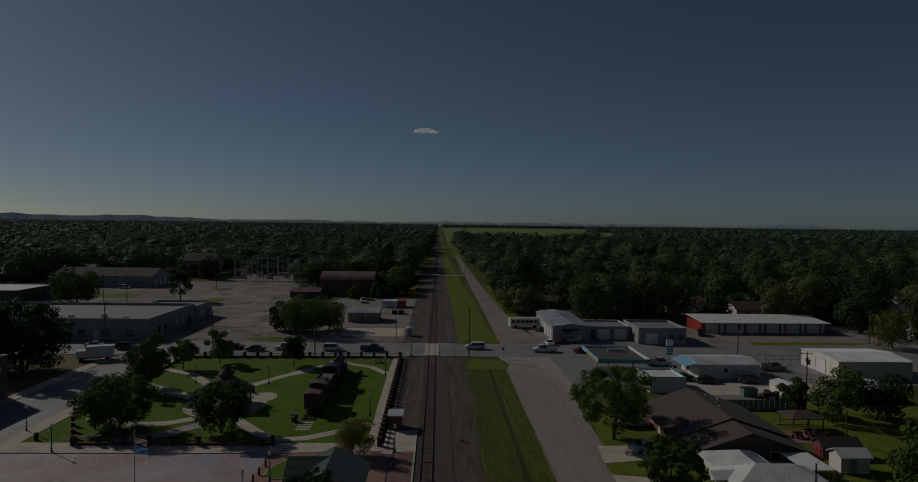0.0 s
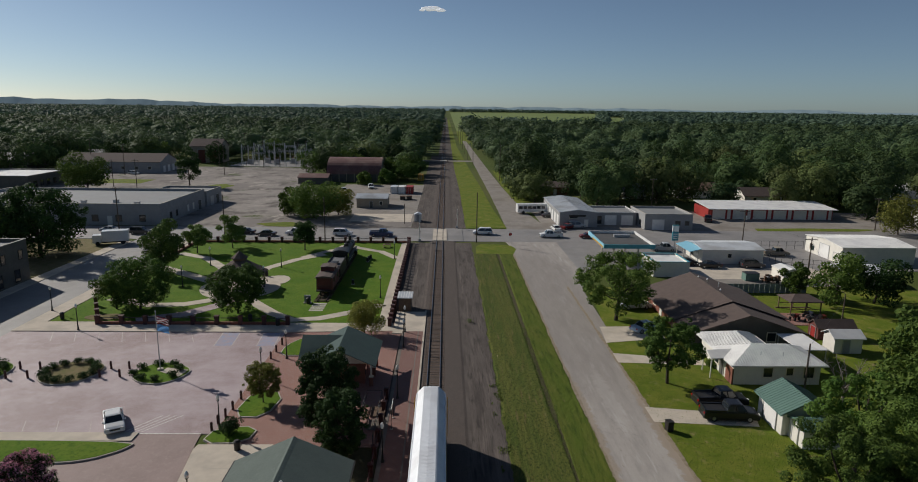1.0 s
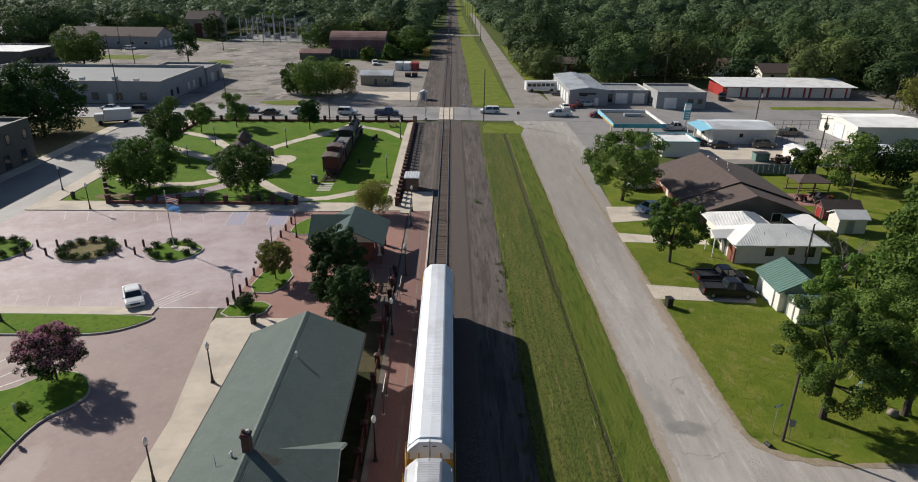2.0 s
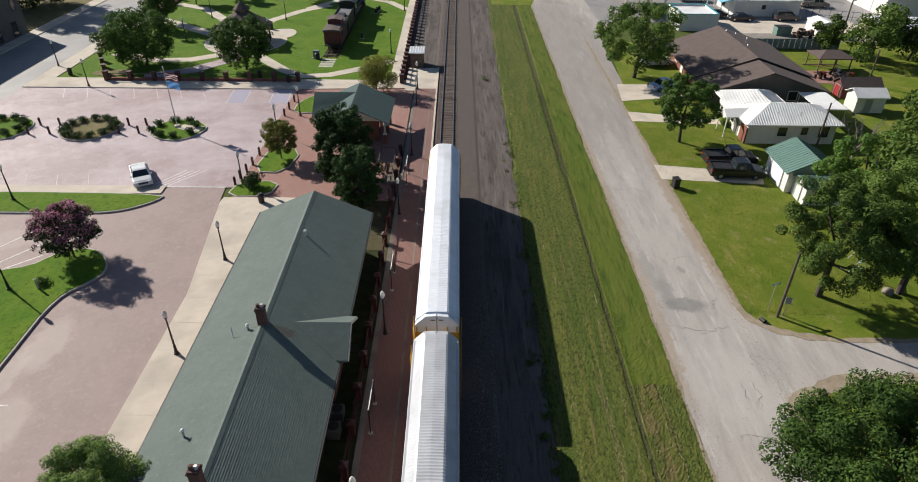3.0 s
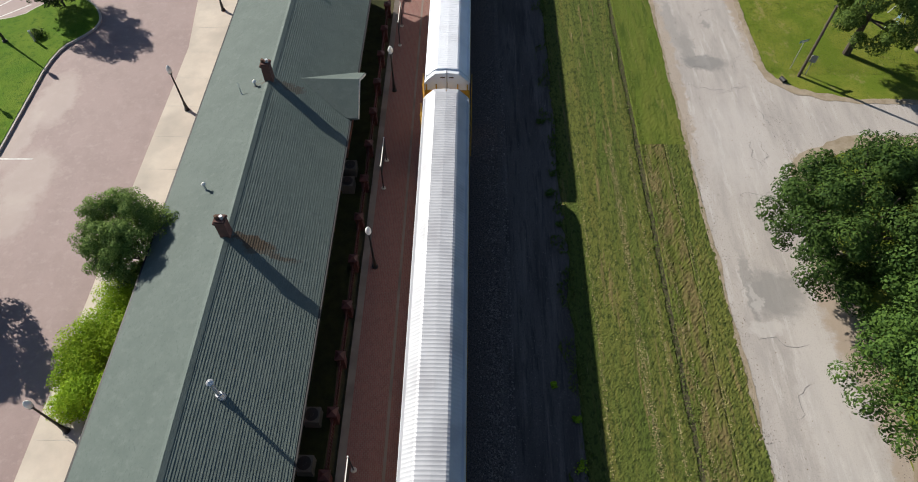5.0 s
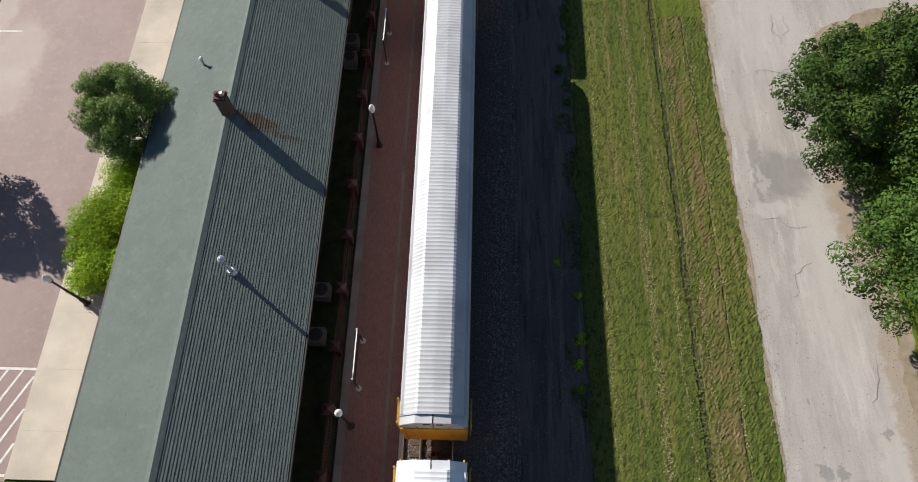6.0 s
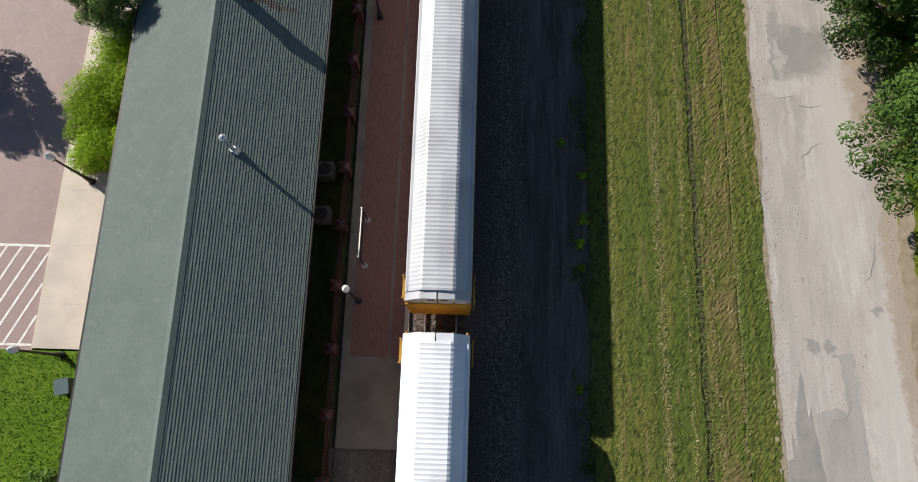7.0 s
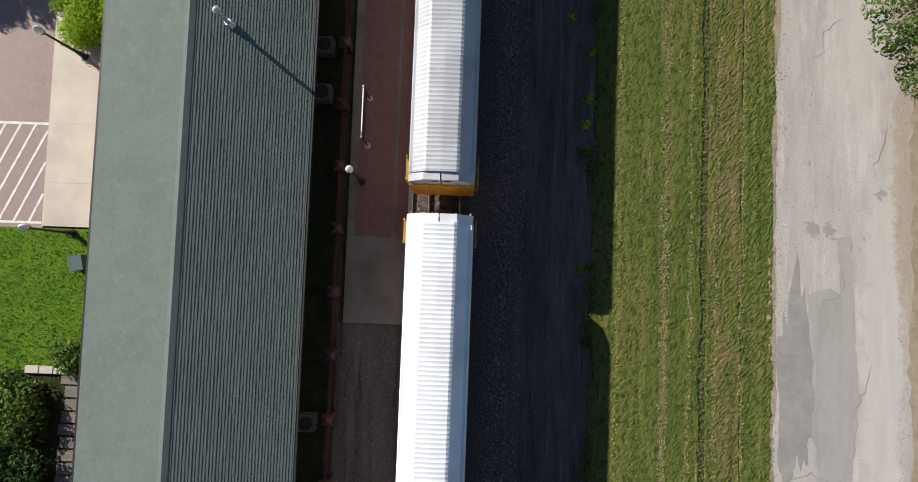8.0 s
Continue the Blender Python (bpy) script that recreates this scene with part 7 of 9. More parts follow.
qh = thing("arched_hall", "old hall with a rusty arched roof", "building")
bm = bmesh.new()
n = 16
ring = [(math.cos(math.pi * i / n), math.sin(math.pi * i / n)) for i in range(n + 1)]
for a, b in zip(ring[:-1], ring[1:]):
    v = [bm.verts.new(p) for p in ((-50, 281 - 10 * a[0], 3.2 + 6.4 * a[1]), (-50, 281 - 10 * b[0], 3.2 + 6.4 * b[1]), (-27, 281 - 10 * b[0], 3.2 + 6.4 * b[1]), (-27, 281 - 10 * a[0], 3.2 + 6.4 * a[1]))]
    w = [bm.verts.new((q.co.x, 281 + (q.co.y - 281) * 0.98, 3.0 + (q.co.z - 3.0) * 0.97)) for q in v]
    bm.faces.new(v)
    bm.faces.new(w[::-1])
part("arched_roof", bm, QUONSET, qh)
walls(qh, -50, 271.2, -27, 290.8, 3.4, DARK_WALL)
for x in (-49.8, -27.2):
    bm = bmesh.new()
    prism(bm, [(281 - 9.6 * a, 3.2 + 6.1 * b) for a, b in ring], x - 0.1, x + 0.1)
    for v in bm.verts:
        v.co.x, v.co.y = v.co.y, v.co.x
    part("end_wall", bm, TAN_WALL, qh)
for i in range(7):
    part("bay_post", shape(box, -48 + i * 3.2, 270.95, 0, 0.3, 0.3, 3.4), TAN_WALL, qh)
gable_building("lean_shed", "low rusty shed beside the arched hall", -60, 262, -48, 270.5, 2.6, 3.8, DARK_WALL, QUONSET, "x", 0.3, category="shed")

for x, y, m, lab in ((-18.9, 238, BARE_METAL, "grey-blue shipping container in the yard"), (-16.0, 238, WHITE_METAL, "white shipping container in the yard"), (-13.1, 238, RED_METAL, "red shipping container in the yard"), (-10.6, 280, YELLOW, "orange shipping container by the track")):
    c = thing("shipping_container", lab, "container", x, y, -0.09, group="containers")
    part("box_body", shape(box, 0, 0, 0.1, 2.44, 6.1, 2.5), m, c)
    for s in (-1, 1):
        bm = bmesh.new()
        for i in range(20):
            box(bm, s * 1.23, -2.9 + i * 0.3, 0.2, 0.05, 0.14, 2.25)
        part("side_ribs", bm, m, c)
    for s in (-1, 1):
        part("door_leaf", shape(box, s * 0.6, -3.07, 0.25, 1.1, 0.05, 2.2), m, c)
        part("lock_bar", shape(rod, (s * 0.35, -3.12, 0.25), (s * 0.35, -3.12, 2.4), 0.03, n=6), STEEL, c)
for x, y in ((-14.6, 220), (-12.4, 220.5)):
    c = thing("waste_skip", "low dark steel skip in the yard", "skip", x, y, 0, group="skips")
    part("body", shape(box, 0, 0, 0.05, 1.8, 2.4, 1.2), DARK_METAL, c)
    part("rim", shape(box, 0, 0, 1.22, 1.95, 2.5, 0.08), RUST, c)
kb = thing("signal_cabin", "small white equipment cabin by the crossing", "cabin", -7.6, 178.5, 0)
part("body", shape(box, 0, 0, 0, 1.9, 2.0, 2.0), WHITE_WALL, kb)
bm = bmesh.new()
prism(bm, [(-1.1, 2.0), (1.1, 2.0), (0, 2.55)], -1.15, 1.15)
part("roof", bm, BARE_METAL, kb)
part("door", shape(box, 0, -1.02, 0.1, 0.8, 0.06, 1.8), GREY_WALL, kb)

# substation
sub = thing("substation", "electric substation of grey steel lattice frames", "substation", -90, 350, 0)
rng = np.random.default_rng(21)
for i in range(7):
    for j in range(3):
        x, y = -16 + i * 5.6, -12 + j * 11
        h = rng.uniform(7, 12)
        bm = bmesh.new()
        for a in (-0.35, 0.35):
            for b in (-0.35, 0.35):
                rod(bm, (x + a, y + b, 0), (x + a * 0.4, y + b * 0.4, h), 0.07, n=4)
        for k in range(5):
            rod(bm, (x - 0.33, y - 0.3, h * k / 5), (x + 0.33, y - 0.3, h * (k + 0.8) / 5), 0.04, n=4)
        part("lattice_tower", bm, STEEL, sub)
        if i < 6:
            bm = bmesh.new()
            for dz in (0, 0.5):
                rod(bm, (x, y, h * 0.85 + dz), (x + 5.6, y, h * 0.85 + dz), 0.07, n=4)
            for k in range(4):
                rod(bm, (x + 1 + k * 1.2, y, h * 0.85 - 1.0), (x + 1 + k * 1.2, y, h * 0.85), 0.1, n=6)
            part("cross_beam", bm, STEEL, sub)
for i in range(5):
    tr = part("transformer", shape(box, -14 + i * 7, -4 + (i % 2) * 8, 0.2, 2.6, 2.0, 2.6), GREY_WALL, sub)
    for k in (-0.7, 0, 0.7):
        part("bushing", shape(rod, (-14 + i * 7 + k, -4 + (i % 2) * 8, 2.8), (-14 + i * 7 + k, -4 + (i % 2) * 8, 4.2), 0.14, 0.06, 8), BRICK_WALL, tr)
plate("substation_gravel", rect(-112, 334, -68, 372), ASPHALT, "gravelled substation yard", "ground", 0.04, 0.1)
sf = thing("chain_fence", "chain-link fence round the substation", "fence", -90, 333.5, 0)
for i in range(23):
    part("post", shape(rod, (-22 + i * 2, 0, -0.05), (-22 + i * 2, 0, 2.2), 0.05, n=6), STEEL, sf)
part("top_rail", shape(rod, (-22, 0, 2.15), (22, 0, 2.15), 0.035, n=6), STEEL, sf)


# ---- vehicles ----
SHAPES = {
    # length, width, bonnet height, roof height, cabin from/to along the length at the belt, roof from/to
    "sedan": (4.7, 1.82, 0.95, 1.45, 0.20, 0.80, 0.36, 0.64),
    "suv": (4.8, 1.92, 1.10, 1.80, 0.02, 0.76, 0.08, 0.62),
    "van": (5.0, 1.95, 1.05, 1.75, 0.02, 0.82, 0.07, 0.64),
    "pickup": (5.8, 2.0, 1.12, 1.88, 0.40, 0.78, 0.45, 0.67),
}


def car(kind, x, y, rz, paint, label, z=0.03):
    L, W, hb, hr, c0, c1, r0, r1 = SHAPES[kind]
    ob = thing("pickup_truck" if kind == "pickup" else "car", label, "pickup" if kind == "pickup" else "car", x, y, z, rz)
    a = lambda f: -L / 2 + L * f
    # side outline of the body up to the belt, lofted over the width with rounded flanks
    prof = [(a(0.0), 0.45), (a(0.0) + 0.04, hb * 0.86), (a(0.05), hb * 0.97), (a(c1), hb), (a(0.93), hb * 0.86), (a(1.0) - 0.05, hb * 0.72), (a(1.0), 0.50), (a(0.985), 0.26), (a(0.015), 0.28)]
    bm = bmesh.new()
    rows = []
    for yy, k in ((-W / 2, 0.90), (-W / 2 + 0.06, 0.97), (-W / 2 + 0.22, 1.0), (W / 2 - 0.22, 1.0), (W / 2 - 0.06, 0.97), (W / 2, 0.90)):
        rows.append([bm.verts.new((px * (0.965 + 0.035 * k if k < 1 else 1), yy, 0.26 + (pz - 0.26) * (k if pz > 0.6 else 1))) for px, pz in prof])
    for p, q in zip(rows[:-1], rows[1:]):
        for i in range(len(prof)):
            j = (i + 1) % len(prof)
            bm.faces.new((p[i], p[j], q[j], q[i]))
    bm.faces.new(rows[0])
    bm.faces.new(rows[-1][::-1])
    bmesh.ops.recalc_face_normals(bm, faces=bm.faces)
    bmesh.ops.bevel(bm, geom=[e for e in bm.edges if e.calc_face_angle(0) > 0.35], offset=0.07, segments=3, affect="EDGES", clamp_overlap=True)
    body = part("body", bm, paint, ob)
    # cabin: glass band under a painted roof
    def cabin(s0, s1, z0, z1, f0, f1, g0, g1, w0, w1):
        bm = bmesh.new()
        lo = [bm.verts.new((a(f), sy * w0 / 2, z0)) for f, sy in ((f0, -1), (f1, -1), (f1, 1), (f0, 1))]
        hi = [bm.verts.new((a(f), sy * w1 / 2, z1)) for f, sy in ((g0, -1), (g1, -1), (g1, 1), (g0, 1))]
        bm.faces.new(lo[::-1])
        bm.faces.new(hi)
        for i in range(4):
            j = (i + 1) % 4
            bm.faces.new((lo[i], lo[j], hi[j], hi[i]))
        return bm
    part("glasshouse", cabin(0, 0, hb * 0.95, hr - 0.06, c0, c1, r0 - 0.01, r1 + 0.01, W - 0.16, W - 0.46), GLASS, ob, "dark tinted windows")
    bm = cabin(0, 0, hr - 0.09, hr, r0 - 0.02, r1 + 0.025, r0 + 0.03, r1 - 0.03, W - 0.40, W - 0.60)
    bmesh.ops.bevel(bm, geom=bm.edges[:], offset=0.03, segments=2, affect="EDGES", clamp_overlap=True)
    part("roof", bm, paint, ob)
    for s in (-1, 1):
        for f, g in ((c0 + 0.005, r0 + 0.0), (c1 - 0.005, r1), ((c0 + c1) / 2, (r0 + r1) / 2)):
            bm = bmesh.new()
            rod(bm, (a(f), s * (W / 2 - 0.075), hb * 0.95), (a(g), s * (W / 2 - 0.22), hr - 0.06), 0.045, n=5)
            part("pillar", bm, paint, ob)
    if kind == "pickup":
        bm = bmesh.new()
        box(bm, a(0.20), 0, hb - 0.03, L * 0.36, W - 0.36, 0.06)
        part("cargo_bed", bm, DARK_METAL, ob, "dark open cargo bed")
        bm = bmesh.new()
        for s in (-1, 1):
            box(bm, a(0.20), s * (W / 2 - 0.10), hb - 0.02, L * 0.39, 0.14, 0.16)
        box(bm, a(0.012) + 0.05, 0, hb - 0.02, 0.1, W - 0.12, 0.16)
        part("bed_rail", bm, paint, ob)
    for s in (-1, 1):
        for f in (0.18, 0.81):
            w = part("wheel", shape(rod, (a(f), s * (W / 2 - 0.21), 0.34), (a(f), s * (W / 2 + 0.012), 0.34), 0.34, n=18), TYRE, ob)
            part("rim", shape(rod, (a(f), s * (W / 2), 0.34), (a(f), s * (W / 2 + 0.03), 0.34), 0.2, n=12), CHROME, w)
        part("headlight", shape(box, a(0.985), s * (W / 2 - 0.28), hb * 0.62, 0.12, 0.38, 0.16), LAMP_CLEAR, ob)
        part("tail_light", shape(box, a(0.008), s * (W / 2 - 0.2), hb * 0.66, 0.09, 0.26, 0.22), LAMP_RED, ob)
        part("mirror", shape(box, a(c1 - 0.06), s * (W / 2 + 0.06), hb * 0.98, 0.1, 0.2, 0.13), paint, ob)
    part("grille", shape(box, a(0.995), 0, hb * 0.48, 0.05, W * 0.5, 0.22), DARK_METAL, ob)
    for f in (0.003, 0.993):
        part("bumper", shape(box, a(f), 0, 0.32, 0.1, W * 0.9, 0.18), DARK_METAL if kind == "pickup" else paint, ob)
    return ob


car("sedan", -33.2, 60.1, -61, CAR_WHITE, "white sedan parked at the edge of the brick lot")
car("pickup", 30.2, 61.9, -4, CAR_BLACK, "black pickup truck on the concrete driveway", 0.04)
car("pickup", 30.6, 65.2, 3, CAR_BLACK, "black pickup truck parked on the lawn", 0.02)
car("sedan", 29.6, 88.8, 25, CAR_LIGHTBLUE, "pale blue sedan on a driveway", 0.04)
car("van", 31.2, 99.6, 8, CAR_SILVER, "silver van in the shade of a tree", 0.02)
car("sedan", -44.0, 156.0, 180, CAR_GREY, "dark sedan waiting on the street")
car("suv", -37.2, 157.6, 180, CAR_WHITE, "white sport utility car waiting on the street")
car("suv", -25.4, 157.0, 0, CAR_WHITE, "white sport utility car waiting at the crossing")
car("pickup", -15.8, 156.8, 0, CAR_BLUE, "dark blue pickup waiting at the crossing")
car("sedan", -49.8, 158.4, 180, CAR_GREY, "dark car on the street behind trees")
car("van", 9.6, 160.0, 180, CAR_WHITE, "white minivan crossing the railway")
car("pickup", 26.6, 157.0, 180, CAR_WHITE, "white pickup on the street")
car("suv", -75.2, 157.0, 0, CAR_GREY, "dark grey sport utility car by the warehouse")
car("sedan", -84.0, 159.5, 0, CAR_SILVER, "silver car behind the box truck")
car("sedan", 36.0, 156.2, 180, CAR_RED, "dark red sedan on the street")
car("sedan", 29.4, 166.0, 95, CAR_WHITE, "white car before the garage hall")
car("suv", 35.6, 170.0, 10, CAR_SILVER, "silver sport utility car by the garage hall", 0.03)
car("sedan", 33.0, 168.6, 40, CAR_RED, "dark red car by the garage hall", 0.03)
car("sedan", 31.0, 187.0, 5, CAR_GREY, "grey car beside the bus", 0.02)
car("pickup", 50.2, 142.6, 0, CAR_SILVER, "silver and dark pickup by the pole sign", 0.03)
car("sedan", 50.6, 129.4, 0, CAR_BLACK, "black sedan outside the shop", 0.03)
car("sedan", 54.6, 127.0, 180, CAR_BLACK, "black sedan beside the shop wall", 0.035)
car("suv", 63.6, 127.4, 0, CAR_GREY, "dark sport utility car beside the shop wall", 0.035)
car("pickup", 76.5, 182.0, 70, CAR_BLACK, "black utility truck by the storage building", 0.03)
car("pickup", 74.2, 138.6, 0, TAN_WALL, "tan and grey truck in the fenced yard", 0.03)
car("suv", -140.5, 292.0, 0, CAR_WHITE, "white car before the long shed", -0.06)
car("pickup", -37.6, 238.0, -80, CAR_WHITE, "white utility truck in the railway yard", 0.02)
car("pickup", -29.0, 250.0, -80, CAR_WHITE, "white utility truck in the railway yard", 0.02)
car("pickup", 43.5, 150.0, 175, CAR_GREY, "dark pickup under the fuel canopy", 0.03)

bt = thing("box_truck", "white box truck parked at the side street corner", "truck", -76.0, 145.0, 0.05, 200)
cab = part("cab", shape(box, 3.0, 0, 0.55, 1.8, 2.1, 1.75), CAR_WHITE, bt)
part("windscreen", shape(box, 3.72, 0, 1.35, 0.4, 1.9, 0.75), GLASS, cab)
part("box_body", shape(box, -0.7, 0, 0.8, 5.4, 2.35, 2.4), CAR_WHITE, bt)
part("chassis", shape(box, 0.2, 0, 0.45, 7.2, 1.2, 0.3), DARK_METAL, bt)
for u in (2.9, -2.2):
    for s in (-1, 1):
        part("wheel", shape(rod, (u, s * 0.75, 0.45), (u, s * 1.08, 0.45), 0.45, n=18), TYRE, bt)
bs = thing("bus", "white and black shuttle bus beside the garage hall", "bus", 26.6, 193.5, 0.02, 8)
part("body", shape(box, 0, 0, 0.5, 9.5, 2.5, 2.5), CAR_WHITE, bs)
for s in (-1, 1):
    for i in range(6):
        part("window", shape(box, -3.8 + i * 1.4, s * 1.24, 1.55, 1.2, 0.06, 0.9), GLASS, bs)
part("windscreen", shape(box, 4.72, 0, 1.4, 0.1, 2.2, 1.2), GLASS, bs)
for u in (-3, 3):
    for s in (-1, 1):
        part("wheel", shape(rod, (u, s * 0.9, 0.48), (u, s * 1.27, 0.48), 0.48, n=16), TYRE, bs)


# ---- lamps, posts, fences and platform things ----
def lamp_post(x, y, z=0.13, h=3.75, group="street lamps"):
    ob = thing("lamp_post", "black cast-iron lamp post with a white acorn globe", "street lamp", x, y, z, 0, group)
    bm = bmesh.new()
    rod(bm, (0, 0, -0.03), (0, 0, 0.12), 0.20, 0.17, 10)
    rod(bm, (0, 0, 0.12), (0, 0, 0.75), 0.13, 0.085, 10)
    part("base", bm, DARK_METAL, ob)
    part("shaft", shape(rod, (0, 0, 0.7), (0, 0, h - 0.55), 0.075, 0.05, 8), DARK_METAL, ob)
    part("collar", shape(rod, (0, 0, h - 0.58), (0, 0, h - 0.42), 0.06, 0.15, 10), DARK_METAL, ob)
    bm = bmesh.new()
    prof = ((0.11, -0.42), (0.165, -0.25), (0.17, -0.12), (0.135, 0.02), (0.08, 0.11), (0.025, 0.18))
    for (r0, z0), (r1, z1) in zip(prof[:-1], prof[1:]):
        rod(bm, (0, 0, h + z0), (0, 0, h + z1 + 0.002), r0, r1, 14)
    part("globe", bm, GLOBE, ob, "white acorn glass globe")
    return ob


first_lamp = lamp_post(-19.9, 45.3)
for x, y, z in ((-20.1, 77.6, 0.05), (-52.0, 87.6, 0.13), (-60.8, 96.3, 0.13), (-19.8, 33.65, 0.13), (-19.9, 22.0, 0.13), (-35.9, 40.9, 0.19), (-5.2, 35.85, 0.22), (-5.2, 20.55, 0.22), (-19.8, 10.5, 0.13), (-5.35, 4.6, 0.22), (-19.8, 1.5, 0.11), (-22.2, 58.9, 0.05), (-5.4, 81.3, 0.22), (-32.4, 124.2, 0.08), (-32.0, 110.3, 0.08), (-10.8, 104.3, 0.08), (-10.6, 132.3, 0.08), (-5.6, 87.3, 0.22), (-5.1, 66.0, 0.22), (-46.2, 110.0, 0.08), (-46.7, 125.2, 0.08), (-43.9, 55.3, 0.19), (-36.9, 36.2, 0.02), (-5.5, 53.0, 0.22), (-21.6, 71.6, 0.05)):
    copy_thing(first_lamp, pose(x, y, z))


def bollard(x, y, z):
    ob = thing("bollard", "dark maroon round-topped bollard on the brick lot", "bollard", x, y, z, 0, "bollards")
    bm = bmesh.new()
    rod(bm, (0, 0, -0.02), (0, 0, 0.92), 0.13, 0.13, 12)
    rod(bm, (0, 0, 0.92), (0, 0, 1.02), 0.13, 0.05, 12)
    part("post_body", bm, MAROON, ob)
    part("ring", shape(rod, (0, 0, 0.74), (0, 0, 0.80), 0.145, n=12), DARK_METAL, ob)
    return ob


b0 = bollard(-51.4, 74.0, 0.02)
for x, y in ((-48.9, 71.4), (-51.4, 71.3), (-49.0, 74.0), (-40.7, 71.7), (-40.6, 74.2), (-38.4, 71.8), (-38.4, 74.2), (-21.9, 82.5), (-22.0, 79.8), (-22.1, 77.5), (-22.3, 66.0), (-22.4, 63.5), (-22.6, 61.8), (-22.9, 60.4), (-23.0, 58.9)):
    copy_thing(b0, pose(x, y, 0.05 if x > -22.7 else 0.02))

fp = thing("flagpole", "white flagpole with two limp flags in a planting bed", "flagpole", -34.4, 73.6, 0.19)
part("footing", shape(rod, (0, 0, -0.05), (0, 0, 0.18), 0.4, 0.34, 16), CONCRETE, fp)
part("pole", shape(rod, (0, 0, 0.1), (0, 0, 7.35), 0.07, 0.04, 10), STEEL, fp)
part("finial", shape(ball, 0, 0, 7.42, 0.09), STEEL, fp)


def flag(z0, w, h, stripes):
    nx = 10
    def wave(i, v):
        u = i / nx
        return (0.06 + w * u * 0.92, 0.10 * math.sin(u * 7 + v), z0 - h * v / 7 - 0.35 * u * u)
    fl = None
    for v in range(7):
        bm = bmesh.new()
        a = [bm.verts.new(wave(i, v)) for i in range(nx + 1)]
        b = [bm.verts.new(wave(i, v + 1)) for i in range(nx + 1)]
        for i in range(nx):
            bm.faces.new((a[i], a[i + 1], b[i + 1], b[i]))
        bmesh.ops.solidify(bm, geom=bm.faces[:], thickness=0.012)
        ob = part("flag_stripe" if fl else "flag", bm, stripes[v], fl or fp, "light cloth flag hanging limply" if not fl else "")
        fl = fl or ob
    return fl


flag(6.75, 1.5, 0.85, [CLOTH_RED, CLOTH_WHITE] * 3 + [CLOTH_RED])
flag(5.75, 1.5, 0.85, [CLOTH_BLUE] * 7)

# platform fence of brick-capped posts and rails
fence = thing("platform_fence", "dark red rail fence with squat posts along the platform", "fence", -6.35, 0, 0.05)
bm = bmesh.new()
box(bm, 0, 0, 0, 0.42, 0.42, 1.15)
box(bm, 0, 0, 1.15, 0.54, 0.54, 0.10)
bmesh.ops.create_cone(bm, cap_ends=True, segments=4, radius1=0.36, radius2=0.05, depth=0.14, matrix=Matrix.Translation((0, 0, 1.32)) @ Matrix.Rotation(radians(45), 4, "Z"))
post_mesh = mesh_of("post", bm, MAROON)
bm = bmesh.new()
for z in (0.35, 0.95):
    box(bm, 0, 1.52, z, 0.07, 2.62, 0.09)
for k in range(16):
    box(bm, 0, 0.32 + k * 0.16, 0.40, 0.03, 0.03, 0.58)
rail_mesh = mesh_of("rail_panel", bm, MAROON)
for i in range(31):
    y = -25.3 + i * 3.05
    o = new("post", post_mesh)
    o.parent = fence
    o.matrix_basis = pose(0, y, -0.03)
    if i < 30 and not 26 < i < 29:
        o = new("rail_panel", rail_mesh)
        o.parent = fence
        o.matrix_basis = pose(0, y, -0.03)

# platform signs on two posts
def platform_sign(x, y0, y1, z=0.22):
    ob = thing("platform_sign", "narrow two-post platform sign with a white edge", "sign", x, 0, z, 0, "platform signs")
    for y in (y0, y1):
        p = part("post", shape(rod, (0, y, 0), (0, y, 2.1), 0.035, n=8), DARK_METAL, ob)
        part("foot", shape(rod, (0.0, y, -0.02), (0.0, y, 0.06), 0.16, 0.14, 12), KERB, p)
        part("cap", shape(ball, 0, y, 2.13, 0.06, sub=1), GLOBE, p)
    part("board", shape(box, 0, (y0 + y1) / 2, 1.25, 0.04, abs(y1 - y0) - 0.1, 0.82), DARK_METAL, ob)
    part("board_edge", shape(box, 0, (y0 + y1) / 2, 2.07, 0.05, abs(y1 - y0) - 0.1, 0.03), GLOBE, ob)
    return ob


platform_sign(-5.15, 6.4, 8.8)
platform_sign(-5.2, 26.6, 29.0)
platform_sign(-5.15, 41.0, 43.4)
platform_sign(-5.2, 59.0, 61.4)

# air-conditioning units behind the depot
def ac_unit(x, y):
    ob = thing("ac_unit", "grey air-conditioning unit on the ground behind the depot, darkened for shade", "air conditioner", x, y, 0.06, 0, "air conditioners")
    # dark wall colour on the pale grey housing stands in for eave shade
    part("housing", shape(box, 0, 0, 0, 0.8, 0.8, 0.8), DARK_WALL, ob)
    part("fan_guard", shape(rod, (0, 0, 0.8), (0, 0, 0.84), 0.34, n=18), DARK_METAL, ob)
    part("fan_hub", shape(rod, (0, 0, 0.84), (0, 0, 0.88), 0.12, n=10), DARK_METAL, ob)
    return ob


for x, y in ((-7.45, 8.9), (-7.45, 11.3), (-7.45, -7.3), (-7.45, 26.6), (-7.45, 28.0)):
    ac_unit(x, y)

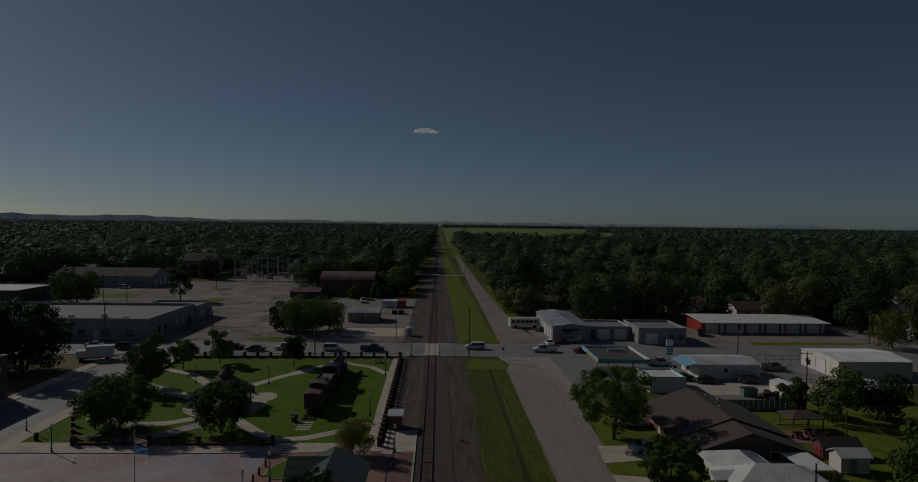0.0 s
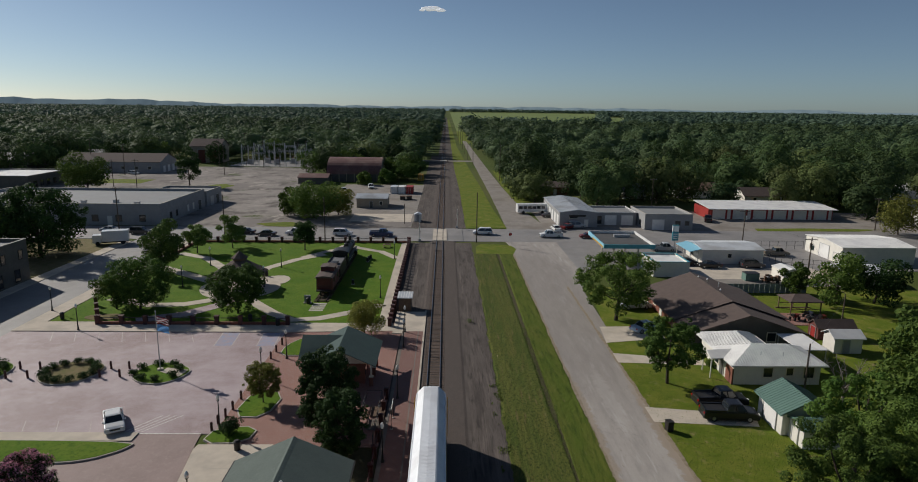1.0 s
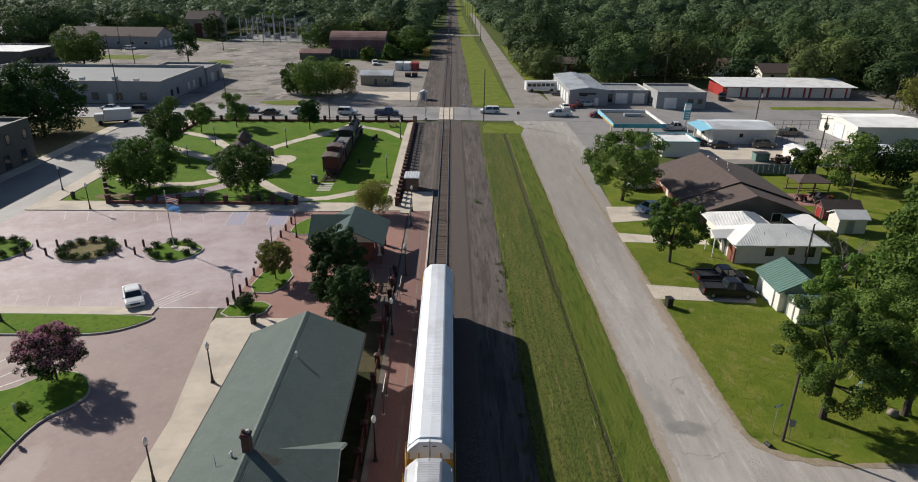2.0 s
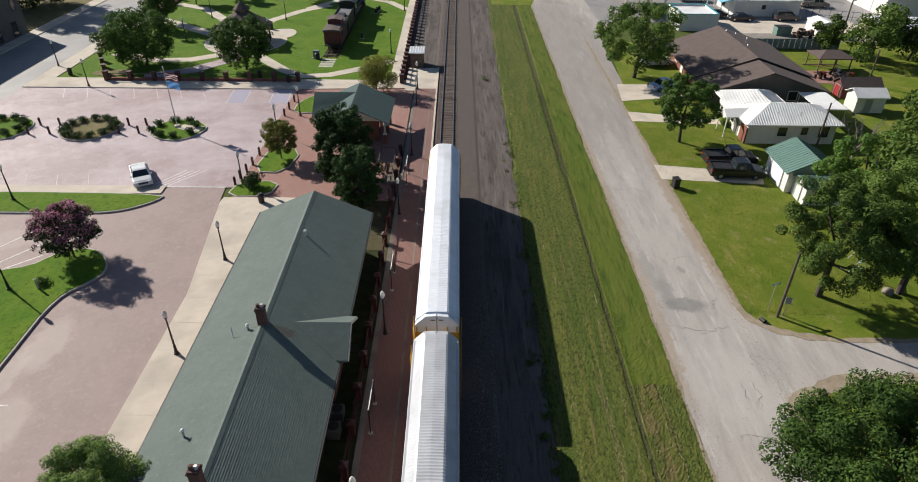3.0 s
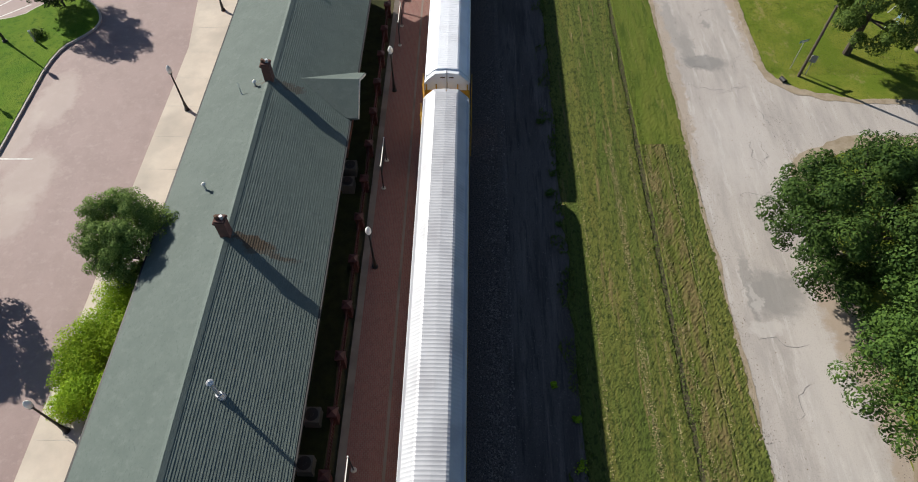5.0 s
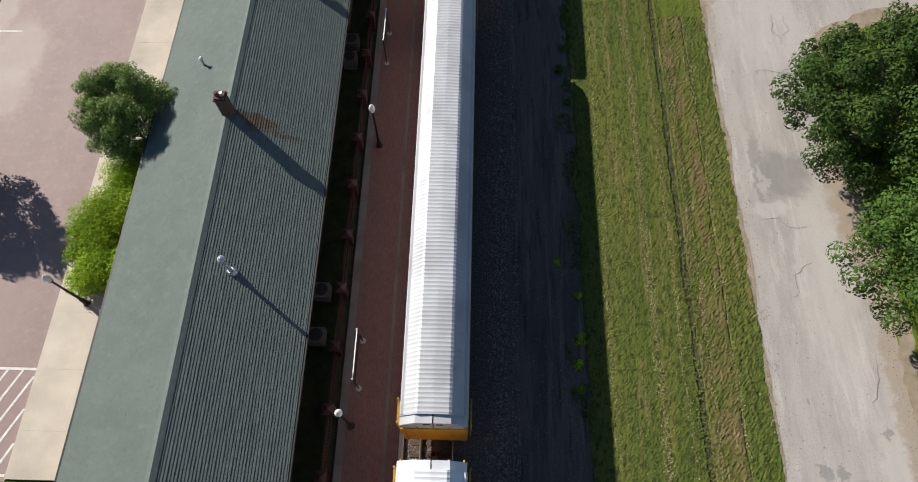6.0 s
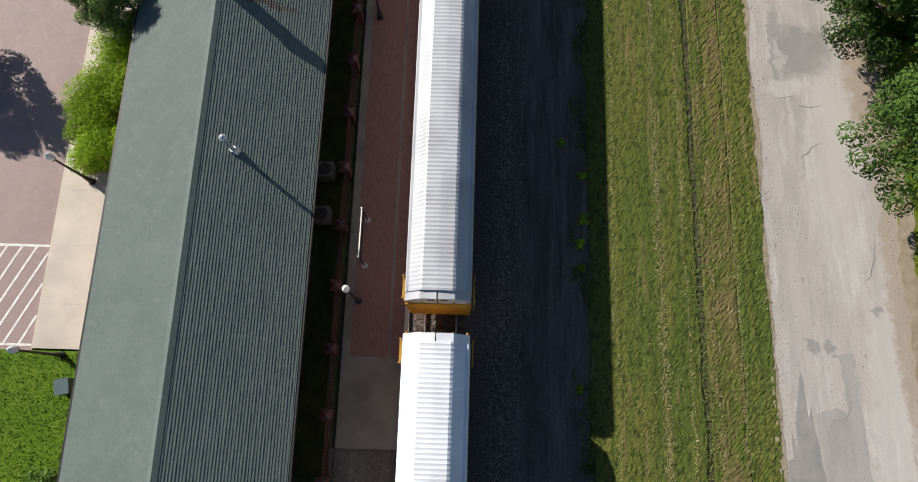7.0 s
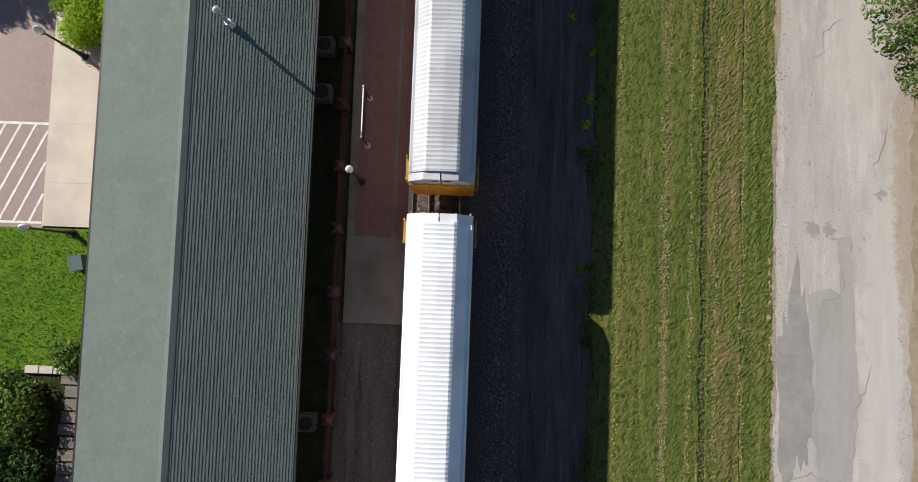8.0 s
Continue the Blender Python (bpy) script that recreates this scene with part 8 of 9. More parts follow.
tb = thing("utility_box", "pale green ground utility box on the lawn", "utility box", -19.1, 0.0, 0.11, 12)
part("cabinet", shape(box, 0, 0, 0, 0.62, 0.7, 0.75), mat("pale green cabinet paint", (0.10, 0.15, 0.15), (0.08, 0.12, 0.125), 2, 0.5), tb)
part("lid", shape(box, 0, 0, 0.75, 0.68, 0.76, 0.06), mat("dull cabinet lid", (0.085, 0.125, 0.125), (0.07, 0.105, 0.105), 2, 0.8, spec=0.2), tb)
for x, y, z in ((-19.3, 55.2, 0.13), (-24.4, 90.0, 0.13), (-57.0, 92.4, 0.13), (-29.0, 92.0, 0.13), (-22.2, 100.8, 0.08), (-33.5, 117.5, 0.08), (-36, 122, 0.08)):
    c = thing("litter_bin", "black round litter bin on paving", "litter bin", x, y, z, 0, "litter bins")
    part("drum", shape(rod, (0, 0, 0), (0, 0, 0.85), 0.28, 0.32, 14), DARK_METAL, c)
    part("lid", shape(rod, (0, 0, 0.85), (0, 0, 1.02), 0.34, 0.18, 14), DARK_METAL, c)
wb2 = thing("wheelie_bin", "dark wheeled refuse bin at the driveway mouth", "refuse bin", 22.9, 59.2, 0.02, 10)
part("bin_body", shape(box, 0, 0, 0.05, 0.6, 0.7, 0.95), DARK_METAL, wb2)
part("lid", shape(box, 0, 0, 1.0, 0.66, 0.78, 0.08), DARK_METAL, wb2)
gp = thing("marker_post", "short pale green marker post on the grass island", "marker post", -33.6, 41.0, 0.19)
part("post", shape(rod, (0, 0, -0.02), (0, 0, 0.85), 0.09, n=10), STEEL, gp)
part("cap", shape(ball, 0, 0, 0.88, 0.11, sub=1), GLOBE, gp)

# small platform shed
sh = thing("platform_shed", "small dark shed with a ribbed metal roof", "shed", -6.2, 98.4, 0.1)
part("body", shape(box, 0, 0, -0.1, 1.9, 3.0, 2.3), TIMBER, sh)
part("roof", shape(box, 0, 0, 2.2, 2.4, 3.6, 0.1), BARE_METAL, sh)
for i in range(6):
    part("roof_rib", shape(box, -1.0 + i * 0.4, 0, 2.3, 0.12, 3.6, 0.05), WHITE_METAL, sh)

# ramp rails near the depot gable
rr = thing("ramp_railing", "dark metal hand rails round the platform ramp", "railing", 0, 0, 0.05)
for x in (-8.5, -6.8):
    for k in range(5):
        part("post", shape(rod, (x, 56.5 + k * 2.4, 0), (x, 56.5 + k * 2.4, 1.0), 0.03, n=6), DARK_METAL, rr)
    for z in (0.5, 1.0):
        part("rail", shape(rod, (x, 56.5, z), (x, 66.1, z), 0.028, n=6), DARK_METAL, rr)
for y in (61.5, 66.1):
    part("rail", shape(rod, (-8.5, y, 1.0), (-6.8, y, 1.0), 0.028, n=6), DARK_METAL, rr)
plate("ramp", rect(-8.6, 56.2, -6.7, 66.2), BRICK_PLAZA, "red brick ramp beside the platform", "ramp", 0.09, 0.2)

# slatted timber decks on the ramp
for y0, y1, m, label in ((58.9, 61.2, OLD_BOARD, "short slatted timber deck of pale boards on the ramp"), (61.7, 64.0, TIMBER, "short slatted timber deck of brown boards on the ramp")):
    dk = thing("ramp_deck", label, "deck", -6.95, (y0 + y1) / 2, 0.09, group="ramp decks")
    for i in range(9):
        part("slat", shape(box, -0.64 + i * 0.16, 0, 0.10, 0.12, y1 - y0, 0.04), m, dk)
    for q in (-0.9, 0.9):
        part("bearer", shape(box, 0, q, 0.0, 1.45, 0.1, 0.10), m, dk)
    for x in (-0.76, 0.76):
        part("side_rail", shape(box, x, 0, 0.1, 0.06, y1 - y0, 0.28), m, dk)

# ---- park ----
plate("park_lawn", rect(-58.4, 91.2, -8.8, 148.4), PARK_GRASS, "bright mown park lawn", "grass", 0.06, 0.3)


def path_strip(pts, w, label, m=None, z=0.085):
    left, right = [], []
    for i, p in enumerate(pts):
        a = Vector(pts[max(0, i - 1)])
        b = Vector(pts[min(len(pts) - 1, i + 1)])
        d = (b - a).normalized()
        left.append((p[0] - d.y * w / 2, p[1] + d.x * w / 2))
        right.append((p[0] + d.y * w / 2, p[1] - d.x * w / 2))
    plate("park_path", right + left[::-1], m or CONCRETE, label, "path", z, 0.2)


path_strip([(-9.0, 88), (-9.2, 104), (-9.4, 132), (-9.3, 148.3)], 1.6, "pale concrete path along the park fence")
path_strip([(-10.0, 100.5), (-14, 96.8), (-19, 93.4), (-23, 92.6), (-26.5, 95.6), (-30.5, 100.5), (-34, 105)], 1.9, "curving concrete path through the park lawn")
path_strip([(-10.2, 133), (-14, 139), (-20.5, 143.4), (-24, 144.5)], 1.7, "concrete path by the street wall", None, 0.087)
path_strip([(-26, 136), (-31, 131), (-35, 124), (-37, 116)], 2.0, "concrete path to the gazebo", None, 0.089)
path_strip([(-20, 144.5), (-26, 139), (-30, 133)], 1.7, "concrete path across the lawn", None, 0.091)
path_strip([(-36, 104), (-42, 100), (-47, 99.5), (-55, 103)], 2.2, "concrete path beneath the trees", None, 0.093)
path_strip([(-40, 112), (-48, 118), (-56, 124)], 2.4, "concrete path to the side street", None, 0.095)
path_strip([(-38, 116), (-44, 124), (-50, 132), (-57, 136)], 2.0, "concrete path to the park corner", None, 0.097)
path_strip([(-46, 92), (-40, 95), (-36, 100), (-35.5, 104)], 2.6, "brick path through the park", BRICK_LOT, 0.099)
plate("gazebo_terrace", blotch(-35.9, 110.0, 7.0, 7.0, 24, 0.08), CONCRETE, "round concrete terrace under the gazebo", "terrace", 0.105, 0.2)
plate("gazebo_terrace", blotch(-31.5, 115.0, 3.2, 3.0, 20, 0.2, 4), CONCRETE, "concrete terrace beside the gazebo", "terrace", 0.108, 0.2)
plate("planting_bed", blotch(-51.5, 93.5, 3.0, 1.3, 20, 0.4, 5), DRY, "bare planting bed at the park corner", "planting bed", 0.1, 0.1)

gb = thing("park_gazebo", "octagonal park gazebo with a two-tier dark roof", "gazebo", -36.0, 110.2, 0.105)
gb.scale = (1.08, 1.08, 1.04)
N8 = 8
ang = [2 * math.pi * (i + 0.5) / N8 for i in range(N8)]
for i in range(N8):
    a0, a1 = ang[i], ang[(i + 1) % N8]
    for r0, z0, r1, z1, nm in ((4.4, 2.6, 1.0, 4.7, "roof_panel"), (1.3, 5.1, 0.05, 6.2, "cupola_panel")):
        bm = bmesh.new()
        v = [(r0 * math.cos(a0), r0 * math.sin(a0), z0), (r0 * math.cos(a1), r0 * math.sin(a1), z0), (r1 * math.cos(a1), r1 * math.sin(a1), z1), (r1 * math.cos(a0), r1 * math.sin(a0), z1)]
        t = [bm.verts.new((x, y, z + 0.08)) for x, y, z in v]
        l = [bm.verts.new((x, y, z - 0.05)) for x, y, z in v]
        bm.faces.new(t)
        bm.faces.new(l[::-1])
        for k in range(4):
            bm.faces.new((t[k], l[k], l[(k + 1) % 4], t[(k + 1) % 4]))
        part(nm, bm, BROWN_ROOF, gb)
    part("post", shape(box, 3.7 * math.cos(a0), 3.7 * math.sin(a0), 0, 0.2, 0.2, 2.75, a0), TIMBER, gb)
    part("cupola_post", shape(box, 1.0 * math.cos(a0), 1.0 * math.sin(a0), 4.5, 0.12, 0.12, 0.7, a0), TIMBER, gb)
    part("railing", shape(rod, (3.7 * math.cos(a0), 3.7 * math.sin(a0), 0.9), (3.7 * math.cos(a1), 3.7 * math.sin(a1), 0.9), 0.05, n=6), TIMBER, gb)


def pillar_wall(name, label, pts, gap, low=True, z=0.06):
    """Square brick pillars with caps, joined by a low wall and a rail."""
    ob = thing(name, label, "wall", 0, 0, z)
    bm = bmesh.new()
    box(bm, 0, 0, -0.02, 0.55, 0.55, 1.25)
    box(bm, 0, 0, 1.23, 0.68, 0.68, 0.12)
    pm = mesh_of("pillar", bm, MAROON)
    for (x0, y0), (x1, y1) in zip(pts[:-1], pts[1:]):
        L = math.hypot(x1 - x0, y1 - y0)
        n = max(1, round(L / gap))
        rz = math.atan2(y1 - y0, x1 - x0)
        for i in range(n + 1):
            o = new("pillar", pm)
            o.parent = ob
            o.matrix_basis = pose(x0 + (x1 - x0) * i / n, y0 + (y1 - y0) * i / n, 0, 0, 0, math.degrees(rz))
        if low:
            part("low_wall", shape(box, (x0 + x1) / 2, (y0 + y1) / 2, -0.02, L, 0.3, 0.42, rz), BRICK_WALL, ob)
            part("rail", shape(box, (x0 + x1) / 2, (y0 + y1) / 2, 0.95, L, 0.08, 0.08, rz), DARK_METAL, ob)
    return ob


pillar_wall("street_wall", "brick pillar wall between park and street", [(-56, 147.8), (-8.6, 148.8)], 3.05)
pillar_wall("track_wall", "close-set brick pillars between park and railway", [(-8.3, 148.5), (-8.0, 90.0)], 2.1)
pillar_wall("park_wall", "brick pillar wall along the park's lot side", [(-50.6, 90.2), (-23.0, 90.3)], 3.4, True, 0.13)
pillar_wall("corner_wall", "brick pillars at the park corner", [(-50.6, 90.2), (-55.5, 99.0)], 3.2, False, 0.13)
pillar_wall("side_wall", "brick pillars along the side street", [(-57.8, 128), (-57.8, 147)], 4.0, True, 0.06)


def steam_train():
    x = -20.3
    tr = thing("display_track", "short display track under the old engine", "rail track", x, 0, 0.06)
    for s in (-0.75, 0.75):
        part("rail", shape(box, s, 120, 0.1, 0.07, 37, 0.14), RAIL, tr)
    for i in range(48):
        part("tie", shape(box, 0, 102 + i * 0.76, -0.02, 2.5, 0.22, 0.14), TIE, tr)
    # caboose
    cb = thing("caboose", "faded red wooden caboose with a dark roof on display", "railway wagon", x, 108.4, 0.3)
    part("body", shape(box, 0, 0, 0.9, 2.7, 6.6, 2.2), CABOOSE_RED, cb)
    part("roof", shape(prism, [(-1.55, 3.08), (1.55, 3.08), (1.2, 3.3), (0, 3.45), (-1.2, 3.3)], -4.1, 4.1), BROWN_ROOF, cb)
    part("cupola", shape(box, 0, 0.8, 3.3, 2.2, 2.4, 0.8), CABOOSE_RED, cb)
    part("cupola_roof", shape(prism, [(-1.3, 4.08), (1.3, 4.08), (0, 4.28)], -0.6, 2.2), BROWN_ROOF, cb)
    part("platform", shape(box, 0, 0, 0.75, 2.6, 8.2, 0.16), BLACK_PAINT, cb)
    for e in (-1, 1):
        part("end_rail", shape(box, 0, e * 4.05, 1.7, 2.4, 0.05, 0.06), BLACK_PAINT, cb)
        for s in (-1.2, 1.2):
            part("end_post", shape(rod, (s, e * 4.05, 0.8), (s, e * 4.05, 3.1), 0.04, n=6), BLACK_PAINT, cb)
        for s in (-1, 1):
            for q in (-0.7, 0.7):
                part("wheel", shape(rod, (s * 0.70, e * 2.5 + q, 0.34), (s * 0.82, e * 2.5 + q, 0.34), 0.42, n=16), BLACK_PAINT, cb)
    for s in (-1, 1):
        for y in (-1.8, 1.8):
            part("window", shape(box, s * 1.36, y, 1.9, 0.05, 0.7, 0.8), GLASS, cb)
    # tender
    td = thing("tender", "black coal tender behind the display engine", "railway wagon", x, 117.0, 0.3)
    part("tank", shape(box, 0, 0, 0.9, 2.7, 7.2, 1.9), BLACK_PAINT, td)
    part("deck", shape(box, 0, 0, 2.8, 2.5, 7.0, 0.06), mat("dusty tender deck", (0.16, 0.16, 0.17), (0.11, 0.11, 0.115), 1, 0.8), td)
    for s in (-1.3, 1.3):
        part("coping", shape(box, s, 0, 2.75, 0.08, 7.2, 0.35), BLACK_PAINT, td)
    part("hatch", shape(box, 0, -1.6, 2.86, 1.2, 1.6, 0.35), BLACK_PAINT, td)
    for e in (-2.2, 2.2):
        for s in (-1, 1):
            for q in (-0.8, 0.8):
                part("wheel", shape(rod, (s * 0.7, e + q, 0.34), (s * 0.82, e + q, 0.34), 0.42, n=16), BLACK_PAINT, td)
    # engine
    en = thing("steam_locomotive", "black steam locomotive on display in the park", "locomotive", x, 128.6, 0.3)
    part("boiler", shape(rod, (0, -4.6, 2.35), (0, 6.2, 2.35), 0.98, 0.86, 24), BLACK_PAINT, en)
    part("smokebox", shape(rod, (0, 5.2, 2.35), (0, 7.3, 2.35), 0.95, n=24), BLACK_PAINT, en)
    part("smokebox_door", shape(rod, (0, 7.28, 2.35), (0, 7.5, 2.35), 0.75, 0.55, 20), DARK_METAL, en)
    part("headlamp", shape(rod, (0, 7.2, 3.55), (0, 7.6, 3.55), 0.2, n=12), LAMP_CLEAR, en)
    st = part("chimney", shape(rod, (0, 6.2, 3.1), (0, 6.2, 4.2), 0.28, 0.34, 14), BLACK_PAINT, en)
    for y, r in ((3.6, 0.45), (0.8, 0.5), (-1.6, 0.3)):
        bm = bmesh.new()
        rod(bm, (0, y, 2.9), (0, y, 3.55), r, r * 0.95, 16)
        ball(bm, 0, y, 3.52, r * 0.95, 1, 1, 0.6)
        part("dome", bm, BLACK_PAINT, en)
    part("cab", shape(box, 0, -5.6, 1.2, 2.8, 2.4, 2.3), BLACK_PAINT, en)
    n = 10
    part("cab_roof", shape(prism, [(1.7 * math.cos(math.pi * i / n), 3.45 + 0.62 * math.sin(math.pi * i / n)) for i in range(n + 1)], -7.4, -4.2), BLACK_PAINT, en)
    for s in (-1, 1):
        part("cab_window", shape(box, s * 1.41, -5.6, 2.3, 0.04, 1.2, 0.8), GLASS, en)
        part("running_board", shape(box, s * 1.2, 1.2, 1.75, 0.55, 11.0, 0.07), BLACK_PAINT, en)
        part("cylinder", shape(rod, (s * 1.15, 5.4, 0.85), (s * 1.15, 6.9, 0.85), 0.38, n=16), BLACK_PAINT, en)
        part("side_rod", shape(box, s * 0.98, 0.6, 0.62, 0.08, 6.4, 0.14), STEEL, en)
        for q in (-3.2, -1.3, 0.6, 2.5):
            part("driving_wheel", shape(rod, (s * 0.72, q, 0.70), (s * 0.88, q, 0.70), 0.78, n=24), BLACK_PAINT, en)
        part("pilot_wheel", shape(rod, (s * 0.72, 5.6, 0.40), (s * 0.86, 5.6, 0.40), 0.44, n=16), BLACK_PAINT, en)
    part("frame", shape(box, 0, 0.6, 0.75, 1.2, 13.4, 0.6), BLACK_PAINT, en)
    bm = bmesh.new()
    prism(bm, [(-1.3, 0.05), (1.3, 0.05), (0.9, 0.9), (-0.9, 0.9)], 7.3, 7.9)
    part("pilot", bm, BLACK_PAINT, en, "sloped pilot beam")


steam_train()
for x, y in ((-16.0, 129.6), (-15.6, 132.2), (-15.9, 131.0), (-16.6, 112.5)):
    c = thing("memorial_post", "short dark stone marker on the lawn", "marker", x, y, 0.06, 0, "stone markers")
    part("stone", shape(box, 0, 0, -0.02, 0.4, 0.3, 0.95), DARK_METAL, c)
    part("plinth", shape(box, 0, 0, -0.02, 0.6, 0.5, 0.12), KERB, c)
ms = thing("memorial_stone", "grey memorial stone at the lawn path", "memorial", -22.4, 101.2, 0.06)
part("stone", shape(box, 0, 0, 0.1, 1.0, 0.3, 1.2), GREY_WALL, ms)
part("plinth", shape(box, 0, 0, -0.02, 1.3, 0.6, 0.14), KERB, ms)
for i in range(4):
    plate("stepping_slab", rect(-21.4, 97.0 + i * 1.1, -19.2, 97.7 + i * 1.1), KERB, "concrete stepping slab on the lawn", "slab", 0.075, 0.05)
pt = thing("picnic_table", "dark picnic table by the park path", "picnic table", -13.2, 143.6, 0.06, 10)
part("tabletop", shape(box, 0, 0, 0.70, 1.8, 0.75, 0.06), TIMBER, pt)
for s in (-0.75, 0.75):
    part("bench", shape(box, 0, s, 0.42, 1.8, 0.26, 0.05), TIMBER, pt)
    part("leg", shape(box, s, 0, -0.02, 0.08, 1.5, 0.46), TIMBER, pt)
    part("upright", shape(box, s, 0, 0.4, 0.08, 0.5, 0.31), TIMBER, pt)

# ---- poles, crossing signals, small signs ----
def utility_pole(x, y, h, arms=1, label="wooden utility pole with a cross arm", rz=0, lamp=False):
    ob = thing("utility_pole", label, "utility pole", x, y, 0, rz, "utility poles")
    part("pole", shape(rod, (0, 0, -0.1), (0, 0, h), 0.15 if h > 8 else 0.12, 0.10 if h > 8 else 0.09, 8), POLE_WOOD, ob)
    for k in range(arms):
        arm = part("cross_arm", shape(box, 0, 0.12, h - 0.5 - k * 0.9, 2.4, 0.1, 0.12), POLE_WOOD, ob)
        for u in (-1.0, -0.4, 0.4, 1.0):
            part("insulator", shape(rod, (u, 0.12, h - 0.39 - k * 0.9), (u, 0.12, h - 0.2 - k * 0.9), 0.05, 0.03, 6), STEEL, arm)
    if lamp:
        part("transformer", shape(rod, (0.35, 0, h - 2.4), (0.35, 0, h - 1.5), 0.24, n=12), STEEL, ob)
    return ob


for x, y, h, arms, lamp in ((7.6, 150.2, 12.0, 0, False), (-52.2, 150.2, 10.8, 0, False), (-28.5, 150.0, 10.6, 0, False), (24.95, 38.3, 6.0, 0, False), (71.8, 149.8, 8.6, 1, True), (67.9, 114.6, 9.0, 1, True), (-77.0, 150.4, 12.5, 1, False), (60.0, 90.9, 5.2, 0, False), (-11.1, 174.0, 5.5, 0, False), (42.2, 68.9, 5.7, 0, False), (-127.2, 247.5, 10.3, 1, False), (-99.6, 291.2, 14.0, 1, False), (-76.6, 466, 24, 0, False), (-70, 470, 18, 0, False), (-66.1, 306.9, 15, 1, False), (-91.1, 324.2, 16, 1, False), (23.7, 278.7, 16, 1, False), (13.6, 392, 15, 1, False), (13.2, 440, 15, 1, False), (12.8, 490, 15, 1, False), (12.4, 540, 15, 1, False), (11.8, 600, 15, 1, False), (-14.4, 298, 11.8, 1, False), (117.9, 170.2, 9, 1, False), (66.5, 203, 10.1, 1, False), (-166, 305, 15, 1, False), (-80, 351, 12, 1, False), (-110, 230, 12, 1, False), (-142, 287, 14, 1, False), (-115, 330, 18, 0, False), (-104, 338, 17, 1, False), (-84, 328, 12, 1, False), (15.0, 350, 15, 1, False)):
    utility_pole(x, y, h, arms, "wooden utility pole with a cross arm" if arms else "plain tall wooden pole", 0, lamp)


def wire(a, b, sag, label):
    bm = bmesh.new()
    a, b = Vector(a), Vector(b)
    pts = [a.lerp(b, i / 10) - Vector((0, 0, sag * 4 * (i / 10) * (1 - i / 10))) for i in range(11)]
    rings = []
    side = (b - a).cross(Vector((0, 0, 1))).normalized() * 0.015
    for p in pts:
        rings.append([bm.verts.new(p + side), bm.verts.new(p - side * 0.5 + Vector((0, 0, 0.013))), bm.verts.new(p - side * 0.5 - Vector((0, 0, 0.013)))])
    for r0, r1 in zip(rings[:-1], rings[1:]):
        for k in range(3):
            bm.faces.new((r0[k], r0[(k + 1) % 3], r1[(k + 1) % 3], r1[k]))
    bm.faces.new(rings[0][::-1])
    bm.faces.new(rings[-1])
    solid("overhead_wire", bm, DARK_METAL, label, "wire")


wire((71.8, 149.8, 8.2), (67.9, 114.6, 8.6), 0.8, "thin overhead wire between two poles")
wire((67.9, 114.6, 8.6), (60.0, 90.9, 5.0), 0.6, "thin overhead wire between two poles")
wire((60.0, 90.9, 5.0), (42.2, 68.9, 5.5), 0.6, "thin overhead service wire over gardens")
wire((24.95, 38.3, 5.9), (42.2, 68.9, 5.5), 0.5, "thin overhead service wire to the house")


def crossing_signal(x, y, rz):
    ob = thing("crossing_signal", "railway crossing signal with cross boards and lamps", "crossing signal", x, y, 0.1, rz)
    part("mast", shape(rod, (0, 0, -0.1), (0, 0, 3.6), 0.06, n=8), STEEL, ob)
    bm = bmesh.new()
    for s in (-1, 1):
        vs = box(bm, 0, -0.08, 0, 1.2, 0.03, 0.2)
        bmesh.ops.rotate(bm, verts=vs, cent=(0, -0.08, 0.1), matrix=Matrix.Rotation(s * 0.8, 3, "Y"))
        bmesh.ops.translate(bm, verts=vs, vec=(0, 0, 3.05))
    part("cross_boards", bm, GLOBE, ob)
    for s in (-0.4, 0.4):
        h = part("lamp_disc", shape(rod, (s, -0.06, 2.3), (s, -0.12, 2.3), 0.25, n=14), DARK_METAL, ob)
        part("lens", shape(rod, (s, -0.12, 2.3), (s, -0.16, 2.3), 0.12, n=10), LAMP_RED, h)
    part("base", shape(box, 0, 0, -0.1, 0.6, 0.6, 0.7), STEEL, ob)
    part("gate_arm", shape(box, 0.4, 0.1, 0.9, 0.12, 0.1, 4.2), GLOBE, ob)


crossing_signal(-6.0, 150.6, 90)
crossing_signal(3.2, 167.6, -90)
ss = thing("stop_sign", "red stop sign on a post at the road mouth", "road sign", 15.6, 149.3, 0)
part("post", shape(rod, (0, 0, -0.1), (0, 0, 2.4), 0.035, n=6), STEEL, ss)
part("plate", shape(rod, (0, 0.02, 2.2), (0, 0.05, 2.2), 0.4, n=8), LAMP_RED, ss)
fx = bpy.data.curves.new("lettering", "FONT")
fx.body, fx.size, fx.align_x = "STOP", 0.26, "CENTER"
lt = new("lettering", fx)
lt.data.materials.append(GLOBE)
lt.parent = ss
lt.matrix_basis = pose(0, 0.056, 2.12, 90, 0, 180)
nb = thing("street_name_sign", "small green street name sign on a post", "road sign", 24.55, 39.15, 0, 20)
part("post", shape(rod, (0, 0, -0.1), (0, 0, 2.6), 0.03, n=6), STEEL, nb)
part("name_plate", shape(box, 0, 0, 2.4, 0.8, 0.03, 0.2), ROOF_GREEN, nb)
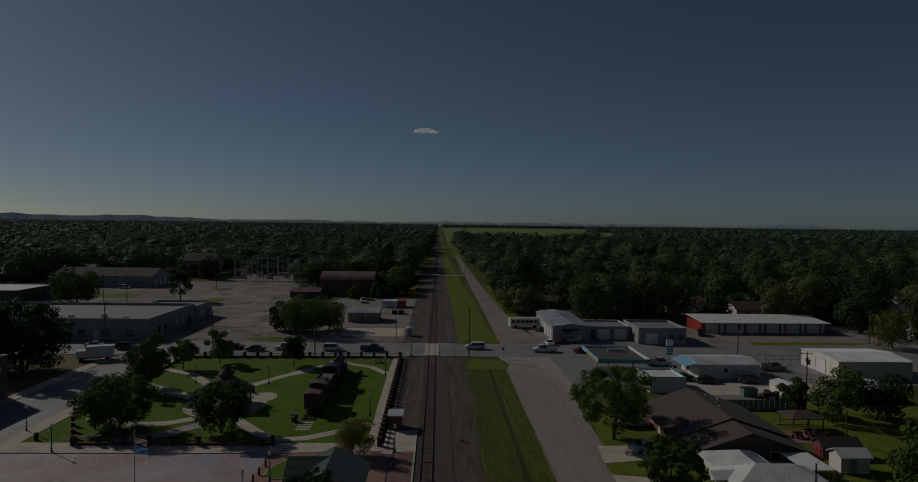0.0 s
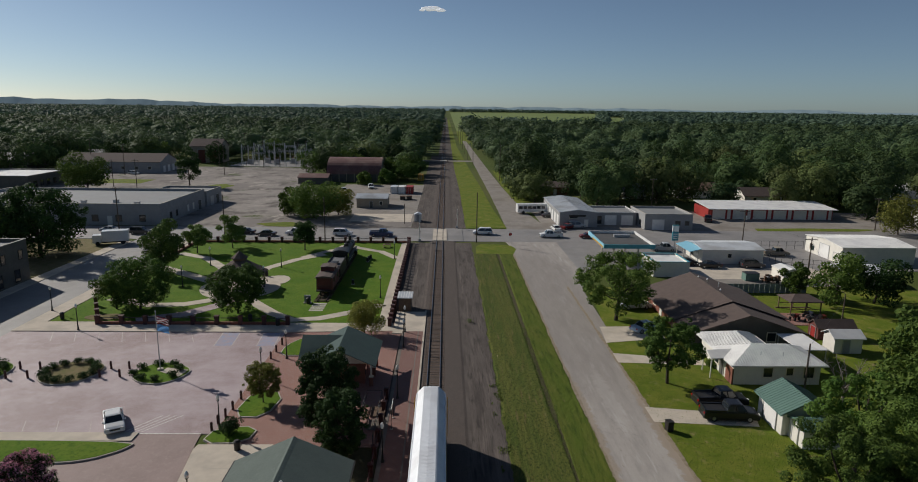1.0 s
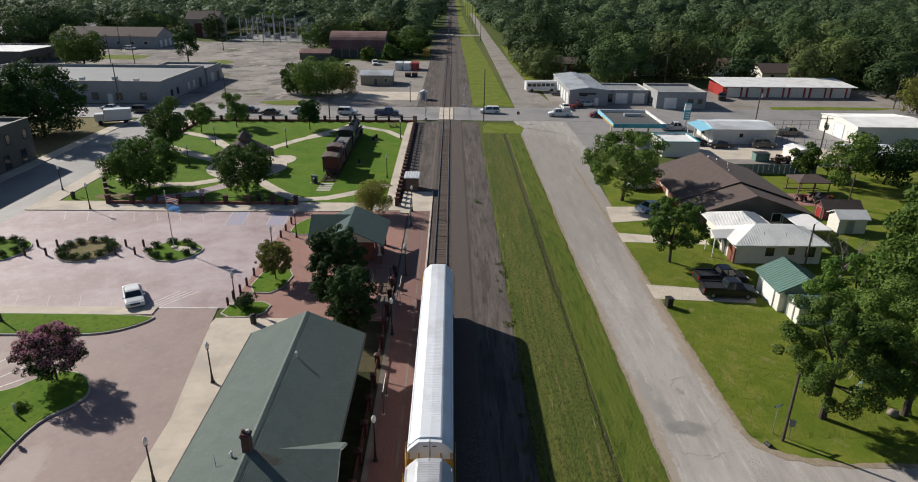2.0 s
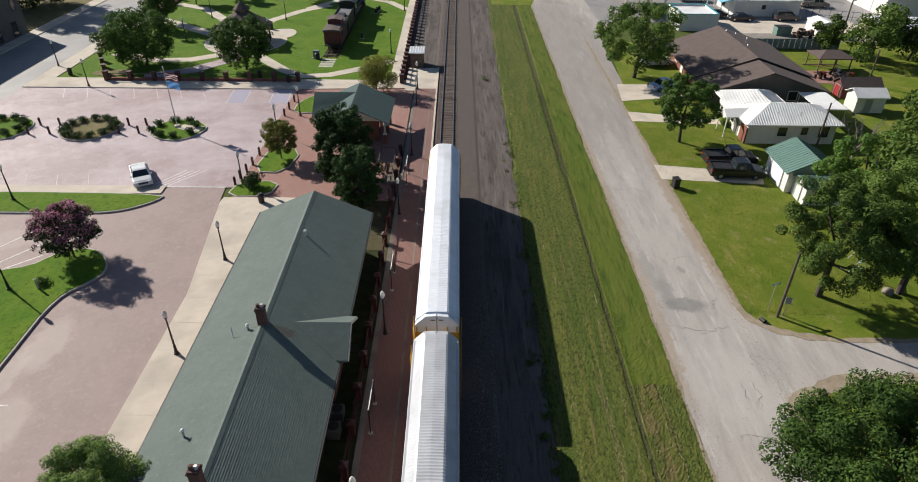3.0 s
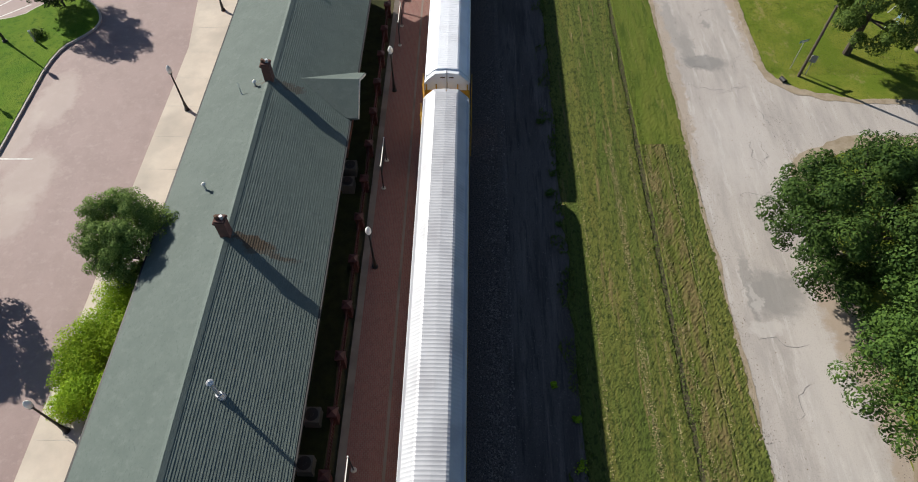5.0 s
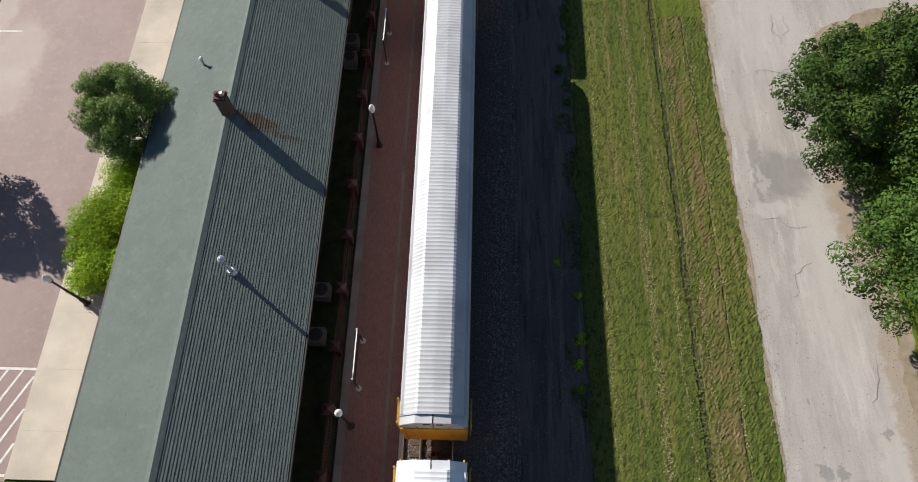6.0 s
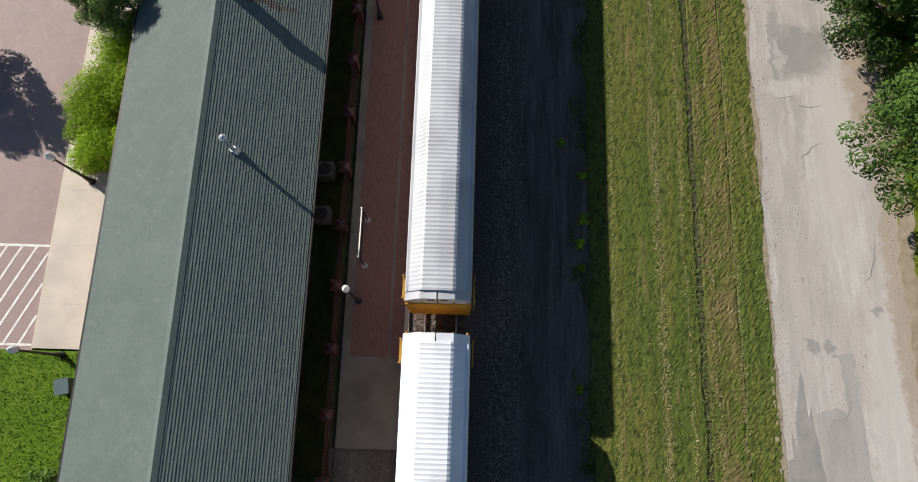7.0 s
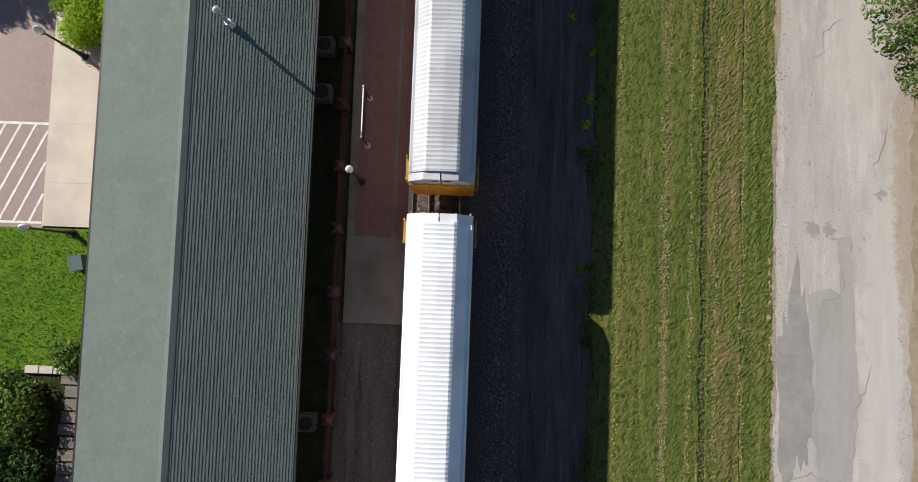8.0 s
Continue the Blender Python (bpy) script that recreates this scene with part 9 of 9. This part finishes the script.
part("name_bar", shape(box, 0, -0.02, 2.46, 0.55, 0.02, 0.08), GLOBE, nb)
pn = thing("small_sign", "small grey notice plate on a thin post", "sign", 25.5, 38.5, 0, -15)
part("post", shape(rod, (0, 0, -0.1), (0, 0, 1.7), 0.03, n=6), STEEL, pn)
part("plate", shape(box, 0, -0.03, 1.15, 0.45, 0.03, 0.6), GREY_WALL, pn)
cv = thing("culvert_pipe", "short black culvert pipe end in the grass", "drain pipe", 23.6, 37.75, 0.02, 20)
part("pipe_wall", shape(rod, (0, -0.2, 0.08), (0, 0.25, 0.08), 0.17, n=14), DARK_METAL, cv)
part("pipe_rim", shape(rod, (0, -0.24, 0.08), (0, -0.2, 0.08), 0.20, n=14), DARK_METAL, cv)
bo = thing("boulder", "pale weathered boulder beside a garden tree", "boulder", 35.2, 41.3, 0.0)
bm = shape(ball, 0, 0, 0.22, 0.48, 1.0, 0.8, 0.75, 3)
for v in bm.verts:
    v.co *= 1 + 0.35 * noise.noise(v.co * 2.2)
part("stone_body", bm, OLD_PAD, bo)
sw = thing("swing_set", "metal swing set with a blue slide under trees", "swing set", 34.6, 44.8, 0.0, 60)
for x in (-1.3, 1.3):
    for d in (-0.8, 0.8):
        part("leg", shape(rod, (x, d, -0.05), (x, 0, 2.1), 0.035, n=6), STEEL, sw)
part("top_bar", shape(rod, (-1.5, 0, 2.1), (1.5, 0, 2.1), 0.04, n=8), CAR_BLUE, sw)
for x in (-0.7, 0.3):
    seat = part("swing_seat", shape(box, x, 0, 0.5, 0.45, 0.18, 0.04), SKYBLUE, sw)
    for d in (-0.2, 0.2):
        part("chain", shape(rod, (x + d, 0, 0.52), (x + d, 0, 2.1), 0.012, n=5), STEEL, seat)
bm = bmesh.new()
for (u0, z0), (u1, z1) in (((1.5, 1.55), (2.2, 0.95)), ((2.2, 0.95), (2.9, 0.35)), ((2.9, 0.35), (3.3, 0.2))):
    for d in (-0.25, 0.22):
        vs = [bm.verts.new(p) for p in ((u0, d, z0 + 0.16), (u1, d, z1 + 0.16), (u1, d + 0.03, z1 + 0.16), (u0, d + 0.03, z0 + 0.16), (u0, d, z0), (u1, d, z1), (u1, d + 0.03, z1), (u0, d + 0.03, z0))]
        for f in ((0, 1, 2, 3), (4, 7, 6, 5), (0, 4, 5, 1), (3, 2, 6, 7)):
            bm.faces.new([vs[k] for k in f])
    vs = [bm.verts.new(p) for p in ((u0, -0.25, z0), (u1, -0.25, z1), (u1, 0.25, z1), (u0, 0.25, z0), (u0, -0.25, z0 - 0.04), (u1, -0.25, z1 - 0.04), (u1, 0.25, z1 - 0.04), (u0, 0.25, z0 - 0.04))]
    for f in ((0, 1, 2, 3), (4, 7, 6, 5), (0, 4, 5, 1), (3, 2, 6, 7)):
        bm.faces.new([vs[k] for k in f])
part("slide", bm, mat("bright blue plastic", (0.02, 0.16, 0.55), (0.02, 0.13, 0.45), 2, 0.4), sw, "bright blue plastic slide")
yf = thing("yard_fence", "chain-link fence round the shop yard", "fence", 0, 0, 0.02)
for (x0, y0), (x1, y1) in (((70, 128), (70, 145)), ((70, 145), (84, 145)), ((70, 128), (83, 123.5))):
    n = 7
    for i in range(n + 1):
        part("post", shape(rod, (x0 + (x1 - x0) * i / n, y0 + (y1 - y0) * i / n, -0.05), (x0 + (x1 - x0) * i / n, y0 + (y1 - y0) * i / n, 2.0), 0.04, n=6), DARK_METAL, yf)
    for z in (1.95, 1.0):
        part("rail", shape(rod, (x0, y0, z), (x1, y1, z), 0.025, n=5), DARK_METAL, yf)
for x, y, m in ((54.5, 94.0, CAR_RED), (56.3, 93.0, CAR_GREY), (58.6, 93.6, CAR_RED), (57.4, 95.4, WHITE_METAL)):
    c = thing("garden_tractor", "small garden machine parked on the patio", "garden machine", x, y, 0.06, 30)
    part("bonnet", shape(box, 0.4, 0, 0.35, 0.8, 0.6, 0.5), m, c)
    part("seat", shape(box, -0.4, 0, 0.6, 0.5, 0.5, 0.4), DARK_METAL, c)
    for u in (-0.5, 0.6):
        for s in (-0.4, 0.4):
            part("wheel", shape(rod, (u, s - 0.08, 0.25), (u, s + 0.08, 0.25), 0.26, n=12), TYRE, c)
plate("patio", [(52.6, 91.5), (60, 91.2), (60.6, 97), (53.2, 97.4)], BRICK_PLAZA, "red brick patio behind the house", "patio", 0.06, 0.1)


# ---- grass blades, weeds and loose stones near the camera ----
def blades(name, label, x0, y0, x1, y1, count, size, material, seed, z=0.02, keep=None, category="grass", flat=0.6, power=1.15, rows=None):
    rng = np.random.default_rng(seed)
    x = rng.uniform(x0, x1, count)
    y = y0 + (y1 - y0) * rng.random(count) ** power
    if rows is not None:
        x = np.array([rows(int(k), b) for k, b in zip(rng.integers(64, size=count), y)]) + rng.normal(0, 0.06, count)
    if keep is not None:
        m = np.array([keep(a, b) for a, b in zip(x, y)])
        x, y = x[m], y[m]
    n = len(x)
    a = rng.uniform(0, 2 * np.pi, n)
    t = rng.uniform(0.2, 1.1, n) * flat + 0.25
    s = size * rng.uniform(0.5, 1.4, n)
    d = np.stack([np.cos(a) * np.sin(t), np.sin(a) * np.sin(t), np.cos(t)], 1) * s[:, None]
    w = np.stack([-np.sin(a), np.cos(a), np.zeros(n)], 1) * (s * 0.28)[:, None]
    b = np.stack([x, y, np.full(n, z - 0.01)], 1)
    q = np.stack([b - w, b + w, b + d + w * 0.4, b + d - w * 0.4], 1)
    ob = new(name, quads_mesh(name, q, material))
    return tagged(ob, label, category, "", "stuff")


blades("grass_blades", "short mown grass blades on the verge", 6.0, -14, 15.3, 136, 75000, 0.075, BLADES, 1, keep=lambda a, b: not 11.6 < a < 12.0, power=1.9, flat=1.0)
STRAW_ROWS = (7.55, 9.70, 9.80, 9.90, 10.0, 9.85, 11.1, 11.12, 12.35, 12.38, 13.66, 13.7)


def straw_row(k, b):
    """The straw of thin broken rows, drifting a little from side to side."""
    x = STRAW_ROWS[k % len(STRAW_ROWS)]
    if noise.noise((x * 3.0, b * 0.22, 5.0)) + 0.6 * noise.noise((x * 3.0, b * 1.5, 7.0)) < 0.02:
        return 6.9 + 8.0 * ((k * 0.618 + b * 7.77) % 1.0) if k < 8 else x + 0.12 * noise.noise((x, b * 3.0, 8.0))
    return x + 0.25 * noise.noise((x, b * 0.09, 1.0)) + 0.10 * noise.noise((x, b * 0.8, 3.0))


blades("straw_blades", "dry cut straw lying in rows on the verge", 7.0, -14, 15.0, 31, 15000, 0.065, STRAW, 2, z=0.05, rows=straw_row, flat=1.2)
blades("rough_grass", "rough longer grass along the ditch", 11.3, -14, 12.4, 90, 16000, 0.085, BLADES, 3, power=1.6, flat=0.8)
blades("lawn_blades", "short green lawn blades by the depot", -24.5, -12, -17.3, 1.6, 20000, 0.07, LAWN_BLADES, 4, 0.11)
blades("lawn_blades", "short green lawn blades before the houses", 22.4, 38.5, 36, 75, 30000, 0.07, BLADES, 5, 0.005)
blades("edge_weeds", "scruffy weeds along the gravel edge", 5.3, -13, 6.6, 70, 7000, 0.16, BLADES, 6, 0.0, keep=lambda a, b: noise.noise((a * 0.9, b * 0.55, 2.0)) > 0.02 + (6.2 - a) * 0.25, category="weeds")
for i, (x, y, r) in enumerate(((5.9, 9.2, 0.42), (5.75, 7.9, 0.36), (5.85, 6.6, 0.28), (5.95, 11.6, 0.3), (5.7, 0.6, 0.3), (4.9, 13.4, 0.25), (5.5, 26.5, 0.4), (5.8, 28.2, 0.35), (5.3, 33.0, 0.4), (5.9, 24.0, 0.3), (6.0, -3.0, 0.3), (3.9, 92, 0.8))):
    shrub(x, y, r, r * 0.8, "low leafy weed on the gravel", LEAF_BRIGHT if i < 6 else LEAF, 160, 0.07, 300 + i, "gravel weeds", -0.02)


def stones(name, label, spans, count, size, seed):
    rng = np.random.default_rng(seed)
    base = np.array([(1, 0, 0), (-1, 0, 0), (0, 1, 0), (0, -1, 0), (0, 0, 1), (0, 0, -1)], float)
    tri = np.array([(0, 2, 4), (2, 1, 4), (1, 3, 4), (3, 0, 4), (2, 0, 5), (1, 2, 5), (3, 1, 5), (0, 3, 5)])
    pick = rng.integers(len(spans), size=count)
    sp = np.array(spans)[pick]
    x = sp[:, 0] + (sp[:, 1] - sp[:, 0]) * rng.random(count)
    y = sp[:, 2] + (sp[:, 3] - sp[:, 2]) * rng.random(count)
    s = size * rng.uniform(0.6, 1.5, count)
    c = np.stack([x, y, sp[:, 4]], 1)
    a = rng.uniform(0, 6.28, count)
    v = base[None] * rng.uniform(0.55, 1.25, (count, 6, 1)) * s[:, None, None]
    v[:, :, 2] *= 0.75
    vx = v[:, :, 0] * np.cos(a)[:, None] - v[:, :, 1] * np.sin(a)[:, None]
    vy = v[:, :, 0] * np.sin(a)[:, None] + v[:, :, 1] * np.cos(a)[:, None]
    v = np.stack([vx, vy, v[:, :, 2]], 2) + c[:, None, :]
    me = bpy.data.meshes.new(name)
    me.from_pydata(v.reshape(-1, 3), [], (tri[None] + (np.arange(count) * 6)[:, None, None]).reshape(-1, 3).tolist())
    me.materials.append(STONE)
    return tagged(new(name, me), label, "ballast stones", "", "stuff")


stones("ballast_stones", "loose crushed stones of the track ballast", [(0.55, 2.2, -13, 40, 0.06), (0.55, 2.2, -13, 20, 0.06), (1.6, 2.8, -13, 40, -0.02), (-2.7, -2.1, -13, 40, 0.09), (-1.9, -0.6, -13, 30, 0.09)], 24000, 0.045, 9)
stones("gravel_stones", "scattered small stones on the gravel", [(2.7, 5.8, -13, 40, -0.02), (15.2, 16.0, -13, 60, 0.015), (21.4, 22.6, -13, 45, 0.01), (-6.0, -3.2, -13, -2.6, 0.12)], 6000, 0.025, 10)
